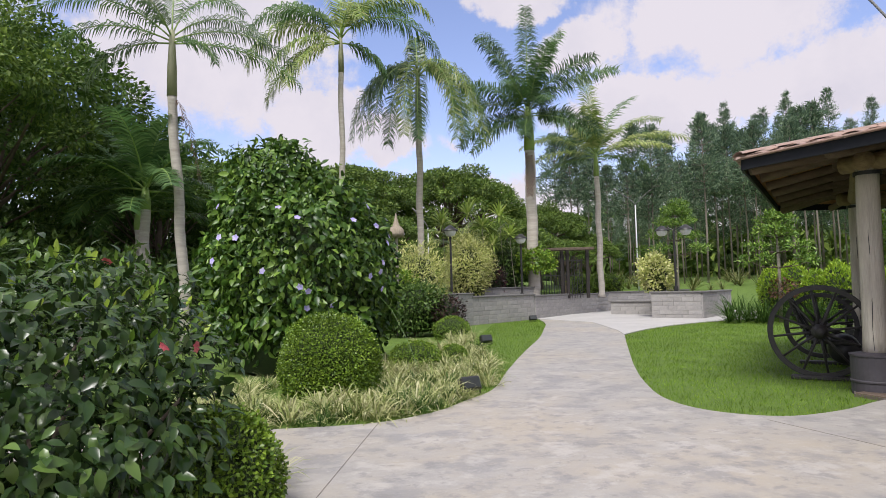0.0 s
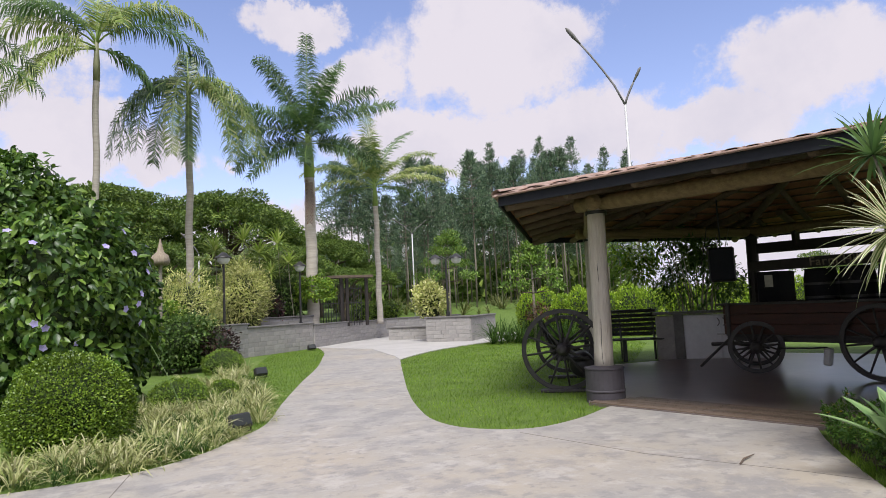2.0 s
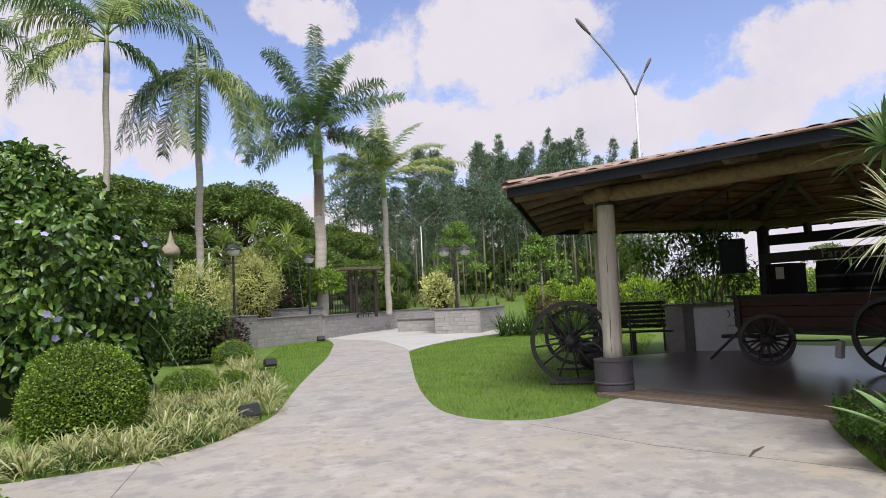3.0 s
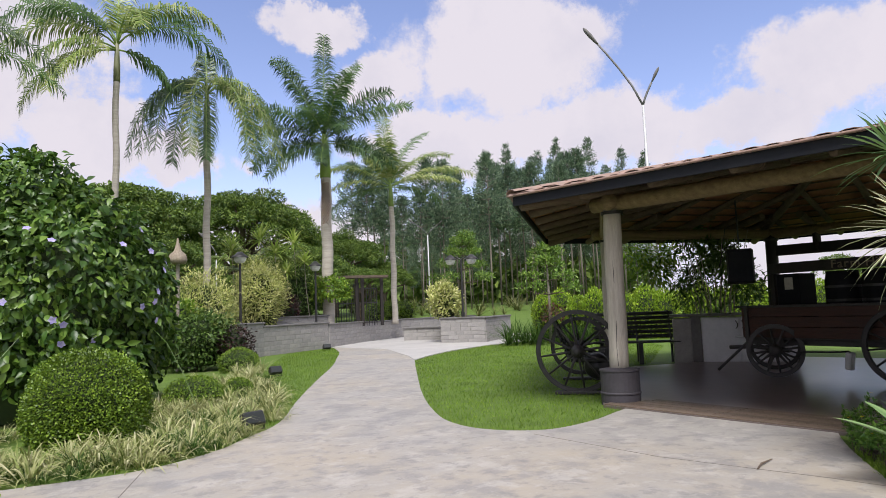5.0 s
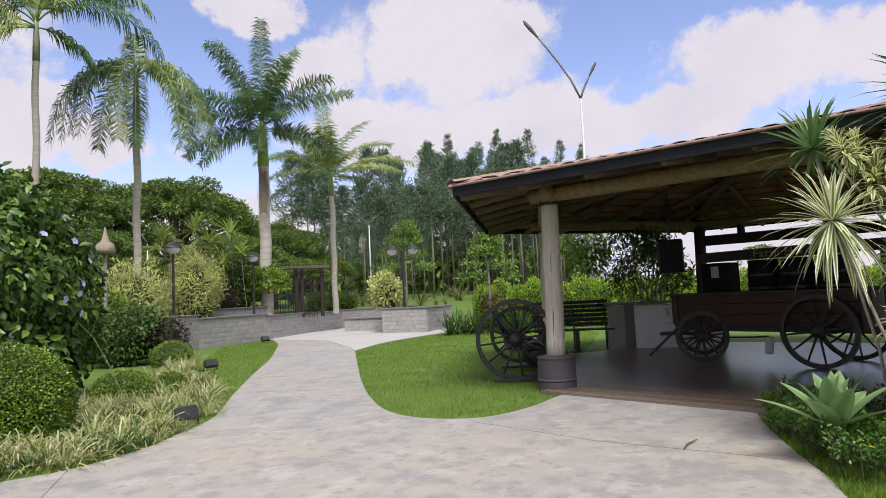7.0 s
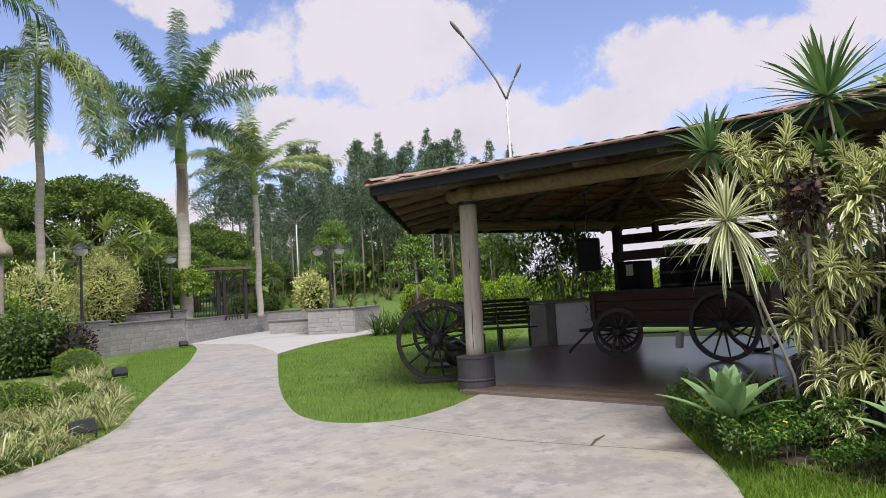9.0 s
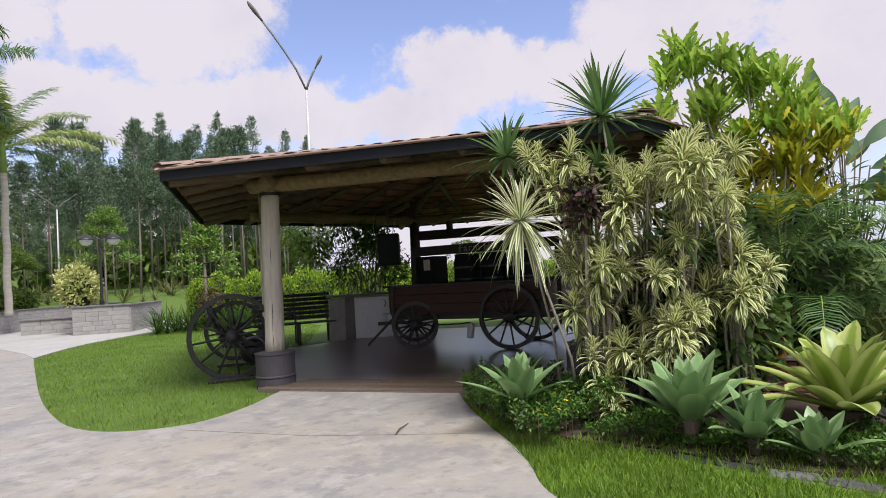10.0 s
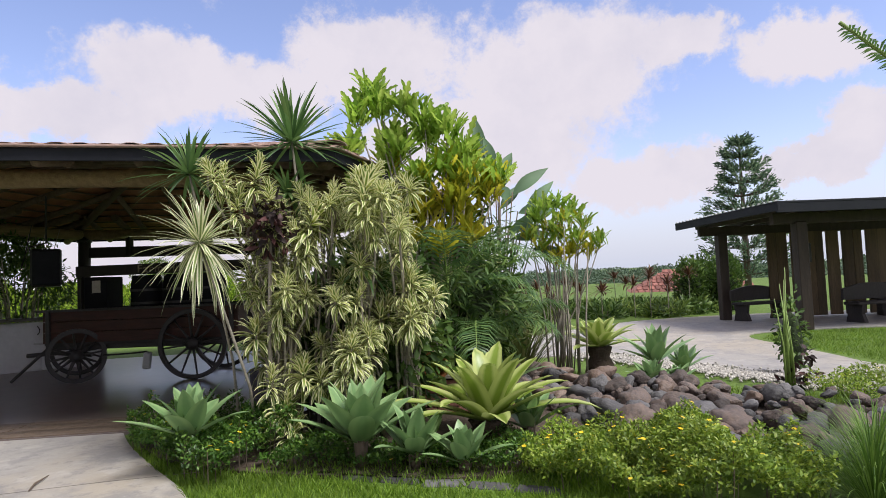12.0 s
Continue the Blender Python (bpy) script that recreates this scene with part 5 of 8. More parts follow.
def carved_bench(m, L):
    b = thing("carved_bench", m, "dark heavy wooden bench with a curved back", "bench", "benches in the shelter")
    part("seat", Geo().box((L, 0.42, 0.07), pose(0, 0, 0.44), 0.015), M_DARKWOOD, b)
    n, g = 10, Geo()
    v, f = [], []
    for i in range(n + 1):
        t = i / n
        xx = -L / 2 + L * t
        top = 0.78 + 0.12 * math.sin(math.pi * t)
        for yy in (0.18, 0.25):
            v += [(xx, yy, 0.52), (xx, yy, top)]
    for i in range(n):
        o = 4 * i
        f += [(o, o + 4, o + 5, o + 1), (o + 2, o + 3, o + 7, o + 6), (o + 1, o + 5, o + 7, o + 3), (o, o + 2, o + 6, o + 4)]
    f += [(0, 1, 3, 2), (4 * n, 4 * n + 2, 4 * n + 3, 4 * n + 1)]
    part("backrest", g.add(v, f), M_DARKWOOD, b)
    for x in (-L / 2 + 0.16, L / 2 - 0.16):
        leg = Geo()
        prof = [(-0.24, 0), (0.26, 0), (0.2, 0.2), (0.24, 0.4), (0.2, 0.44), (-0.2, 0.44), (-0.16, 0.2)]
        k = len(prof)
        leg.add([(x - 0.05, p, q) for p, q in prof] + [(x + 0.05, p, q) for p, q in prof],
                [tuple(range(k))[::-1], tuple(range(k, 2 * k))] + [(i, (i + 1) % k, k + (i + 1) % k, k + i) for i in range(k)])
        part("leg", leg, M_DARKWOOD, b)


carved_bench(shm @ pose(0.75, 3.0, 0, 0, 0, 15), 1.5)
carved_bench(shm @ pose(2.6, 1.2, 0, 0, 0, 12), 1.7)
carved_bench(shm @ pose(4.4, 2.4, 0, 0, 0, -20), 1.7)

# far house with a tiled roof
house = thing("house", Matrix.Translation((50, -7.0, -1.7)), "far low house with a patched red tile roof behind the hedge", "house")
part("wall", Geo().box((7.5, 9.0, 2.4), pose(0, 0, -0.1), 0.02), M_PLAZA, house)
part("roof", Geo().add([(-4.6, -5.4, 1.1), (4.6, -5.4, 1.1), (4.6, 5.4, 1.1), (-4.6, 5.4, 1.1), (0, -1.6, 3.2), (0, 1.6, 3.2)], [(0, 1, 4), (1, 2, 5, 4), (2, 3, 5), (3, 0, 4, 5), (3, 2, 1, 0)]), M_HOUSETILE, house, "faded red tile roof")
ht = Geo()
for i in range(9):
    for j in range(18):
        t = (i + 0.5) / 9
        y0, y1 = -5.4 + 3.8 * t, 5.4 - 3.8 * t
        y = y0 + (y1 - y0) * (j + 0.5) / 18
        ht.box((0.5, 0.42 * (1 - 0.55 * t), 0.07), pose(-4.6 + 4.6 * t, y, 1.16 + 2.1 * t, 0, -24.5, 0), 0.02)
tagged(part("tile_course", ht, M_HOUSETILE, house), kind="stuff")

# terracotta pot lying by an orange post, low brick edge
pot = thing("terracotta_pot", pose(6.27, 1.5, 0.52, 0, 0, 20) @ Matrix.Diagonal((0.68, 0.68, 0.68, 1)), "orange terracotta pot lying on its side on bricks", "pot")
part("body", Geo().lathe([(0.0, -0.28), (0.1, -0.28), (0.13, -0.1), (0.17, 0.08), (0.21, 0.13), (0.215, 0.17), (0.19, 0.17), (0.15, 0.06), (0.11, -0.1), (0.08, -0.25), (0, -0.25)], 26, pose(0, 0, 0, 0, -78, -10)), M_TERRA, pot, "", True)
op = thing("wooden_post", pose(6.25, 1.74, 0.03), "orange stained wooden post in the bed", "post")
part("shaft", Geo().box((0.09, 0.09, 0.95), pose(0, 0, 0.475), 0.008), M_ORANGEWOOD, op)
bw = thing("brick_edging", pose(6.35, 1.95, 0.03, 0, 0, -75), "low dull red brick edging with a bleached plank on top", "edging")
for j in range(5):
    for i in range(6):
        part("brick", Geo().box((0.2, 0.1, 0.06), pose(0.105 + 0.21 * i - (0.1 if j % 2 else 0), 0, 0.035 + 0.068 * j), 0.006), M_BRICK, bw)
part("plank", Geo().box((1.3, 0.16, 0.035), pose(0.5, 0, 0.37), 0.006), M_CANE, bw, "bleached grey plank")

# dry twig on the concrete
tw = thing("twig", pose(3.99, 3.9, 0.03, 0, 0, 27) @ Matrix.Diagonal((1.5, 1, 1, 1)), "dark dry twig lying on the concrete", "twig")
part("stem", Geo().tube([(-0.1, 0, 0.004), (0.0, 0.015, 0.012), (0.14, 0.0, 0.006)], [0.006, 0.008, 0.004], 6), M_BARK, tw)

# kerb stones along the planted bed
for i in range(7):
    p = Vector((4.5, 2.25, 0)).lerp(Vector((4.32, 0.35, 0)), i / 6)
    tagged(part("kerb", Geo().box((0.1, 0.3, 0.06), pose(p.x + 0.03 * math.sin(i * 3.1), p.y, 0.0, 0, 0, 9 * math.sin(i * 2)), 0.025), M_ROCKGREY), "low grey stone kerb of the planted bed", "kerb", kind="structure")

# ---- boulders of the dry stream ----
def boulder_mesh(seed):
    bm = bmesh.new()
    bmesh.ops.create_icosphere(bm, subdivisions=3, radius=0.5)
    r = random.Random(seed)
    sx, sy, sz = r.uniform(0.8, 1.2), r.uniform(0.7, 1.05), r.uniform(0.55, 0.85)
    for v in bm.verts:
        k = 1 + 0.34 * noise.noise(v.co * 2.2 + Vector((seed * 7.1, 0, 0))) + 0.2 * noise.noise(v.co * 5 + Vector((0, seed * 3.3, 0)))
        v.co = Vector((v.co.x * sx, v.co.y * sy, v.co.z * sz)) * k
    me = bpy.data.meshes.new("boulder")
    bm.to_mesh(me)
    bm.free()
    me.materials.append((M_ROCKGREY, M_ROCK, M_ROCKTAN, M_ROCKGREY, M_ROCK)[seed % 5])
    return shade(me)


boulders = [boulder_mesh(s) for s in range(10)]
rr = random.Random(11)
ROCK_LOW = [(7.1, 0.75), (6.2, 0.0), (5.45, -0.8), (5.15, -1.35), (5.2, -2.2), (5.5, -3.4)]
ROCK_HIGH = [(8.4, 0.95), (7.4, -0.1), (6.9, -0.85), (6.5, -1.5), (6.1, -2.5), (6.1, -3.5)]
lo, hi = smooth_line(ROCK_LOW, 6), smooth_line(ROCK_HIGH, 6)
for i in range(len(lo)):
    for row in range(9):
        t = row / 8
        x = lo[i][0] + (hi[i][0] - lo[i][0]) * t + rr.uniform(-0.07, 0.07)
        y = lo[i][1] + (hi[i][1] - lo[i][1]) * t + rr.uniform(-0.07, 0.07)
        s = rr.choice((0.12, 0.15, 0.18, 0.22, 0.26, 0.34)) * (1.1 if t < 0.5 else 0.85)
        z = 0.03 + 0.22 * t ** 0.8 + rr.uniform(-0.03, 0.05)
        ob = new("boulder", boulders[rr.randrange(10)])
        ob.matrix_basis = pose(x, y, z, rr.uniform(-40, 40), rr.uniform(-40, 40), rr.uniform(0, 360)) @ Matrix.Diagonal((s, s * rr.uniform(0.7, 1.1), s * rr.uniform(0.75, 1.1), 1))
        tagged(ob, "rounded brown-grey river boulder in the rock bank", "rock", "boulders of the rock bank")
# the bank under and behind the boulders
bank = Geo()
top = [(x, y, 0.17) for x, y in hi]
back = [(x + 1.3, y + 0.3, -0.02) for x, y in hi]
low = [(x, y, 0.0) for x, y in lo]
n = len(lo)
bank.add(low + top + back, [(i, i + 1, n + i + 1, n + i) for i in range(n - 1)] + [(n + i, n + i + 1, 2 * n + i + 1, 2 * n + i) for i in range(n - 1)])
bank.f = [q[::-1] for q in bank.f]
tagged(part("rock_bank", bank, M_SOIL, smooth=True), "soil bank under the boulders", "soil", kind="structure")
lawn_blades("bank_grass", in_poly(hi + [(x + 0.95, y + 0.15) for x, y in hi][::-1]), (6.0, -3.7, 9.5, 1.3), 30000, 0.055, 12, "short grass on the crest of the rock bank", 0.1)
# white pebbles between the bank and the path
pr = np.random.default_rng(4)
PEB = smooth_line([(11.2, 0.25), (10.0, -0.85), (8.9, -1.85), (7.9, -2.75), (7.1, -3.7)], 8)
pp = np.array(PEB)[pr.integers(0, len(PEB), 5200)] + pr.normal(0, 0.17, (5200, 2)) + pr.normal(0, 0.1, (5200, 2)) - [0.3, 0.25]
octa = (np.array([(1, 0, 0), (0, 1, 0), (-1, 0, 0), (0, -1, 0), (0, 0, 0.7), (0, 0, -0.7)]), [(0, 1, 4), (1, 2, 4), (2, 3, 4), (3, 0, 4), (1, 0, 5), (2, 1, 5), (3, 2, 5), (0, 3, 5)])
tagged(part("pebbles", scatter("pebbles", octa, frames(np.c_[pp, np.full(len(pp), 0.045)], unit(len(pp), pr), unit(len(pp), pr), pr.uniform(0.014, 0.032, len(pp)))), M_PEBBLE), "strip of white pebbles beside the path", "pebbles", kind="stuff")
tagged(part("gravel_bed", Geo().slab([(p[0] - 0.75, p[1] - 0.55) for p in PEB] + [(p[0] + 0.1, p[1] + 0.1) for p in PEB[::-1]], -0.1, 0.012), M_PEBBLE), "pale gravel strip", "gravel", kind="structure")


# thatched bird feeder on a pale post behind the vine
bf = thing("bird_feeder", Matrix.Translation((-1.04, 17.47, 0)), "small thatched bird feeder on a pale post", "bird feeder")
M_STRAW = mat("grey_straw", (0.40, 0.34, 0.26), 0.95, (0.26, 0.21, 0.16), 6, 6, bump=0.9, bscale=30, stretch=(5, 5, 0.6))
part("post", Geo().tube([(0, 0, 0), (0, 0, 2.76)], 0.045, 8), M_CANE, bf)
part("thatch", Geo().lathe([(0.015, 3.43), (0.05, 3.25), (0.09, 3.09), (0.2, 2.99), (0.235, 2.86), (0.2, 2.75), (0.14, 2.79), (0.0, 2.83)], 16), M_STRAW, bf, "dry straw roof", True)
# ---- plants ----
def rg(seed):
    return np.random.default_rng(seed)


def twigs(name, base, tops, r0, r1, material, parent, wob=0.08, seed=0):
    """Branches from one base to several tops, each a part of its own."""
    q = random.Random(seed)
    for t in tops:
        b, t = Vector(base), Vector(t)
        pts = [b.lerp(t, u) + Vector((q.uniform(-1, 1), q.uniform(-1, 1), 0)) * wob * math.sin(math.pi * u) for u in (0, 0.25, 0.5, 0.75, 1)]
        part(name, Geo().tube(pts, [r0, r0 * 0.85, (r0 + r1) / 2, r1 * 1.1, r1], 7), material, parent, "", True)


# -- near glossy shrub with red flowers
cs = thing("flowering_shrub", Matrix.Translation((-2.22, 3.15, 0.06)), "large glossy dark green shrub with a few red flowers", "shrub")
twigs("branch", (0, 0, 0), [(-0.6, 0.2, 1.0), (0.5, -0.1, 0.9), (0.15, 0.5, 1.05), (0.1, -0.5, 0.8), (0.75, 0.4, 0.7)], 0.03, 0.01, M_BARK, cs, seed=1)
r = rg(21)
fr = []
for c, rad, n in (((0, 0, 0.72), (1.05, 1.0, 0.80), 4300), ((-1.0, 0.3, 0.8), (1.1, 0.9, 0.8), 2200), ((-0.1, 0.95, 0.85), (0.95, 0.75, 0.72), 2200), ((0.42, 0.1, 0.5), (0.7, 0.8, 0.5), 1500)):
    d = unit(n, r)
    k = 1 - 0.42 * r.random((n, 1)) ** 1.6 + 0.06 * r.normal(size=(n, 1))
    p = np.array(c) + d * rad * k
    t = d * 0.7 + unit(n, r) * 0.9
    t[:, 2] -= 0.55
    ok = p[:, 2] > 0.03
    fr.append(frames(p[ok], t[ok], (d + [0, 0, 0.9] + unit(n, r) * 0.5)[ok], 0.085 * r.uniform(0.6, 1.25, ok.sum()), 1.0))
part("foliage", scatter("foliage", leaf_shape(0.5, 0.3, 0.3, 3), np.concatenate(fr)), F_CAMELLIA, cs, "glossy dark green leaves")
r = rg(22)
d = unit(900, r)
d = d[d[:, 2] > 0.15][:300]
p = np.array([(-0.25, 0.35, 0.76)]) + d * [1.15, 1.05, 0.80] * r.uniform(0.94, 1.04, (len(d), 1))
part("young_foliage", scatter("young_foliage", leaf_shape(0.42, 0.1, 0.3, 2), frames(p, d + unit(len(d), r) * 0.5 + [0, 0, 0.6], unit(len(d), r) + d, 0.07)), F_YELLOWGREEN, cs, "young yellow-green leaves")


def flowers(name, centres, petals, size, material, parent, label, r, heart=None):
    """Open flowers; they face up, or away from heart."""
    for c in centres:
        ax = Vector((0, 0, 1)) if heart is None else (Vector(c) - Vector(heart)).normalized()
        ax = (ax + Vector(unit(1, r)[0]) * 0.35).normalized()
        u = ax.orthogonal().normalized()
        w = ax.cross(u)
        a = np.arange(petals) * math.tau / petals + r.random() * 6
        t = np.outer(np.cos(a), u) + np.outer(np.sin(a), w) + np.array(ax) * 0.25
        part(name, scatter(name, leaf_shape(0.95, 0.12, 0.2, 2), frames(np.repeat([c], petals, 0), t, np.repeat([tuple(ax)], petals, 0), size)), material, parent, label)


flowers("flower", [(0.82, 0.0, 1.02), (0.93, 0.12, 1.0), (-0.5, -0.55, 1.08), (0.15, 0.75, 1.48), (-0.35, 0.2, 1.5), (-0.75, -0.35, 0.95)], 6, 0.036, P_RED, cs, "small pinkish red flower", rg(3), (0, 0.2, 0.7))
flowers("flower", [(0.3, -0.95, 0.55)], 6, 0.05, P_YELLOW, cs, "yellowed leaf cluster", rg(4))


def boxwood(x, y, r, h, n, seed, label, name="boxwood_ball"):
    b = thing(name, Matrix.Translation((x, y, 0)), label, "shrub", "clipped boxwoods")
    q = rg(seed)
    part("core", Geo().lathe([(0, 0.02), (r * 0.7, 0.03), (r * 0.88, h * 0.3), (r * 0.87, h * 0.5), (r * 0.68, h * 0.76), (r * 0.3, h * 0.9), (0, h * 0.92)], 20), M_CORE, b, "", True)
    part("stem", Geo().tube([(0, 0, -0.02), (0, 0, h * 0.4)], 0.03, 6), M_BARK, b)
    part("foliage", blob_leaves("foliage", (0, 0, h * 0.36), (r, r, h * 0.64), n, 0.027, SPRIG, q, low=-0.6, rough=0.03, depth=0.16, hang=-0.15, lump=0.05, wide=1.5), F_BOX, b, "tiny dense green leaves")


# dark colour of solid cores stands for the shade inside the foliage
M_CORE = mat("shaded_bush_core", (0.03, 0.05, 0.012), 0.95, (0.018, 0.03, 0.01), 12, 4, bump=0.8)
boxwood(-1.42, 8.2, 0.64, 1.0, 30000, 31, "large round clipped boxwood in pale grass")
boxwood(-1.33, 3.72, 0.36, 0.66, 9000, 32, "small clipped boxwood at the shrub's foot")
boxwood(0.42, 16.0, 0.46, 0.58, 6000, 33, "round clipped boxwood by the stone wall")
boxwood(-0.38, 10.4, 0.42, 0.46, 6000, 34, "low clipped boxwood in pale grass")
boxwood(0.28, 11.2, 0.24, 0.3, 2500, 35, "low clipped boxwood in pale grass")

# -- vine mound with lilac flowers
vm = thing("flowering_vine", Matrix.Translation((-2.2, 10.6, 0)), "large mound of green vine with lilac flowers", "vine")
twigs("stem", (0, 0, 0), [(-0.6, 0, 2.6), (0.3, 0.2, 2.8), (0.6, -0.2, 2.0), (-0.2, -0.4, 2.4)], 0.05, 0.02, M_BARK, vm, 0.2, 2)
# smooth dark solid in place of the shade behind the vine leaves
part("shade_core", Geo().lathe([(0, 0.05), (0.95, 0.05), (1.05, 0.9), (1.0, 1.8), (0.7, 2.5), (0.0, 2.9)], 22, Matrix.Diagonal((1.08, 0.95, 1, 1))), M_CORE, vm, "dark solid that stands for the shaded inside of the vine", True)
r = rg(41)
fr = []
for c, rad, n in (((-0.15, 0, 1.7), (1.5, 1.25, 1.65), 13000), ((-0.55, 0, 2.7), (0.95, 0.85, 1.2), 5600), ((-0.1, 0, 0.9), (1.4, 1.2, 0.95), 5200), ((0.68, 0.35, 1.4), (0.85, 0.9, 1.3), 5000), ((-0.85, 0.2, 1.2), (0.85, 0.8, 1.2), 2800)):
    d = unit(n, r)
    k = 1 - 0.2 * r.random((n, 1)) + 0.06 * np.sin(d @ [5, 3, 7.0])[:, None] + 0.05 * np.sin(d @ [11, -9, 8.0])[:, None] + 0.035 * r.normal(size=(n, 1))
    p = np.array(c) + d * rad * k
    t = d * 0.6 + unit(n, r) * 0.85
    t[:, 2] -= 0.8
    ok = p[:, 2] > 0.05
    fr.append(frames(p[ok], t[ok], (d + unit(n, r) * 0.65)[ok], 0.145 * r.uniform(0.5, 1.25, ok.sum()), 1.0))
part("foliage", scatter("foliage", leaf_shape(0.52, 0.25, 0.35, 3), np.concatenate(fr)), F_VINE, vm, "hanging heart-shaped leaves")
q = rg(42)
fl = []
while len(fl) < 22:
    a, z = q.uniform(-2.6, 0.2), q.uniform(1.0, 2.7)
    k = 1.0 * math.sqrt(max(0.05, 1 - ((z - 1.75) / 1.9) ** 2)) + 0.02
    fl.append((-0.15 + 1.62 * k * math.cos(a), 1.4 * k * math.sin(a), z))
flowers("flower", fl, 5, 0.058, P_LILAC, vm, "lilac trumpet flower", q, (-0.15, 0, 1.6))
part("runner", Geo().tube([(1.2, -0.5, 1.3), (1.5, -0.9, 1.0), (1.75, -1.3, 0.55), (1.9, -1.6, 0.2)], 0.004, 5), F_VINE, vm)
part("runner", Geo().tube([(-0.2, -1.2, 1.2), (-0.45, -1.45, 0.8), (-0.6, -1.5, 0.3)], 0.004, 5), F_VINE, vm)


def grass_clumps(name, spots, n, length, width, material, label, seed, bend=1.15, rise=(30, 85), cat="grass", loose=0.03):
    """Clumps of strap grass; each clump is its own thing."""
    mesh = [straps(name, n, length, width, rise, bend, 4, rg(seed + k), 0.2, loose, 0.5, lenvar=0.65, twist=1.5) for k in range(6)]
    for me in mesh:
        me.materials.append(material)
    q = random.Random(seed)
    for x, y in spots:
        ob = new(name, mesh[q.randrange(6)])
        s = q.uniform(0.6, 1.3)
        ob.matrix_basis = pose(x, y, 0.02 + field_z(x, y), q.uniform(-14, 14), q.uniform(-14, 14), q.uniform(0, 360)) @ Matrix.Diagonal((s, s, s, 1))
        tagged(ob, label, cat, name + " in the bed")


q = random.Random(8)
bed_test = in_poly(BED_EDGE[6:44] + [(1.0, 13), (0.2, 13.5), (-0.6, 11.5), (-2.2, 9.3), (-3.5, 7.6)])
spots = []
while len(spots) < 400:
    x, y = q.uniform(-3.4, 1.4), q.uniform(6.0, 14.5)
    ok = bed_test(np.array([x]), np.array([y]))[0] and math.hypot(x + 1.48, y - 8.2) > 0.95
    edge = min(math.hypot(x - ex, y - ey) for ex, ey in BED_EDGE)
    if ok and 0.06 < edge and (y < 9.0 or edge < 2.2) and all(math.hypot(x - a, y - b) > 0.11 for a, b in spots):
        spots.append((x, y))
grass_clumps("striped_grass", spots[:285], 50, 0.31, 0.012, F_GRASSPALE, "clump of pale cream-striped ornamental grass", 51, 1.35, (15, 82), loose=0.14)
grass_clumps("green_grass", spots[285:], 60, 0.2, 0.009, F_FOUNTAIN, "clump of fresh green ornamental grass among pale clumps", 54, loose=0.14)
spots = [(-1.2, 4.3), (-1.25, 4.5)] + [(0.55 + 0.25 * q.uniform(-1, 1), 13.6 + 0.3 * i) for i in range(6)] + [(0.75, 15.3), (0.95, 15.7), (0.85, 14.9), (-0.4, 13.2), (-0.1, 13.9), (-0.7, 12.6)]
grass_clumps("striped_grass", spots, 60, 0.4, 0.010, F_GRASSPALE, "clump of pale cream-striped ornamental grass", 57)


def leafy_bush(x, y, z0, radii, n, size, material, label, seed, name="shrub", shape=SPRIG, hang=0.1, group="", lump=0.15, core=True):
    b = thing(name, Matrix.Translation((x, y, z0)), label, "shrub", group)
    twigs("branch", (0, 0, 0), [(radii[0] * 0.4, 0, radii[2] * 1.2), (-radii[0] * 0.4, radii[1] * 0.2, radii[2] * 1.2), (0, -radii[1] * 0.3, radii[2] * 1.4)], 0.03, 0.012, M_BARK, b, seed=seed)
    if core:
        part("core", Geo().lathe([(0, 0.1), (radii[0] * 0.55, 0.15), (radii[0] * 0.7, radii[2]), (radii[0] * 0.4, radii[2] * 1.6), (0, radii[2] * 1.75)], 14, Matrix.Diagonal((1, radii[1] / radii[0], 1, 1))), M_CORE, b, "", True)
    part("foliage", blob_leaves("foliage", (0, 0, radii[2]), radii, n, size, shape, rg(seed), low=-0.8, rough=0.1, depth=0.45, hang=hang, lump=lump), material, b)
    return b


F_CREAM = foliage("cream_variegated_leaves", (0.30, 0.37, 0.09), (0.56, 0.58, 0.20), (0.78, 0.76, 0.40), 0.45, 0.45)
leafy_bush(-0.55, 17.2, 0, (0.85, 0.8, 0.75), 5000, 0.10, F_DARKFOREST, "dark green shrub at the wall's end", 61)
leafy_bush(0.35, 16.9, 0, (0.42, 0.42, 0.55), 1400, 0.09, F_CORDY, "dark maroon-leaved shrub by the wall", 62)
leafy_bush(-0.45, 19.6, 0.3, (0.85, 0.8, 1.15), 5200, 0.13, F_CREAM, "cream and green variegated shrub behind the wall", 63, shape=LEAF_LONG, hang=-0.3)
leafy_bush(-1.2, 18.5, 0.3, (0.7, 0.7, 0.8), 2200, 0.12, F_YELLOWGREEN, "yellow-green shrub behind the vine", 64, hang=-0.2)
leafy_bush(1.3, 23.6, 0.72, (0.88, 0.85, 1.25), 7500, 0.14, F_CREAM, "cream and green variegated shrub behind the wall", 65, shape=LEAF_LONG, hang=-0.3)
leafy_bush(2.35, 24.6, 0.72, (0.45, 0.45, 0.75), 1400, 0.11, F_CORDY, "reddish brown shrub among green ones", 66)
leafy_bush(3.0, 25.9, 0.72, (0.8, 0.7, 1.25), 3000, 0.12, F_DARKFOREST, "dark green upright shrub behind the wall", 67)
leafy_bush(8.3, 23.2, 0.86, (0.62, 0.6, 0.75), 2800, 0.12, F_CREAM, "cream variegated shrub in the stone planter", 68, shape=LEAF, hang=-0.3)
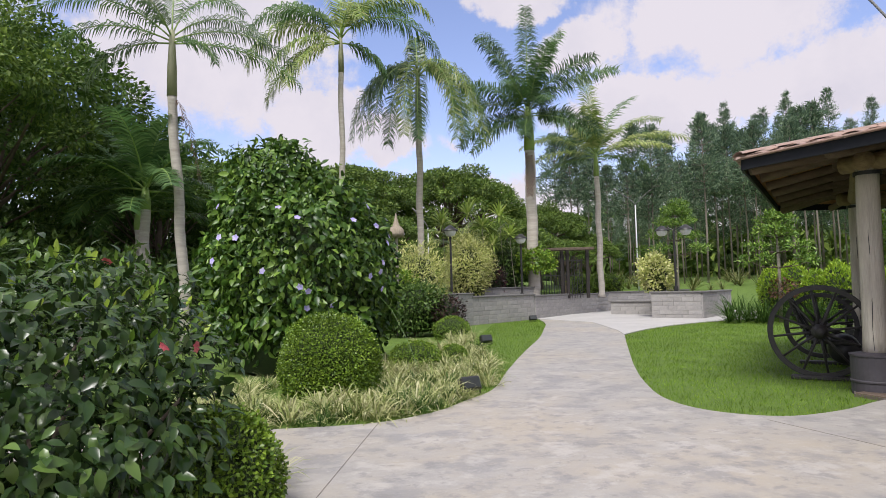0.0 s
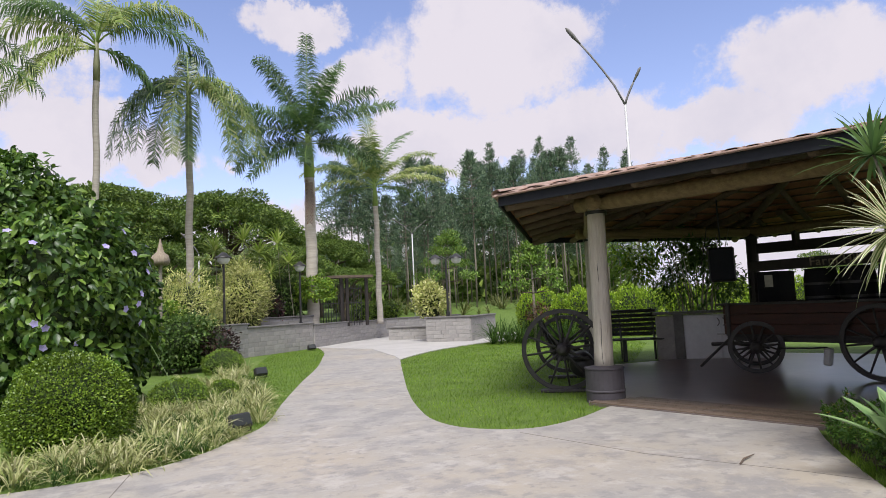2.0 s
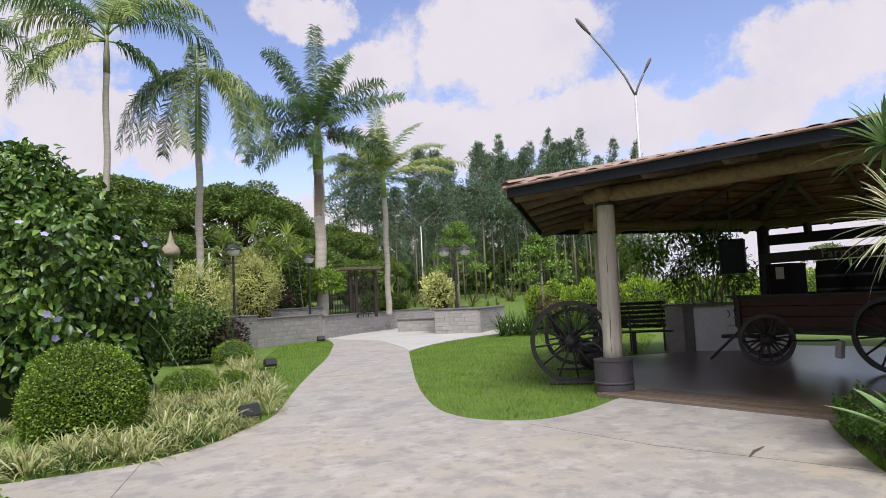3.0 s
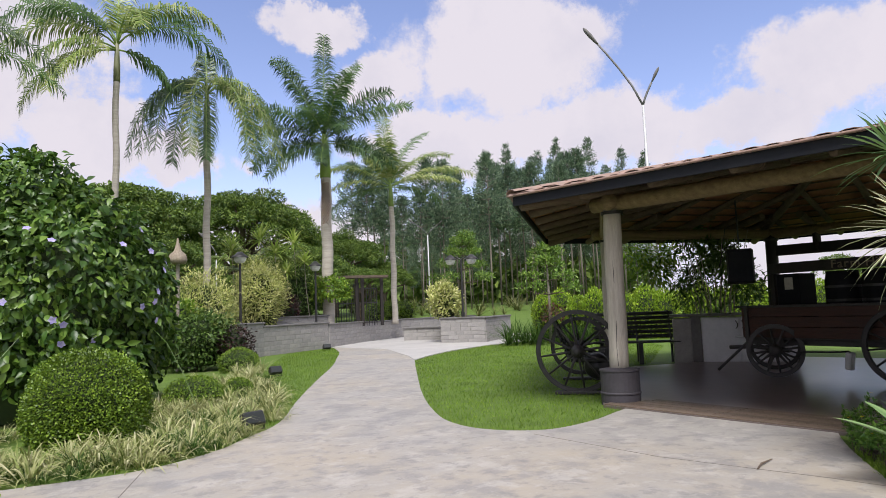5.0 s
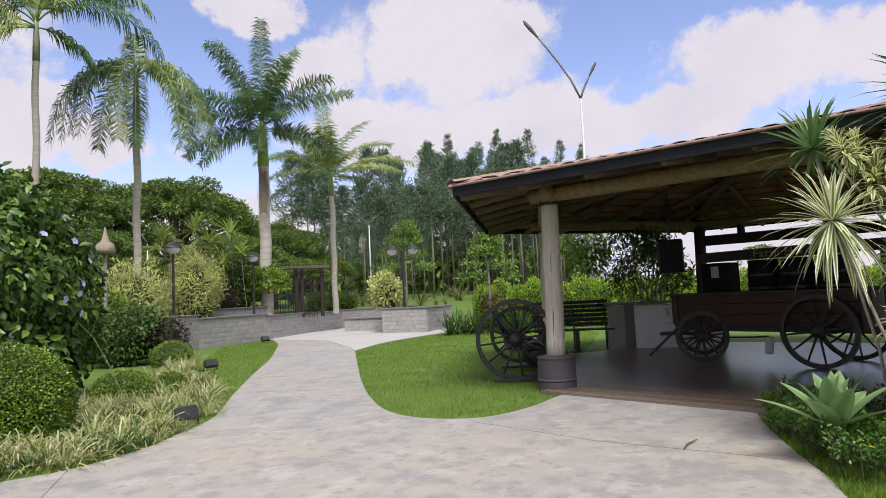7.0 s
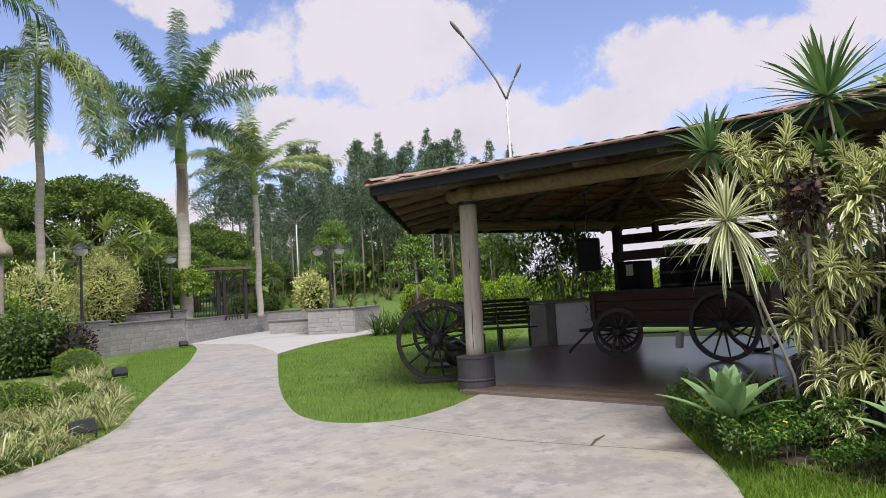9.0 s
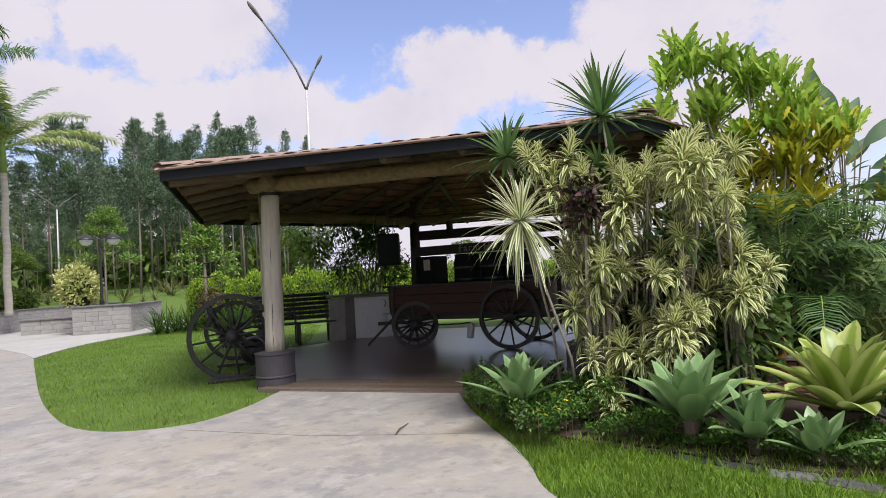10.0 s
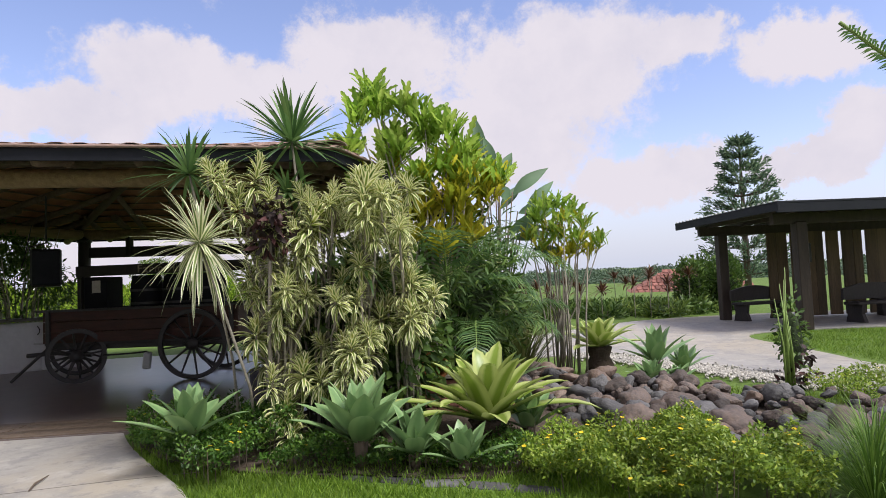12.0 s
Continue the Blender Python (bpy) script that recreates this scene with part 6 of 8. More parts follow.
leafy_bush(4.15, 25.3, 1.75, (0.75, 0.5, 0.5), 2200, 0.13, F_YELLOWGREEN, "light green climber over the pergola's corner", 69, name="climbing_plant", hang=0.3, core=False)
for i, (x, y) in enumerate(((7.3, 30.6), (8.2, 31.2), (9.1, 31.6))):
    leafy_bush(x, y, 0.7, (0.6, 0.5, 0.55), 1800, 0.09, F_BOX, "green clipped bush behind the terrace", 70 + i, group="bushes behind the terrace")

# ---- palms ----
def palm(x, y, z0, neck, r0, r1, crown, material, label, seed, shaft=0.9, lean=(0, 0), hang=0.6, ll=0.55, dead=0, thick=0.03, dense=64, plume=0.0, lw=0.026, neckmat=M_SHAFT, rag=0.12, bow=1.3):
    """A feather palm: ringed trunk, crownshaft, and fronds (turn, rise, droop, length, material index); turn 0 points east across the view line."""
    p = thing("palm_tree", Matrix.Translation((x, y, z0)), label, "palm", "palms behind the terrace")
    h = neck - z0
    q = rg(seed)
    n = 34
    pts = [(lean[0] * (i / n) ** 1.3 + 0.02 * math.sin(i * 0.5 + seed), lean[1] * (i / n) ** 1.3, h * i / n) for i in range(n + 1)]
    rad = [(r0 + (r1 - r0) * (i / n)) * (1.35 if i == 0 else 1) * (1 + (0.035 if i % 2 else -0.02)) for i in range(n + 1)]
    part("trunk", Geo().tube(pts, rad, 12), M_PALMBARK, p, "pale ringed trunk", True)
    top = np.array(pts[-1])
    part("crownshaft", Geo().tube([top + [0, 0, -0.05], top + [0, 0, shaft * 0.4], top + [0, 0, shaft]], [r1 * 1.12, r1 * 1.05, r1 * 0.55], 12), neckmat, p, "smooth green crownshaft", True)
    bear = math.atan2(x, y)
    for i, (turn, el, droop, L, mi) in enumerate(crown):
        az = radians(turn) - bear + q.uniform(-rag, rag)
        pt, V, F = frond(top + [0, 0, shaft * (0.78 + 0.2 * max(0.0, el) / 90)], az, radians(el + q.uniform(-4, 4)), L, droop, dense, lw, ll * (0.75 + 0.25 * min(1.0, L / 3)), q, hang * q.uniform(0.8, 1.2), plume=plume, seg=12, bow=bow)
        f = part("frond", bulk("frond", np.array(V), np.array(F)), material[mi % len(material)], p)
        part("rachis", Geo().tube(pt, [thick * (1 - 0.85 * k / (len(pt) - 1)) for k in range(len(pt))], 5), M_SHAFT, f, "", True)
    for i in range(dead):
        az = q.uniform(0, 6.28)
        pt, V, F = frond(top + [0, 0, 0.1], az, radians(-62), 2.3, 0.6, 34, 0.02, ll * 0.6, q, 1.6)
        part("dead_frond", bulk("dead_frond", np.array(V), np.array(F)), F_BRONZE, p, "dry brown hanging frond")
    return p


def ring(n, el, droop, L, seed):
    """An even crown: n fronds from low old ones to steep young ones."""
    q = random.Random(seed)
    return [(i * 137.5 + q.uniform(-14, 14), el[0] + (el[1] - el[0]) * (i / (n - 1)) ** 0.8, droop * q.uniform(0.75, 1.25), L * q.uniform(0.8, 1.1), q.randrange(3)) for i in range(n)]


# royal palm: plumed fronds, three upright spears, arms that tip over at their ends
palm(4.12, 25.6, 0.7, 6.95, 0.25, 0.20, [(85, 88, 0.1, 4.7, 0), (155, 68, 0.3, 4.3, 0), (25, 76, 0.35, 4.0, 1), (195, 64, 0.45, 3.9, 0), (8, 40, 0.85, 4.3, 1), (-20, 52, 1.0, 3.6, 0),
      (178, 30, 0.9, 3.5, 0), (205, 42, 1.1, 3.2, 1), (172, 4, 1.15, 3.4, 0), (188, -16, 0.9, 3.0, 0), (4, 14, 1.25, 3.4, 0), (-14, -6, 1.0, 2.9, 0), (250, 42, 1.3, 2.8, 1),
      (290, 25, 1.3, 2.7, 0), (300, 62, 0.9, 3.2, 1), (100, 25, 1.1, 2.8, 0), (268, -20, 0.9, 2.2, 0)],
     (F_ROYAL, F_PALM), "tall royal palm with a thick pale trunk", 81, shaft=1.8, hang=0.75, ll=0.66, dense=150, dead=1, plume=0.95, lw=0.021)
palm(7.6, 28.2, 0.7, 6.25, 0.14, 0.115, [(115, 80, 0.25, 4.3, 1), (40, 66, 0.8, 3.8, 0), (20, 52, 1.2, 3.9, 1), (5, 32, 0.95, 4.4, 2), (-12, 20, 0.9, 3.4, 2), (160, 48, 1.2, 3.6, 0), (178, 34, 1.3, 3.8, 2),
      (190, 14, 1.1, 3.4, 2), (172, 2, 0.9, 3.2, 0), (240, 50, 1.5, 2.8, 2), (290, 45, 1.5, 2.6, 1), (265, 65, 1.0, 2.7, 1), (10, 5, 0.9, 2.6, 0), (205, 62, 1.1, 3.2, 1)],
     (F_PALM, F_PALMLIGHT, F_PALMBRIGHT), "mid-height palm with light green fronds", 82, shaft=1.1, hang=0.7, ll=0.7, dense=66, lw=0.026)
palm(-0.46, 22.6, 0.7, 7.2, 0.125, 0.115, [(100, 84, 0.3, 1.6, 0), (176, 42, 2.4, 4.3, 0), (192, 52, 2.8, 4.3, 0), (160, 60, 2.9, 3.8, 1), (225, 46, 2.7, 4.0, 0), (255, 50, 2.9, 4.3, 2),
      (6, 52, 2.6, 4.4, 1), (-14, 40, 2.3, 4.6, 2), (-34, 58, 2.8, 4.7, 2), (25, 66, 2.9, 4.0, 1), (300, 50, 2.8, 4.6, 2), (330, 30, 2.4, 4.2, 1), (130, 48, 2.7, 3.6, 0), (280, 26, 2.4, 3.6, 0)],
     (F_ROYAL, F_PALM, F_PALMLIGHT), "slender palm with long drooping fronds", 83, shaft=2.2, hang=1.9, ll=0.75, dense=92, lw=0.024, plume=0.3, rag=0.22, neckmat=M_DRYSHAFT, lean=(0.05, 0), bow=0.45)
palm(-2.9, 20.2, 0.5, 8.5, 0.105, 0.085, [(80, 82, 0.5, 3.4, 0), (8, 55, 2.3, 4.3, 1), (-20, 66, 2.4, 4.0, 0), (30, 72, 1.7, 3.5, 1), (172, 42, 2.2, 4.0, 0), (195, 56, 2.4, 3.9, 1), (150, 68, 1.8, 3.4, 1),
      (205, 10, 1.7, 3.6, 0), (228, -10, 1.2, 3.2, 2), (182, -10, 1.2, 3.4, 0), (-15, -8, 1.1, 1.9, 1), (285, 55, 2.4, 3.0, 0)],
     (F_PALMLIGHT, F_PALM, F_PALMBRIGHT), "slender palm with glossy arching fronds", 84, shaft=1.2, hang=1.7, ll=0.8, dense=76, lw=0.024, neckmat=M_DRYSHAFT, bow=0.95)
palm(-5.6, 14.2, 0, 5.9, 0.125, 0.10, [(90, 80, 0.6, 2.6, 0), (5, 28, 1.5, 3.3, 1), (-8, 4, 1.0, 3.2, 0), (12, 48, 1.8, 2.8, 1), (-40, 10, 1.6, 1.5, 0), (178, 38, 1.7, 3.1, 0), (188, 20, 1.6, 3.0, 0), (170, 5, 1.5, 2.4, 1),
      (200, 60, 1.9, 2.7, 0), (240, 45, 2.0, 2.3, 1), (30, 66, 1.7, 2.8, 0)],
     (F_PALM, F_PALMGREY), "slender palm by the dark trees with thin fronds", 85, shaft=1.5, hang=1.3, ll=0.5, lean=(-0.35, 0), dead=1, dense=58, lw=0.018, neckmat=M_DRYSHAFT, thick=0.022)
palm(-6.9, 15.0, 0, 3.4, 0.13, 0.11, ring(11, (5, 80), 1.3, 2.4, 86), (F_PALM,), "small palm in the shade of the trees", 86, shaft=0.5, hang=0.5)
palm(-7.4, 15.8, 0, 3.0, 0.13, 0.11, ring(11, (5, 80), 1.3, 2.4, 87), (F_PALM,), "small palm in the shade of the trees", 87, shaft=0.5, hang=0.5)
palm(1.2, 27.2, 0.7, 2.7, 0.1, 0.08, ring(10, (15, 80), 1.2, 2.0, 89), (F_PALMLIGHT,), "small bushy palm behind the shrubs", 89, shaft=0.4)
palm(2.6, 27.6, 0.7, 2.4, 0.1, 0.08, ring(9, (20, 80), 1.0, 1.7, 90), (F_PALMLIGHT,), "small bushy palm behind the shrubs", 90, shaft=0.4)


# ---- trees ----
def broad_tree(name, seed, h, spread, n, leaf, material, label, bark=M_BARK, trunk=0.45, clumps=22, flat=0.7, shape=None, thin=1.0):
    """A tapered trunk with limbs and a crown of many leaf clumps."""
    t = thing(name, Matrix.Identity(4), label, "tree", "background trees")
    q = random.Random(seed)
    cl = []
    for i in range(clumps):
        a, u = i * 2.4, q.random()
        rad = spread * math.sqrt((i + 0.5) / clumps)
        z = h * (0.52 + 0.44 * math.sqrt(max(0, 1 - (rad / spread) ** 2))) - h * 0.07 * u
        cl.append((rad * math.cos(a), rad * math.sin(a), z + h * q.uniform(-0.03, 0.03), spread * q.uniform(0.15, 0.27)))
    part("trunk", Geo().tube([(0, 0, -0.2), (0.05, 0, h * 0.12), (0.0, 0.1, h * 0.35), (0.1, 0, h * 0.6)], [trunk * 1.3, trunk, trunk * 0.8, trunk * 0.45], 10), bark, t, "", True)
    for i in range(0, clumps, 3):
        c = Vector(cl[i][:3])
        s = Vector((0, 0, h * q.uniform(0.28, 0.5)))
        part("limb", Geo().tube([s, s.lerp(c, 0.5) + Vector((0, 0, h * 0.03)), c], [trunk * 0.42 * thin, trunk * 0.26 * thin, trunk * 0.08 * thin], 6), bark, t, "", True)
    part("crown", clump_leaves("crown", cl, n, leaf, shape or SPRIG, rg(seed), 0.15, flat), material, t)
    return t


def put(proto, spots, seed):
    q = random.Random(seed)
    first = True
    for x, y, s in spots:
        m = pose(x, y, field_z(x, y), 0, 0, q.uniform(0, 360))
        if first:
            proto.matrix_basis = m @ Matrix.Diagonal((s, s, s, 1))
            first = False
        else:
            c = copy_thing(proto, m)
            c.scale = (s, s, s)


ta = broad_tree("broadleaf_tree", 101, 9.6, 5.4, 650, 0.21, F_FOREST, "rounded green forest tree behind the garden", clumps=56, flat=0.45)
put(ta, [(-6.5, 46, 1.06), (1.5, 50, 1.08), (9.5, 56, 0.8), (-13, 45, 0.8)], 1)
tb = broad_tree("broadleaf_tree", 102, 7.8, 4.4, 700, 0.19, F_FOREST, "rounded green forest tree behind the garden", clumps=46, flat=0.45)
put(tb, [(-3.2, 38, 0.74), (5.0, 43, 0.74), (10.2, 48, 0.55), (-9, 36, 0.66), (1.0, 41, 0.5), (14.0, 56, 0.62)], 2)
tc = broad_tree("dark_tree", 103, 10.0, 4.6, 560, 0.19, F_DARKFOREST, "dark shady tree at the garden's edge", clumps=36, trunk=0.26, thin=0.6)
put(tc, [(-9.5, 20.5, 0.62), (-13.5, 18.5, 0.8), (-6.8, 25.5, 0.62), (-14, 25, 0.9), (-11, 29, 0.75), (-11.9, 16.7, 0.92), (-8.6, 19.6, 0.6)], 3)
td = broad_tree("large_tree", 104, 9.6, 4.0, 900, 0.14, F_FOREST, "large leafy tree with a thick trunk and ferns on its limbs", clumps=34, trunk=0.3, thin=0.5)
put(td, [(-11.1, 12.6, 0.87), (-14.0, 13.0, 0.95)], 4)
# understory that closes the wood
for i, (x, y, s) in enumerate(((-7.5, 19.5, 1.5), (-9.8, 17.2, 1.6), (-5.2, 21.5, 1.5), (-12, 15.5, 1.7), (-3.6, 25, 1.4), (-8.3, 23, 1.8), (-1.5, 31, 1.6), (-15, 20, 2.0), (-7.4, 13.8, 1.2), (-9.8, 13.4, 1.5), (-6.6, 16.2, 1.2))):
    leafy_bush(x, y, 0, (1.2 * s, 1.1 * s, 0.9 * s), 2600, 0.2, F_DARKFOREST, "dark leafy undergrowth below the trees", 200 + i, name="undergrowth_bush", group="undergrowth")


def pine(seed, h, label, bare, slim=0.6):
    """A tall pine: bare lower trunk, open layered whorls of upswept branches with needle tufts."""
    t = thing("pine_tree", Matrix.Identity(4), label, "pine", "pine wood")
    q = random.Random(seed)
    r = rg(seed)
    part("trunk", Geo().tube([(0, 0, -0.3), (0.1, 0, h * 0.3), (0.0, 0.1, h * 0.65), (0, 0, h * 0.98)], [0.24 * slim, 0.2 * slim, 0.13 * slim, 0.03], 8), M_PINEBARK, t, "", True)
    fr, br = [], Geo()
    z = h * bare
    while z < h * 0.985:
        u = (z / h - bare) / (1 - bare)
        R = h * 0.17 * (1 - u) ** 0.95 * (0.55 + 0.45 * min(1, u * 4)) + 0.1
        a0 = q.uniform(0, 6.28)
        for k in range(5):
            if q.random() < 0.16:
                continue
            a = a0 + k * 1.257 + q.uniform(-0.35, 0.35)
            L = R * q.uniform(0.6, 1.2)
            d = np.array([math.cos(a), math.sin(a), 0.1 + 0.4 * u])
            e = np.array([0, 0, z]) + d * L
            br.tube([(0, 0, z), tuple(e)], [0.045, 0.012], 4, False)
            m = int(26 + 30 * L)
            along_ = r.uniform(0.28, 1.05, (m, 1)) ** 0.8
            p = np.array([0, 0, z]) + d * L * along_ + r.normal(0, 1, (m, 3)) * [0.1 + 0.1 * L, 0.1 + 0.1 * L, 0.17 + 0.05 * L]
            tip = d * 0.7 + unit(m, r) * 0.75 + [0, 0, 0.45]
            fr.append(frames(p, tip, unit(m, r) + [0, 0, 0.6], r.uniform(0.26, 0.52, m), 0.36))
        z += h * q.uniform(0.03, 0.052) * (1.2 - 0.6 * u)
    tagged(part("branch_whorl", br, M_PINEBARK, t), kind="stuff")
    part("crown", scatter("crown", SPRIG, np.concatenate(fr)), F_PINE, t)
    return t


pines = [pine(301, 23, "tall dark green pine in the wood", 0.36), pine(302, 20, "dark green pine in the wood", 0.3), pine(303, 25, "tall dark green pine in the wood", 0.42)]
q = random.Random(19)
lists = [[], [], []]
for i in range(56):
    b = radians(10.0 + 29 * (i + q.random()) / 56)
    d = q.uniform(70, 100)
    s = float(np.interp(math.degrees(b), (10, 14, 17, 23, 31, 37), (0.42, 0.50, 0.66, 0.90, 0.98, 0.95))) * q.uniform(0.62, 1.06) * d / 86
    lists[i % 3].append((d * math.sin(b), d * math.cos(b), s))
for pr_, l in zip(pines, lists):
    put(pr_, l, 5)


# slim poles at the wood's edge
pole_pine = pine(304, 15, "slim young pine at the wood's edge", 0.55, 0.42)
q = random.Random(29)
put(pole_pine, [(d * math.sin(b), d * math.cos(b), q.uniform(0.7, 1.05)) for b, d in [(radians(11 + 25 * (i + q.random()) / 26), q.uniform(58, 70)) for i in range(26)]], 8)


def candle_tree(x, y, h, r, material, label, seed, z0=0.0):
    """A young conifer with level tufted whorls and an open outline."""
    t = thing("young_conifer", Matrix.Translation((x, y, z0)), label, "tree", "young trees on the lawn")
    q, n = random.Random(seed), rg(seed)
    part("trunk", Geo().tube([(0, 0, 0), (0.02, 0, h * 0.5), (0, 0.02, h)], [0.06, 0.045, 0.02], 8), M_CANE, t, "", True)
    cl = []
    for j, (u, rad, k) in enumerate(((0.52, 1.05, 5), (0.66, 0.85, 5), (0.8, 0.5, 6), (0.89, 0.42, 6), (0.96, 0.24, 5), (1.0, 0.08, 1))):
        for i in range(k):
            a = math.tau * i / k + j
            rr_ = r * rad * q.uniform(0.7, 1.1)
            e = (rr_ * math.cos(a), rr_ * math.sin(a), h * u + 0.22 * rr_ + q.uniform(-0.1, 0.1))
            part("limb", Geo().tube([(0, 0, h * u - 0.05), (e[0] * 0.5, e[1] * 0.5, h * u), e], [0.02, 0.014, 0.008], 5), M_BARK, t, "", True)
            cl.append((*e, 0.3 * r * q.uniform(0.7, 1.1)))
    part("crown", clump_leaves("crown", cl, 1300, 0.12, LEAF_LONG, n, -0.6, 0.55, 1.8), material, t)
    return t


F_YOUNG = foliage("young_conifer_leaves", (0.07, 0.15, 0.02), (0.14, 0.25, 0.035), (0.26, 0.38, 0.07), 0.5, 0.2)
candle_tree(12.15, 30.8, 5.15, 1.4, F_YOUNG, "young conifer with tufted branches on the lawn", 401)
candle_tree(10.55, 18.95, 3.3, 1.0, F_YOUNG, "young conifer with tufted branches and a pale trunk", 402)
leafy_bush(10.6, 18.75, 0.7, (0.36, 0.36, 0.32), 220, 0.12, F_BRONZE, "sparse orange-brown twiggy shrub below the young tree", 403, core=False)

# hedges and grasses beyond the lawn
for i in range(22):
    b = radians(28.8 + i * 1.45)
    d = 24 + 0.9 * math.sin(i * 1.7)
    hh, hr = 1.72 + 0.16 * math.sin(i * 2.3), 0.5 + 0.05 * math.sin(i * 3.1)
    hp = thing("hedge_plant", Matrix.Translation((d * math.sin(b), d * math.cos(b), 0)), "bright green egg-shaped hedge plant beyond the lawn", "shrub", "hedge beyond the lawn")
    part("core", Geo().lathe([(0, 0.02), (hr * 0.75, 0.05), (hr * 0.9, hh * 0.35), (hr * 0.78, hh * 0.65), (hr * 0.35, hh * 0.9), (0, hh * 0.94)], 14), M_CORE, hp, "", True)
    part("foliage", blob_leaves("foliage", (0, 0, hh * 0.42), (hr, hr, hh * 0.58), 3000, 0.09, SPRIG, rg(420 + i), low=-0.85, rough=0.035, depth=0.14, hang=-1.0, lump=0.06), F_HEDGE, hp)
spots = []
q = random.Random(23)
for i in range(34):
    b = radians(25 + 9 * q.random())
    d = 20.8 + 2.5 * q.random()
    spots.append((d * math.sin(b), d * math.cos(b)))
grass_clumps("tall_grass", spots, 40, 0.95, 0.02, F_FOUNTAIN, "tall green ornamental grass beyond the terrace", 61, 0.8)
spots = []
for i in range(60):
    b = radians(6 + 36 * q.random())
    d = 48 + 16 * q.random()
    spots.append((d * math.sin(b), d * math.cos(b)))
grass_clumps("dry_grass", spots, 36, 1.7, 0.04, F_OLIVE, "tall dry grass at the edge of the pine wood", 67, 0.7)

# bamboo behind the counter
bb = thing("bamboo", Matrix.Translation((10.1, 10.8, 0)), "dense dark bamboo clump behind the counter", "bamboo")
for i in range(16):
    q2 = random.Random(500 + i)
    a = i * 2.4
    b0 = Vector((0.35 * math.sqrt(i / 16) * math.cos(a), 0.35 * math.sqrt(i / 16) * math.sin(a), 0))
    part("cane", Geo().tube([b0, b0 + Vector((0.1 * math.cos(a), 0.1 * math.sin(a), 1.3)), b0 + Vector((0.5 * math.cos(a), 0.5 * math.sin(a), 2.5 + q2.uniform(-0.3, 0.5)))], [0.02, 0.016, 0.006], 6), M_CANE, bb, "", True)
# dark middle and sunlit side of the clump are painted as two leaf colours
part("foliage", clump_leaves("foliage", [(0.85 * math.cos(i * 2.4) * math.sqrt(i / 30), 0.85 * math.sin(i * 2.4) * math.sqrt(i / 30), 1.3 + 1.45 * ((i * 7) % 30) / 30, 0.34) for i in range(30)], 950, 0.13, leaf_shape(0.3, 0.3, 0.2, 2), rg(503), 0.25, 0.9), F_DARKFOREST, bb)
part("sunlit_foliage", clump_leaves("sunlit_foliage", [(-0.75, 0.75, 2.3, 0.4), (-0.4, 0.85, 2.5, 0.45), (-1.05, 0.6, 1.95, 0.35), (-0.8, 0.95, 2.0, 0.4), (-1.2, 0.9, 2.3, 0.4), (-1.4, 1.0, 2.5, 0.3)], 1300, 0.14, leaf_shape(0.3, 0.3, 0.2, 2), rg(504), 0.2, 0.9), F_YELLOWGREEN, bb, "outer leaves with sunlight put into their light green colour")

# ---- tropical bed ----
def stem(parent, pts, r0, r1, material=M_CANE):
    n = len(pts)
    part("cane", Geo().tube(pts, [r0 + (r1 - r0) * i / (n - 1) for i in range(n)], 7), material, parent, "", True)


# variegated dracaenas: thin canes that end in drooping cream-edged heads
DR = [(4.81, 3.01, 2.42), (5.35, 1.88, 2.27), (5.27, 2.11, 2.12), (5.44, 1.61, 2.16), (5.41, 1.72, 2.39), (5.46, 1.54, 1.94), (5.05, 2.58, 1.1), (5.17, 2.33, 1.33), (5.32, 1.96, 0.97), (5.4, 1.74, 1.11),
      (5.5, 1.38, 1.16), (5.46, 1.55, 1.33), (4.96, 2.55, 0.68), (5.0, 2.45, 0.4), (5.02, 2.4, 0.2), (5.22, 2.23, 0.89), (5.35, 1.89, 0.76), (5.29, 2.04, 1.44), (5.52, 1.29, 1.27), (5.18, 2.31, 1.7)]
heads = []
for k in range(4):
    n_l = 58
    rr_ = rg(600 + k)
    me = straps("head", n_l, 0.21, 0.034, (-45, 88), 0.75, 5, rr_, 0.25, 0.02, 0.7, True, lenvar=0.3)
    co = np.zeros(len(me.vertices) * 3, np.float32)
    me.vertices.foreach_get("co", co)
    co = co.reshape(-1, 3)
    lv = len(co) // n_l
    for i in range(n_l):
        co[i * lv:(i + 1) * lv, 2] -= (0.26 if k == 0 else 0.11) * (1 - i / n_l)
    me.vertices.foreach_set("co", co.ravel())
    me.materials.append(F_VARIEG)
    heads.append(me)
ROOTS = [(5.5, 2.3), (5.6, 1.9), (5.65, 1.6), (5.3, 2.6)]
q = random.Random(33)
plants = []
for i, (x, y) in enumerate(ROOTS):
    plants.append(thing("variegated_dracaena", Matrix.Translation((x, y, 0.03)), "tall bushy dracaena with drooping cream-edged leaves", "plant", "variegated dracaenas"))


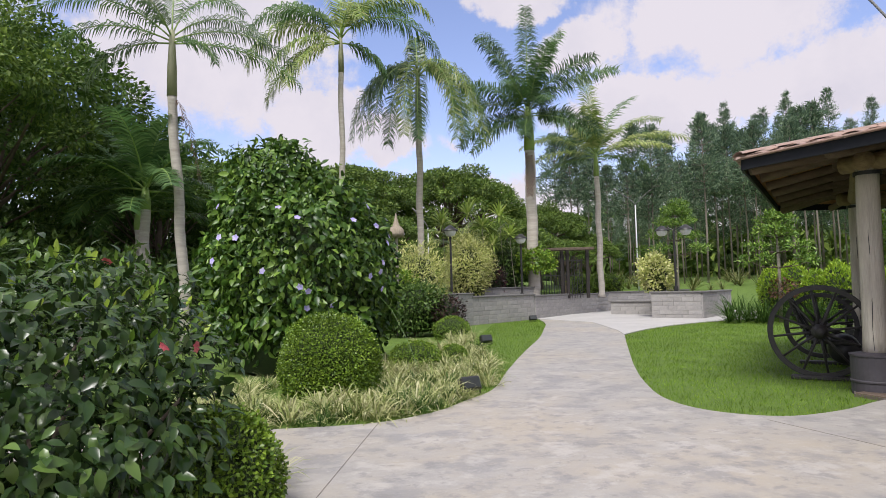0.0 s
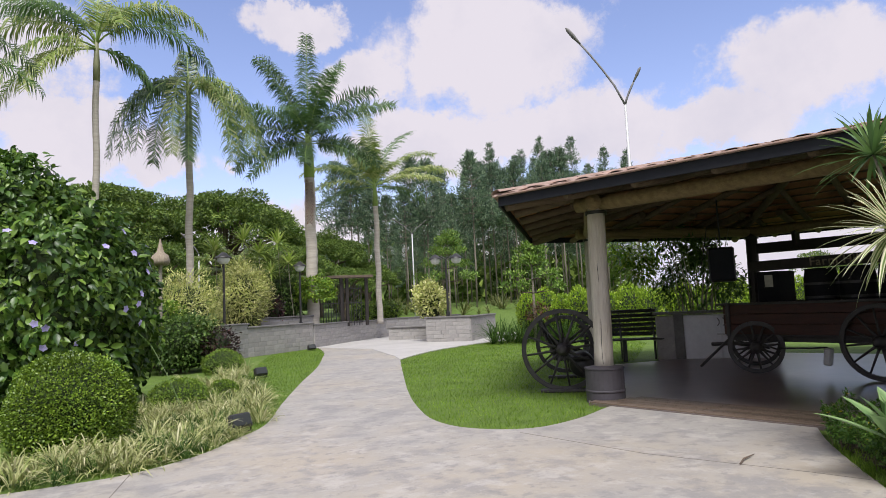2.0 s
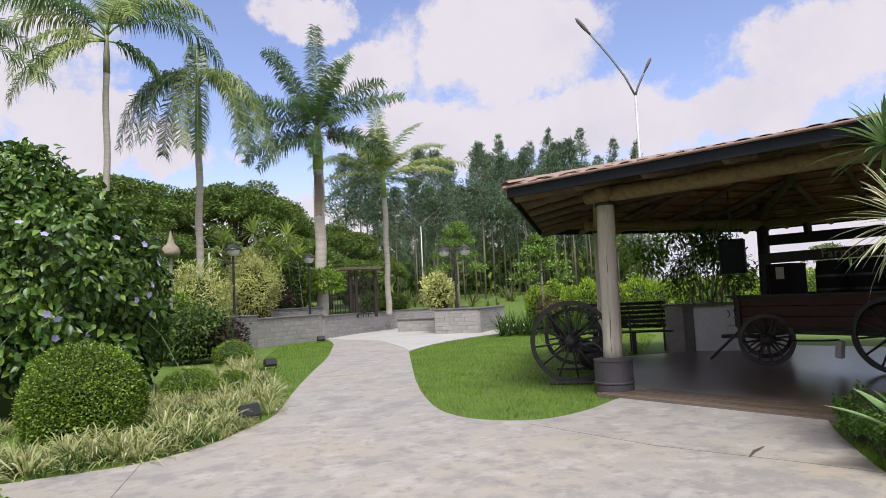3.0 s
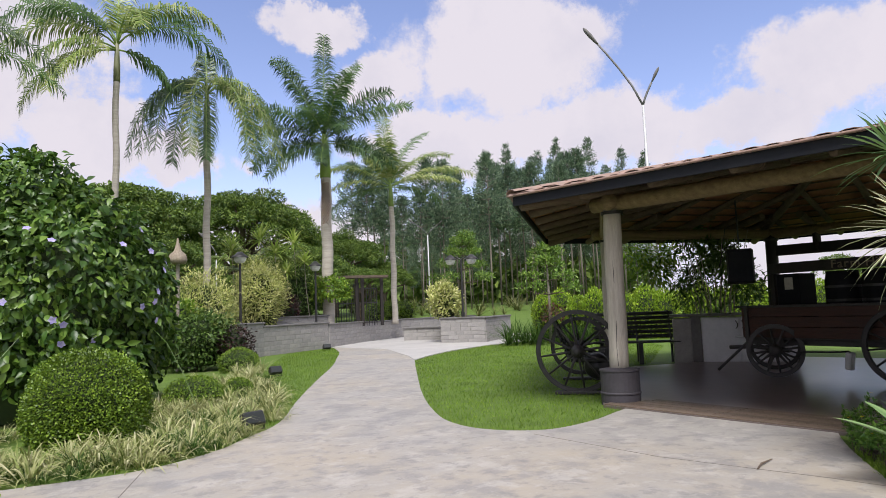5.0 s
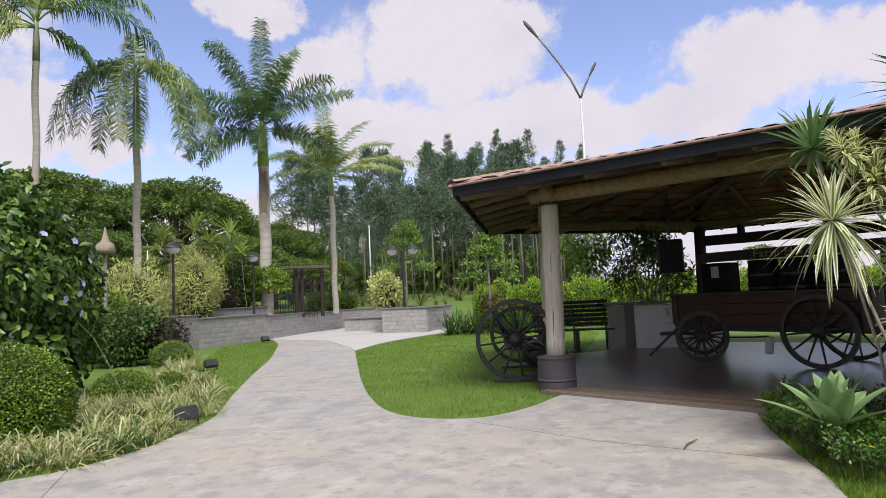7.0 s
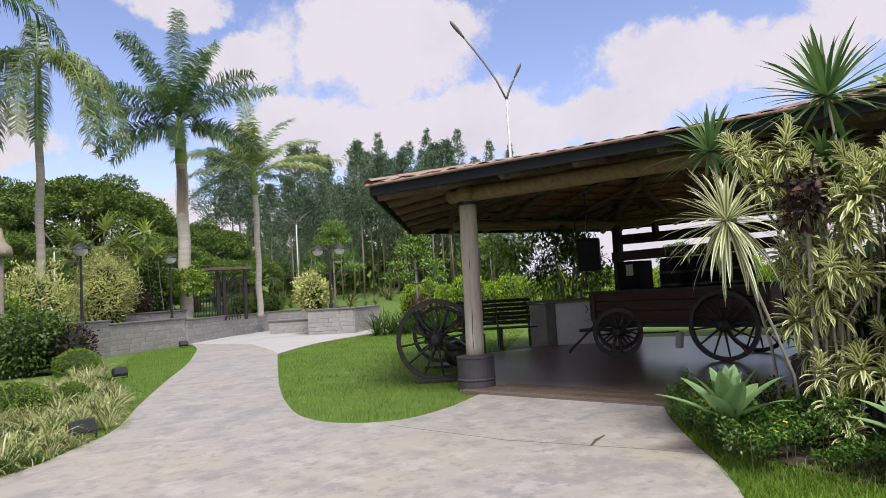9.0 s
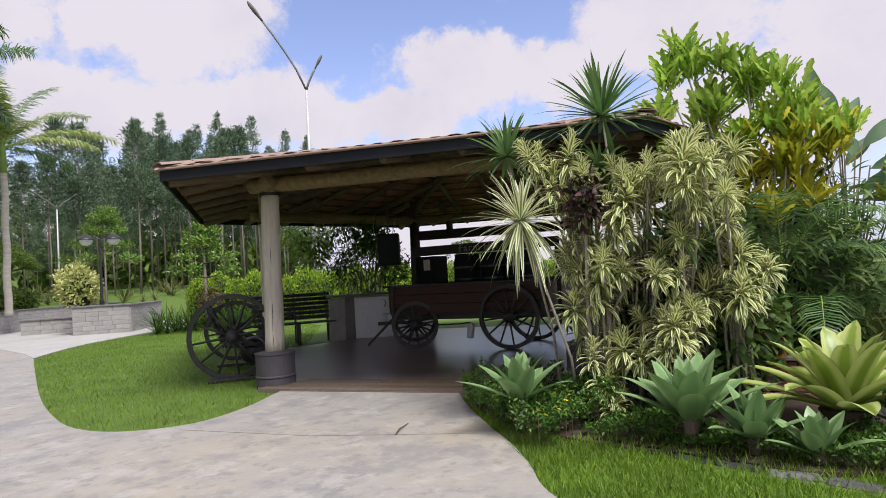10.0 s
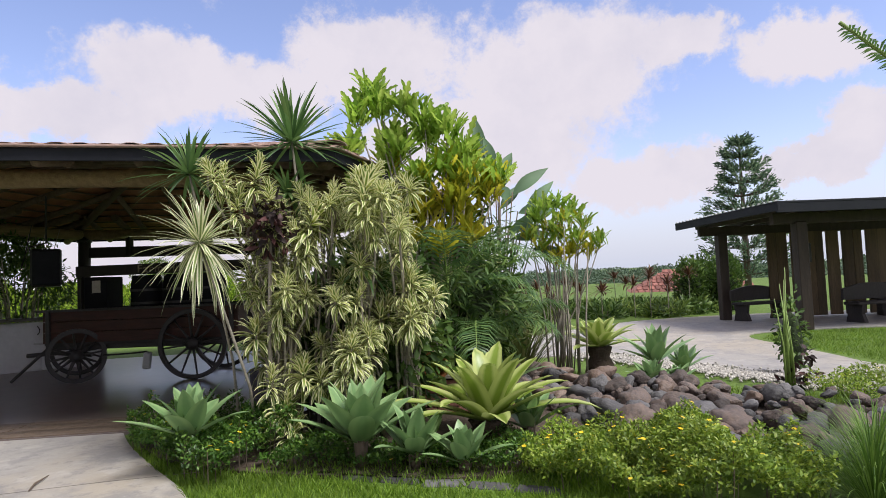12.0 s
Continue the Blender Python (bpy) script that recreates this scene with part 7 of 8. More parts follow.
def dracaena_head(x, y, z, seed):
    k = min(range(4), key=lambda j: math.hypot(x - ROOTS[j][0], y - ROOTS[j][1]))
    p = plants[k]
    bx, by = ROOTS[k]
    qq = random.Random(seed)
    lx, ly, lz = x - bx, y - by, z - 0.03
    tagged(part("head", heads[seed % 4], None, p, m=pose(lx, ly, lz, qq.uniform(-28, 28), qq.uniform(-28, 28), qq.uniform(0, 360)) @ Matrix.Diagonal((*([qq.uniform(0.7, 1.2)] * 3), 1))), kind="stuff")
    jx, jy = qq.uniform(-0.12, 0.12), qq.uniform(-0.12, 0.12)
    stem(p, [(jx, jy, 0), (jx * 1.2 + lx * 0.2, jy + ly * 0.2, lz * 0.35), (lx * 0.6 + qq.uniform(-0.05, 0.05), ly * 0.6, lz * 0.72), (lx, ly, lz - 0.22), (lx, ly, lz)], 0.013, 0.009)


for i, (x, y, z) in enumerate(DR):
    dracaena_head(x, y, z, i)
for i in range(46):
    u = q.random()
    x, y = 5.25 + 0.5 * q.gauss(0, 0.5), 2.1 + q.uniform(-0.8, 0.8)
    z = q.choice((q.uniform(1.55, 2.35), q.uniform(0.75, 1.6), q.uniform(1.0, 2.1)))
    if y > 2.45 and z > 1.7:
        z -= 0.6
    dracaena_head(x + 0.15, y, z, 40 + i)


for i in range(16):
    dracaena_head(5.36 + q.uniform(-0.18, 0.14), 2.15 + q.uniform(-0.62, 0.62), q.uniform(1.95, 2.3), 120 + 4 * i)
for i, (x, y, z) in enumerate(((4.92, 2.93, 2.38), (4.98, 2.82, 2.19), (5.02, 2.73, 1.98), (5.06, 2.67, 2.44), (5.09, 2.61, 2.24), (5.13, 2.53, 2.06), (5.04, 2.69, 1.72))):
    dracaena_head(x, y, z, 320 + 4 * i)
for i in range(14):
    dracaena_head(5.12 + q.uniform(-0.15, 0.15), 2.25 + q.uniform(-0.5, 0.42), q.uniform(0.55, 1.5), 201 + i)


def spiky(x, y, z, base, n, L, w, material, label, seed, rise=(-35, 85), bend=0.35, name="yucca"):
    """A stiff spiky head on a cane."""
    p = thing(name, Matrix.Translation((*base, 0.03)), label, "plant")
    lx, ly = x - base[0], y - base[1]
    stem(p, [(0, 0, 0), (lx * 0.15 + 0.03, ly * 0.2, z * 0.3), (lx * 0.6 - 0.02, ly * 0.6, z * 0.7), (lx, ly, z)], 0.014, 0.01)
    tagged(part("head", straps("head", n, L, w, rise, bend, 5, rg(seed), 0.2, 0.02, 0.55, True, lenvar=0.35, base=(lx, ly, z)), material, p), kind="stuff")
    return p


spiky(5.41, 2.54, 2.66, (5.6, 2.4), 90, 0.70, 0.034, F_YUCCA, "tall dragon tree with a spiky dark green head", 701, (-28, 89), 0.25)
spiky(5.38, 2.58, 2.2, (5.55, 2.5), 60, 0.42, 0.03, F_YUCCA, "dragon tree head with drooping dark green leaves", 702, (-60, 60), 0.3)
spiky(4.97, 3.3, 2.36, (5.2, 3.0), 58, 0.58, 0.032, F_YUCCA, "dragon tree with a spiky green head", 703, (-35, 88), 0.3)
spiky(4.58, 2.94, 1.72, (5.05, 2.75), 120, 0.62, 0.032, F_WHITEYUCCA, "spiky dracaena with white-striped leaves", 704, (-70, 86), 0.34)
spiky(5.42, 1.9, 1.5, (5.5, 2.0), 80, 0.42, 0.034, F_YUCCA, "dark green spiky dracaena among pale ones", 705, (-50, 70), 0.4)
cd = thing("cordyline", Matrix.Translation((5.05, 2.6, 0.03)), "cordyline with dark maroon leaves", "plant")
stem(cd, [(0, 0, 0), (0, 0.02, 0.9), (-0.08, -0.06, 1.75)], 0.022, 0.016)
part("head", clump_leaves("head", [(-0.08, -0.06, 1.74, 0.14), (-0.07, -0.05, 1.86, 0.18), (-0.09, -0.06, 1.99, 0.14)], 3000, 0.11, leaf_shape(0.4, 0.25, 0.3, 2), rg(71), 0.1, 0.9), F_CORDY, cd)


def lobed_leaf():
    """A long leaf with deep blunt lobes."""
    v, f = [(0, 0, 0)], []
    prof = ((0.12, 0.025), (0.24, 0.08), (0.32, 0.04), (0.45, 0.135), (0.54, 0.06), (0.68, 0.15), (0.78, 0.075), (0.9, 0.1), (1.0, 0.03))
    for x, w in prof:
        v += [(x, w, 0.04 - 0.16 * x * x), (x, 0, -0.16 * x * x), (x, -w, 0.04 - 0.16 * x * x)]
    f += [(0, 2, 1), (0, 3, 2)]
    for i in range(len(prof) - 1):
        a, b = 1 + 3 * i, 4 + 3 * i
        f += [(a, a + 1, b + 1), (a, b + 1, b), (a + 1, a + 2, b + 2), (a + 1, b + 2, b + 1)]
    return v, f


LOBED = lobed_leaf()


def lobed_tree(base, tops, leaf, per, label, seed, gold):
    """Thin upright canes with rosettes of lobed leaves, golden lower down."""
    t = thing("lobed_leaf_tree", Matrix.Translation((*base, 0.03)), label, "tree")
    qq, r_ = random.Random(seed), rg(seed)
    lime, yel = [], []
    for x, y, z in tops:
        lx, ly = x - base[0], y - base[1]
        jx, jy = qq.uniform(-0.12, 0.12), qq.uniform(-0.12, 0.12)
        stem(t, [(jx, jy, 0), (jx + lx * 0.2, jy + ly * 0.2, z * 0.4), (lx * 0.7, ly * 0.7, z * 0.75), (lx, ly, z)], 0.05 * leaf, 0.03 * leaf)
        p = np.array([lx, ly, z]) + r_.normal(0, leaf * 0.2, (per, 3)) * [1, 1, 0.9]
        d = unit(per, r_)
        d[:, 2] = np.abs(d[:, 2]) * 1.1 + 0.75
        fr_ = frames(p, d, unit(per, r_) * 0.5 + [0, 0, 0.8] - d * 0.2, leaf * r_.uniform(0.7, 1.2, per), 0.85)
        (yel if z < gold else lime).append(fr_)
        if z < gold + 0.4:
            yel.append(fr_[: per // 3])
            if z >= gold:
                lime[-1] = fr_[per // 3:]
    part("foliage", scatter("foliage", LOBED, np.concatenate(lime)), F_RALPH, t, "bright lime lobed leaves")
    if yel:
        part("golden_foliage", scatter("golden_foliage", LOBED, np.concatenate(yel)), F_GOLD, t, "golden yellow lobed leaves")
    return t


R1 = [(6.67, 2.05, 3.1), (6.81, 1.49, 2.85), (6.88, 1.1, 2.55), (6.58, 2.3, 2.6), (6.74, 1.77, 2.6), (6.84, 1.32, 2.4), (6.71, 1.91, 2.05), (6.8, 1.55, 2.0), (6.87, 1.19, 2.05), (6.7, 1.95, 2.95), (6.75, 1.7, 2.95), (6.6, 2.2, 2.9), (6.85, 1.25, 2.75), (6.9, 1.05, 2.3), (6.8, 1.6, 2.3)]
lobed_tree((6.85, 1.6), [(x, y + 0.15, z + 0.2 * (z - 1.8)) for x, y, z in R1] + [(6.7, 1.85, 1.75), (6.75, 1.5, 1.7), (6.9, 1.2, 1.75), (6.6, 2.1, 2.0), (6.75, 1.65, 2.4), (6.8, 1.35, 2.2), (6.75, 2.38, 2.4), (6.85, 2.08, 2.6), (6.94, 1.78, 2.38), (7.03, 1.41, 2.43), (7.1, 1.05, 2.22), (6.87, 2.01, 2.85), (6.98, 1.64, 2.9), (7.07, 1.22, 2.61), (6.97, 1.68, 2.1), (7.05, 1.31, 2.0), (7.12, 0.92, 2.4)], 0.27, 52, "small tree with bright lime and golden lobed leaves", 801, 2.3)
R2 = [(8.43, 0.34, 2.22), (8.41, 0.6, 2.05), (8.44, 0.03, 1.95), (8.44, -0.17, 1.72), (8.42, 0.55, 1.7), (8.43, 0.2, 1.6), (8.43, 0.38, 1.5), (8.4, 0.1, 1.75), (8.5, 0.45, 1.9), (8.3, 0.25, 2.0)]
lobed_tree((8.45, 0.35), R2 + [(8.4, 0.5, 2.2), (8.5, 0.15, 2.15), (8.45, 0.7, 1.85), (8.5, -0.05, 1.6), (8.4, 0.3, 1.8)], 0.20, 34, "slim tree with pale canes and lime lobed leaves", 802, 1.65)

# giant bird-of-paradise with broad paddles
st = thing("strelitzia", Matrix.Translation((8.55, 1.15, 0.03)), "tall strelitzia with broad grey-green paddle leaves", "plant")
for i, (x, y, z, a, tilt, L) in enumerate(((8.58, 1.25, 2.75, 95, 80, 0.85), (8.6, 1.0, 2.45, 20, 45, 0.8), (8.6, 0.85, 2.15, -60, 25, 0.85), (8.6, 0.95, 1.95, -80, 10, 0.7), (8.5, 1.35, 2.5, 120, 60, 0.8), (8.6, 1.1, 2.6, -50, 70, 0.8), (8.55, 1.0, 2.0, -100, 35, 0.7), (8.6, 0.75, 2.3, -75, 50, 0.75), (8.6, 1.15, 2.9, 70, 75, 0.7), (8.6, 0.7, 1.8, -95, -5, 0.6), (8.86, 1.37, 3.06, 80, 85, 0.9), (8.89, 1.16, 2.74, -40, 62, 0.85), (8.91, 0.96, 2.59, -75, 40, 0.85), (8.92, 0.9, 2.32, -85, 18, 0.75), (8.89, 1.14, 2.39, -60, 50, 0.7), (8.84, 1.46, 2.77, 110, 70, 0.8), (8.9, 1.04, 2.11, -95, 5, 0.6))):
    lx, ly = x - 8.55, y - 1.15
    stem(st, [(0, 0, 0), (lx * 0.3, ly * 0.3, z * 0.5), (lx, ly, z - 0.05)], 0.014, 0.008, M_BARK)
    d = Vector((math.cos(radians(a)) * math.cos(radians(tilt)), math.sin(radians(a)) * math.cos(radians(tilt)), math.sin(radians(tilt))))
    part("leaf", scatter("leaf", leaf_shape(0.27, 0.35, 0.3, 7), frames([(lx, ly, z - 0.08)], [tuple(d)], [(-0.95, -0.15, 0.25)], L * 0.82)), F_BANANA, st)

# feather palms low in the bed
for (x, y, z0, n, L, sd, lab) in ((7.7, 1.2, 1.0, 5, 1.1, 94, "bushy areca palm with feathery green fronds"), (6.75, 1.45, 0.8, 8, 1.3, 93, "bushy areca palm with feathery green fronds"), (7.0, 1.2, 0.35, 7, 1.2, 91, "bushy areca palm with feathery green fronds"), (7.5, 0.95, 0.15, 4, 1.1, 92, "bushy areca palm with feathery green fronds")):
    p = thing("areca_palm", Matrix.Translation((x, y, 0.03)), lab, "palm", "palms in the bed")
    stem(p, [(0, 0, 0), (0, 0, z0 + 0.4)], 0.05, 0.03, M_SHAFT)
    rq = rg(sd)
    for i in range(n):
        pt, V, F = frond((0, 0, z0 + 0.3), i * 2.4, radians(rq.uniform(40, 82)), L * rq.uniform(0.8, 1.15), 1.9, 40, 0.011, 0.36, rq, 0.7)
        f = part("frond", bulk("frond", np.array(V), np.array(F)), F_PALM if i % 3 else F_PALMLIGHT, p)
        part("rachis", Geo().tube(pt, [0.011 * (1 - 0.8 * k / (len(pt) - 1)) for k in range(len(pt))], 5), M_SHAFT, f, "", True)


def agave(x, y, z, n, L, w, seed, label, stemh=0.0):
    stemh *= 0.6
    a = thing("agave", Matrix.Translation((x, y, 0.03)), label, "agave", "agaves in the bed")
    if stemh:
        part("stem", Geo().tube([(0.02, 0, 0), (0, 0, stemh * 0.5), (0, 0, stemh + 0.05)], [0.04, 0.05, 0.06], 8), M_BARK, a, "", True)
    for me in straps("leaf", n, L * 1.2, w * 1.12, (26, 88), 0.24, 8, rg(seed), 0.22, 0.04, 0.85, True, lenvar=0.15, base=(0, 0, stemh), split=True):
        part("leaf", me, F_AGAVE, a)


agave(4.42, 2.95, 0, 17, 0.44, 0.14, 901, "blue-green foxtail agave beside the concrete", 0.42)
agave(4.62, 1.66, 0, 22, 0.52, 0.17, 902, "large blue-green foxtail agave in the bed", 0.30)
agave(4.62, 1.25, 0, 17, 0.38, 0.13, 903, "green foxtail agave in the bed", 0.18)
agave(4.60, 0.88, 0, 15, 0.32, 0.11, 904, "small green foxtail agave in the bed", 0.1)
agave(5.5, 0.52, 0, 15, 0.36, 0.12, 905, "dark green agave beside the bromeliad", 0.15)
agave(7.9, -0.72, 0, 18, 0.46, 0.13, 906, "green foxtail agave on the rock bank", 0.5)
agave(8.2, -1.07, 0, 15, 0.36, 0.11, 907, "green foxtail agave on the rock bank", 0.3)
agave(7.5, -0.64, 0, 14, 0.28, 0.1, 908, "small foxtail agave on the rock bank", 0.25)
agave(7.0, 1.0, 0, 16, 0.5, 0.13, 909, "dark green agave in the shade of the palms", 0.25)
agave(7.6, -0.92, 0, 12, 0.24, 0.09, 910, "small foxtail agave on the rock bank", 0.2)


def bromeliad(x, y, z, n, L, w, seed, label, trunk=0.0):
    b = thing("bromeliad", Matrix.Translation((x, y, z)), label, "bromeliad", "bromeliads")
    if trunk:
        part("base", Geo().lathe([(0, 0), (0.2, 0), (0.18, trunk * 0.3), (0.13, trunk * 0.6), (0.17, trunk), (0, trunk + 0.03)], 14), M_SOIL, b, "dark fibrous base", True)
    for me in straps("leaf", n, L, w, (14, 76), 0.42, 9, rg(seed), 0.3, 0.09, 0.5, True, lenvar=0.15, base=(0, 0, trunk), split=True):
        part("leaf", me, F_BROM, b)


bromeliad(5.4, 0.84, 0.06, 30, 0.86, 0.185, 921, "giant bromeliad with arching yellow-green leaves", 0.15)
bromeliad(8.75, -0.1, 0.1, 24, 0.6, 0.17, 922, "giant bromeliad on a dark fibrous base among stones", 0.32)

# olive reeds and thin canes
def reed(x, y, n, L, w, material, label, seed, rise=(45, 88), bend=0.55, name="reed_clump"):
    o = new(name, straps(name, n, L, w, rise, bend, 5, rg(seed), 0.15, 0.12, 0.5, lenvar=0.5))
    o.data.materials.append(material)
    o.matrix_basis = pose(x, y, 0.03)
    return tagged(o, label, "grass", "reeds")


reed(8.6, 0.95, 170, 1.25, 0.022, F_OLIVE, "clump of olive and straw-coloured reeds", 931)
reed(9.2, 1.2, 130, 1.2, 0.022, F_OLIVE, "clump of olive and straw-coloured reeds", 932)
reed(4.3, -1.55, 420, 0.72, 0.006, F_TUFT, "dense tuft of fine green fountain grass", 933, (30, 88), 0.8, "fountain_grass")
reed(4.75, -1.75, 300, 0.62, 0.006, F_TUFT, "dense tuft of fine green fountain grass", 934, (30, 88), 0.8, "fountain_grass")
bc = thing("bamboo_canes", Matrix.Translation((8.5, 0.3, 0.03)), "group of pale thin upright canes", "bamboo")
for i in range(8):
    x, y = 0.18 * math.cos(i * 2.4) * math.sqrt(i / 13) * 2, 0.18 * math.sin(i * 2.4) * math.sqrt(i / 13) * 2
    part("cane", Geo().tube([(x, y, 0), (x * 1.05, y * 1.1, 0.8), (x * 1.3, y * 1.5 + 0.02, 1.7)], [0.014, 0.012, 0.007], 6), M_CANE, bc, "", True)
gs = thing("green_canes", Matrix.Translation((7.6, -2.05, 0.03)), "tuft of tall green canes with a maroon base", "plant")
for i in range(9):
    q2 = random.Random(940 + i)
    x, y, h = q2.uniform(-0.07, 0.07), q2.uniform(-0.07, 0.07), q2.uniform(0.6, 1.35)
    part("cane", Geo().tube([(x, y, 0), (x + 0.01, y, h * 0.5), (x + q2.uniform(-0.06, 0.06), y + q2.uniform(-0.08, 0.08), h)], [0.012, 0.011, 0.004], 6), M_SHAFT, gs, "", True)
part("base_leaves", clump_leaves("base_leaves", [(0, 0, 0.1, 0.12), (0.02, -0.16, 0.22, 0.1), (0.02, -0.17, 0.4, 0.07)], 3000, 0.1, leaf_shape(0.4, 0.2, 0.3, 2), rg(72), 0.0), F_CORDY, gs, "maroon leaves")
leafy_bush(8.9, -2.45, 0.02, (0.18, 0.18, 0.45), 260, 0.08, F_DARKFOREST, "narrow dark green shrub beside the path", 73, lump=0.2)

# ---- yellow-flowered groundcover ----
def groundcover(outline, n, hgt, seed, label, flowers_n, leaf=F_COVER):
    poly = np.array(outline)
    r_ = rg(seed)
    n = int(n * 1.9)
    p = r_.uniform(poly.min(0), poly.max(0), (n * 2, 2))
    p = p[in_poly(outline)(p[:, 0], p[:, 1])][:n]
    cx, cy = poly.mean(0)
    g = thing("groundcover", Matrix.Translation((cx, cy, 0.0)), label, "groundcover")
    hump = np.array([0.5 + 0.8 * noise.noise((x * 2.3, y * 2.3, seed)) + 0.6 * noise.noise((x * 6.5, y * 6.5, seed + 4)) for x, y in p])
    z = 0.05 + hgt * np.clip(hump + 0.3, 0.1, 1.6) * (1 - 0.6 * r_.random(len(p)) ** 2)
    pos = np.c_[p - [cx, cy], z]
    d = unit(len(p), r_)
    part("foliage", scatter("foliage", LEAF, frames(pos, d + [0, 0, 0.3], unit(len(p), r_) * 0.6 + [0, 0, 1], 0.031 * r_.uniform(0.6, 1.4, len(p)))), leaf, g, "small fresh green leaves")
    for i in range(flowers_n):
        k = r_.integers(0, len(p))
        flowers("flower", [tuple(pos[k] + [0, 0, 0.015 + (hgt * 0.15) * r_.random()])], 6, 0.019, P_YELLOW, g, "small yellow flower", r_)
    stx = Geo()
    for i in range(60):
        k = r_.integers(0, len(p))
        stx.tube([(pos[k][0] * 0.97, pos[k][1] * 0.97, 0), tuple(pos[k])], 0.003, 4, False)
    tagged(part("stem", stx, M_BARK, g), kind="stuff")


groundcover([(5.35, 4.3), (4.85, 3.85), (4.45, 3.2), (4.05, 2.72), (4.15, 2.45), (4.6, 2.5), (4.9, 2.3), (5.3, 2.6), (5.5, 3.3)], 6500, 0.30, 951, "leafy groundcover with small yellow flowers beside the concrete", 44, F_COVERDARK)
groundcover([(4.6, 0.5), (4.2, 0.3), (3.95, -0.5), (4.0, -1.3), (4.75, -1.3), (5.15, -0.8), (5.35, -0.2), (5.1, 0.3)], 13000, 0.25, 952, "leafy groundcover with small yellow flowers before the boulders", 110)
groundcover([(7.5, -2.15), (6.6, -2.3), (5.9, -2.8), (5.7, -3.8), (7.0, -4.0), (7.7, -2.9)], 7000, 0.26, 953, "leafy groundcover with small yellow flowers on the rock bank", 26)

# ---- beyond the bed, to the right ----
for i in range(11):
    x, y = 17 + 0.9 * math.sin(i * 2.1), 3.4 - 0.62 * i
    leafy_bush(x + 4.5, y - 0.6, -0.15, (0.8, 0.7, 0.3), 900, 0.22, F_DARKFOREST if i % 2 else F_FOREST, "green shrub in the far hedge", 960 + i, name="hedge_shrub", shape=LEAF_LONG, hang=-0.6, group="far hedge", core=i % 2 == 0)
for i in range(20):
    qq = random.Random(980 + i)
    x, y = 20.5 + qq.uniform(-1, 1.5), 2.9 - 0.3 * i + qq.uniform(-0.3, 0.3)
    spiky(x, y, qq.uniform(0.6, 1.3), (x, y), 26, 0.5, 0.05, F_BRONZE, "bronze-red cordyline above the far hedge", 985 + i, (-10, 85), 0.5, name="cordyline")
for i, (x, y) in enumerate(((22.2, -3.2), (22.6, -3.75), (22.5, -4.4))):
    leafy_bush(x, y, -0.1, (0.5, 0.5, 0.95), 2200, 0.12, F_DARKFOREST, "narrow dark conical hedge tree", 1000 + i, name="conical_shrub", hang=-0.6, lump=0.05)
# monkey-puzzle-like conifer behind the shelter
ar = thing("araucaria_tree", Matrix.Translation((29.5, -6.6, -0.5)), "open dark araucaria with whorled spiny branches", "tree")
part("trunk", Geo().tube([(0, 0, 0), (0.05, 0, 3.5), (0, 0, 7.5)], [0.16, 0.11, 0.03], 8), M_BARK, ar, "", True)
fr_, qq, r_ = [], random.Random(77), rg(77)
for j in range(11):
    z = 1.6 + 5.7 * j / 10
    R = 1.75 * (1 - (z / 7.9) ** 2.2) + 0.22
    for i in range(8):
        a = math.tau * i / 8 + j * 0.5
        L = R * qq.uniform(0.65, 1.1)
        e = Vector((math.cos(a) * L, math.sin(a) * L, z + 0.35 * L))
        part("branch", Geo().tube([(0, 0, z), (e.x * 0.6, e.y * 0.6, z + 0.05 * L), e], [0.035, 0.025, 0.012], 5), M_BARK, ar, "", True)
        m = int(70 + 40 * L)
        t_ = r_.uniform(0.35, 1.05, (m, 1))
        p_ = np.array([0, 0, z]) + np.array([e.x, e.y, 0]) * t_ + [0, 0, 1] * (0.35 * L * t_ ** 2) + r_.normal(0, 0.09, (m, 3))
        fr_.append(frames(p_, unit(m, r_) * 0.7 + [math.cos(a), math.sin(a), 0.5], unit(m, r_), r_.uniform(0.12, 0.26, m), 0.6))
part("crown", scatter("crown", SPRIG, np.concatenate(fr_)), F_PINE, ar)
# young palm at the lawn's edge with one long frond
op = thing("palm_tree", Matrix.Translation((5.56, -3.85, 0)), "palm with a long frond reaching over the lawn", "palm")
part("trunk", Geo().tube([(0, 0, 0), (0.01, 0, 0.35), (0, 0, 0.7)], [0.15, 0.12, 0.1], 10), M_PALMBARK, op, "", True)
for i, (az, el, L) in enumerate(((105, 54, 3.2), (200, 60, 2.2), (300, 65, 2.2), (20, 72, 1.5), (250, 70, 2.2))):
    pt, V, F = frond((0, 0, 0.65), radians(az), radians(el + (3 if i == 0 else 0)), L, 0.38 if i == 0 else 0.9, 130, 0.011, 0.19 if i == 0 else 0.26, rg(90 + i), 0.5)
    f = part("frond", bulk("frond", np.array(V), np.array(F)), F_PALM, op)
    part("rachis", Geo().tube(pt, 0.014, 5), M_SHAFT, f, "", True)

# far wooded hills, with distance haze put into the greyed leaf colour
fr_ = []
r_ = rg(5)
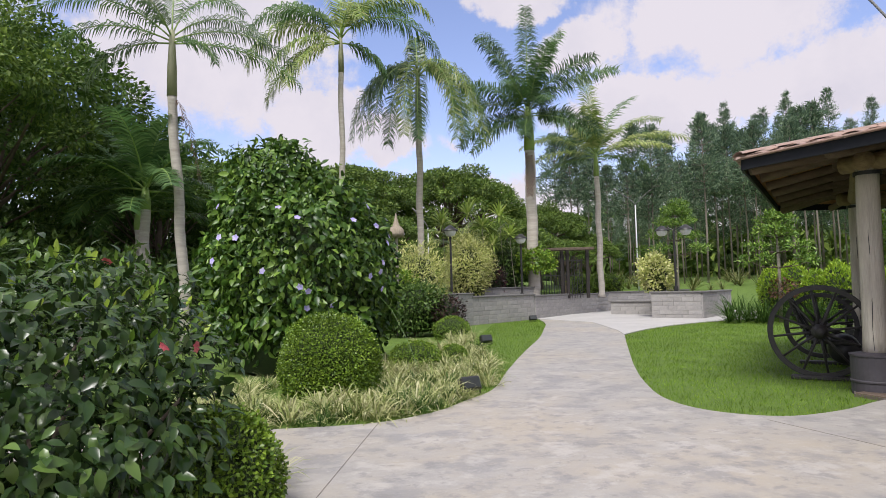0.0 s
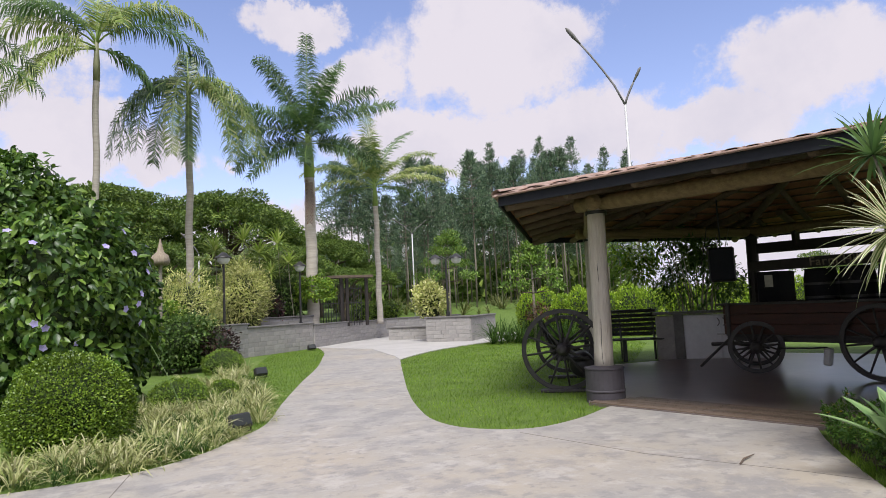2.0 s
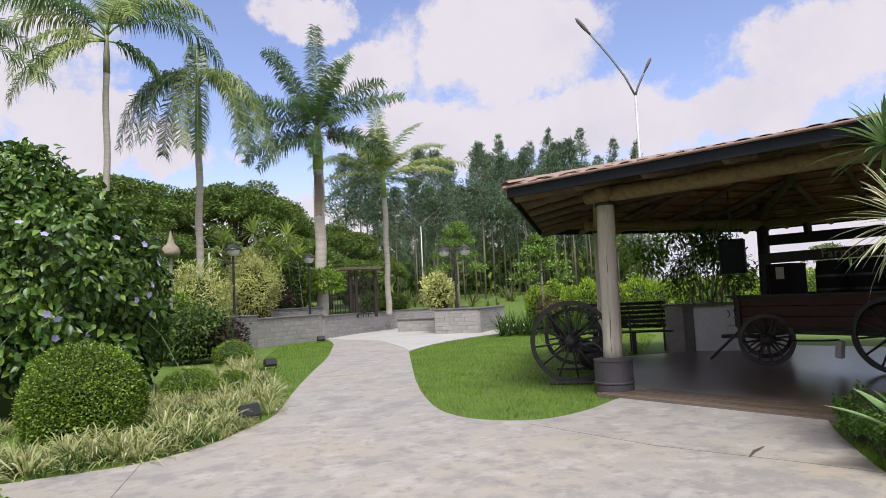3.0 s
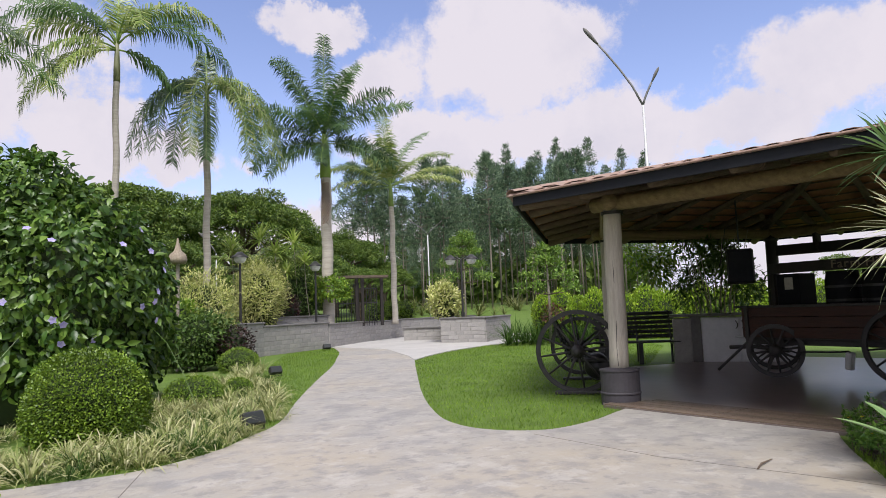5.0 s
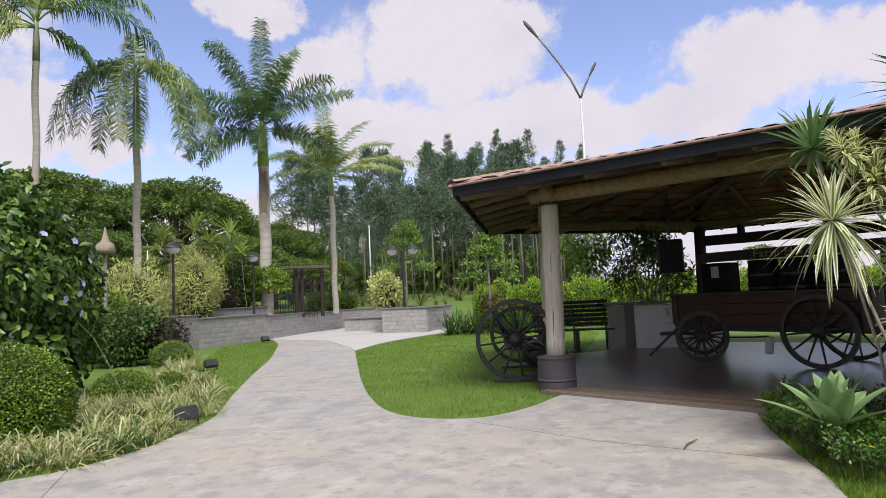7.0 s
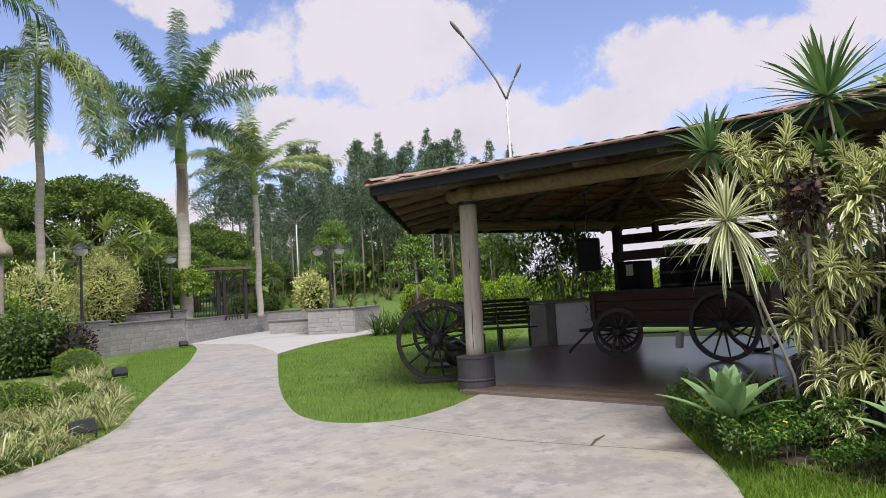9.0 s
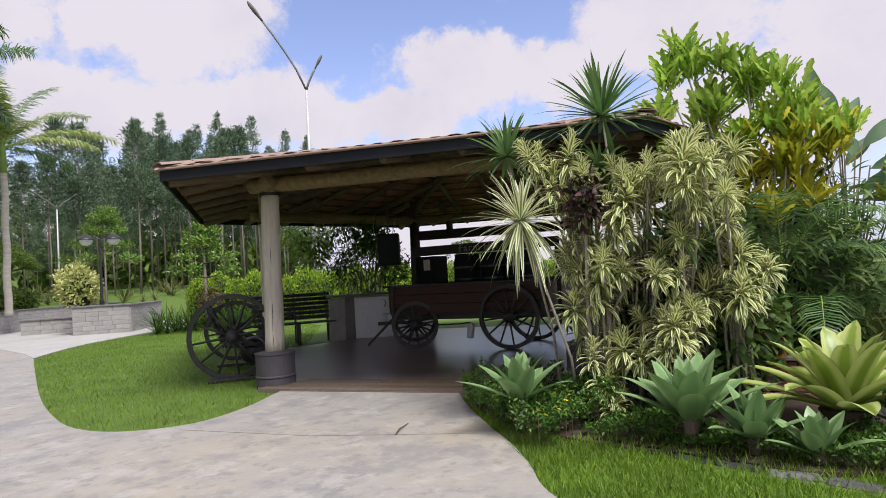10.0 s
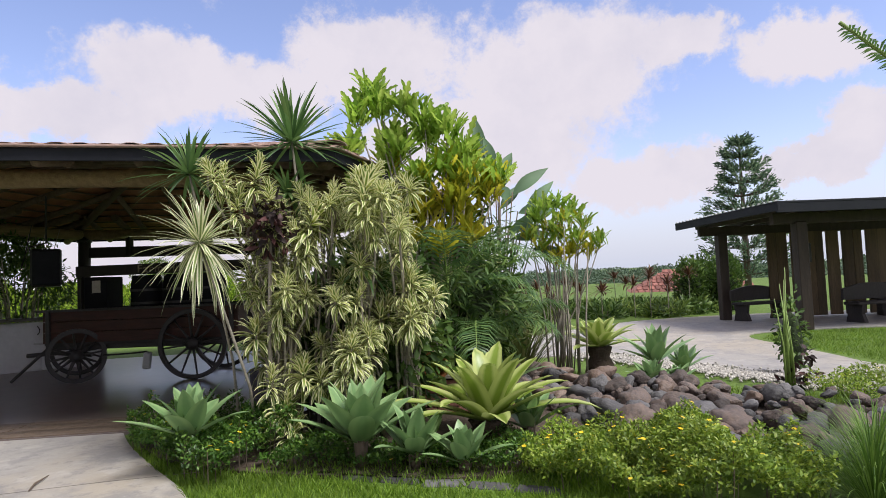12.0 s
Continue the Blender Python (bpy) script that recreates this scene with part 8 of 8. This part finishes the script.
for i in range(560):
    b = radians(r_.uniform(58, 112))
    d = r_.uniform(75, 480)
    s = r_.uniform(2.5, 5.0) * (d / 300)
    x, y = d * math.sin(b), d * math.cos(b)
    z0 = -5 * min(1, max(0, d - 100) / 300) + 0.006 * max(0, d - 100)
    m = 170
    dd = unit(m, r_)
    fr_.append(frames(np.array([x, y, z0 + s * 0.4]) + dd * [s, s, s * 0.8], dd + unit(m, r_) * 0.6, dd, s * r_.uniform(0.16, 0.34, m)))
tagged(part("far_trees", scatter("far_trees", SPRIG, np.concatenate(fr_)), foliage("hazy_far_leaves", (0.07, 0.11, 0.07), (0.10, 0.15, 0.10), (0.14, 0.19, 0.13), 0.8, 0.1)), "far hazy wooded hills", "trees", kind="stuff")

# dark undergrowth that closes the wood behind the pine trunks
fr_, r_ = [], rg(6)
for i in range(560):
    b = radians(r_.uniform(-45, 36))
    d = r_.uniform(92, 125)
    s = r_.uniform(2.2, 4.2)
    dd = unit(70, r_)
    fr_.append(frames(np.array([d * math.sin(b), d * math.cos(b), field_z(d * math.sin(b), d * math.cos(b)) + s * r_.uniform(0.2, 1.5)]) + dd * [s * 1.3, s * 1.3, s], dd + unit(70, r_) * 0.7, dd + unit(70, r_) * 0.5, s * r_.uniform(0.35, 0.7, 70)))
tagged(part("far_undergrowth", scatter("far_undergrowth", SPRIG, np.concatenate(fr_)), F_FOREST), "dark undergrowth behind the pine trunks", "trees", kind="stuff")

# thicket with shade in its leaf tones, closes the wood behind the tall palms
fr_, r_ = [], rg(16)
for i in range(240):
    b = radians(r_.uniform(-64, -9))
    d = r_.uniform(24, 36) + max(0.0, math.degrees(b) + 22) * 0.5
    s = r_.uniform(1.1, 2.0)
    x, y = d * math.sin(b), d * math.cos(b)
    dd = unit(260, r_)
    fr_.append(frames(np.array([x, y, s * r_.uniform(0.3, 3.0)]) + dd * [s * 1.2, s * 1.2, s] * r_.uniform(0.7, 1.05, (260, 1)), dd + unit(260, r_) * 0.8, dd + unit(260, r_) * 0.6, r_.uniform(0.2, 0.42, 260)))
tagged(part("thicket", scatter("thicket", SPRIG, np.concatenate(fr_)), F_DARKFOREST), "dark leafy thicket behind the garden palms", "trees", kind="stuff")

# filler shrubs added; their dark leaves stand for shade inside the bed
leafy_bush(7.4, 1.6, 0.0, (0.8, 0.85, 1.05), 3400, 0.16, F_DARKFOREST, "added dark leafy filler behind the lime-leaved tree", 1010, shape=LEAF_LONG, hang=0.2)
leafy_bush(5.85, 1.95, 0.0, (0.45, 0.6, 0.85), 2400, 0.12, F_DARKFOREST, "added dark leafy filler for the shade among the dracaena canes", 1012, hang=0.2, core=False)
leafy_bush(6.4, 2.6, 0.0, (0.7, 0.6, 0.75), 2200, 0.13, F_DARKFOREST, "added dark leafy backing behind the dracaenas", 1011, hang=0.2)

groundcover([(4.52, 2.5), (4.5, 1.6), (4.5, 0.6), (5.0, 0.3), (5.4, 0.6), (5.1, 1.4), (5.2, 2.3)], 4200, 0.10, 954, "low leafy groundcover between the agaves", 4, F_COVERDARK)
lawn_blades("bed_grass", in_poly([(4.35, 2.5), (4.3, 1.6), (4.33, 0.5), (4.2, -0.2), (4.5, -0.2), (4.85, 0.7), (4.75, 1.6), (4.7, 2.4)]), (4, -0.4, 5.1, 2.7), 9000, 0.07, 9, "grass creeping over the bed's edge")
# low trees far behind the pavilion
far_low = broad_tree("far_tree", 105, 6.5, 3.2, 300, 0.3, F_FOREST, "far green tree behind the pavilion", clumps=18, trunk=0.18)
put(far_low, [(58, 62, 0.7), (70, 55, 0.8), (66, 48, 0.65), (80, 52, 0.8), (86, 44, 0.75), (72, 40, 0.6), (90, 36, 0.8), (84, 30, 0.7), (60, 46, 0.6)], 6)
# spiky rosettes on canes behind the stone wall
F_PALEYUCCA = foliage("pale_green_straps", (0.2, 0.31, 0.05), (0.36, 0.47, 0.1), (0.55, 0.62, 0.2), 0.45, 0.4)
for i, (x, y, z, n, L) in enumerate(((1.45, 25.2, 4.2, 46, 1.0), (2.0, 25.0, 3.7, 40, 0.85), (2.75, 25.3, 4.1, 46, 0.95), (3.1, 24.9, 3.3, 40, 0.8), (0.4, 25.0, 3.8, 44, 1.0), (2.4, 24.7, 2.9, 36, 0.7))):
    spiky(x, y, z, (x + 0.2, y + 0.2), n, L, 0.075, F_PALEYUCCA, "pale green spiky dracaena behind the stone wall", 1100 + i, (-20, 82), 0.55, name="tall_dracaena")
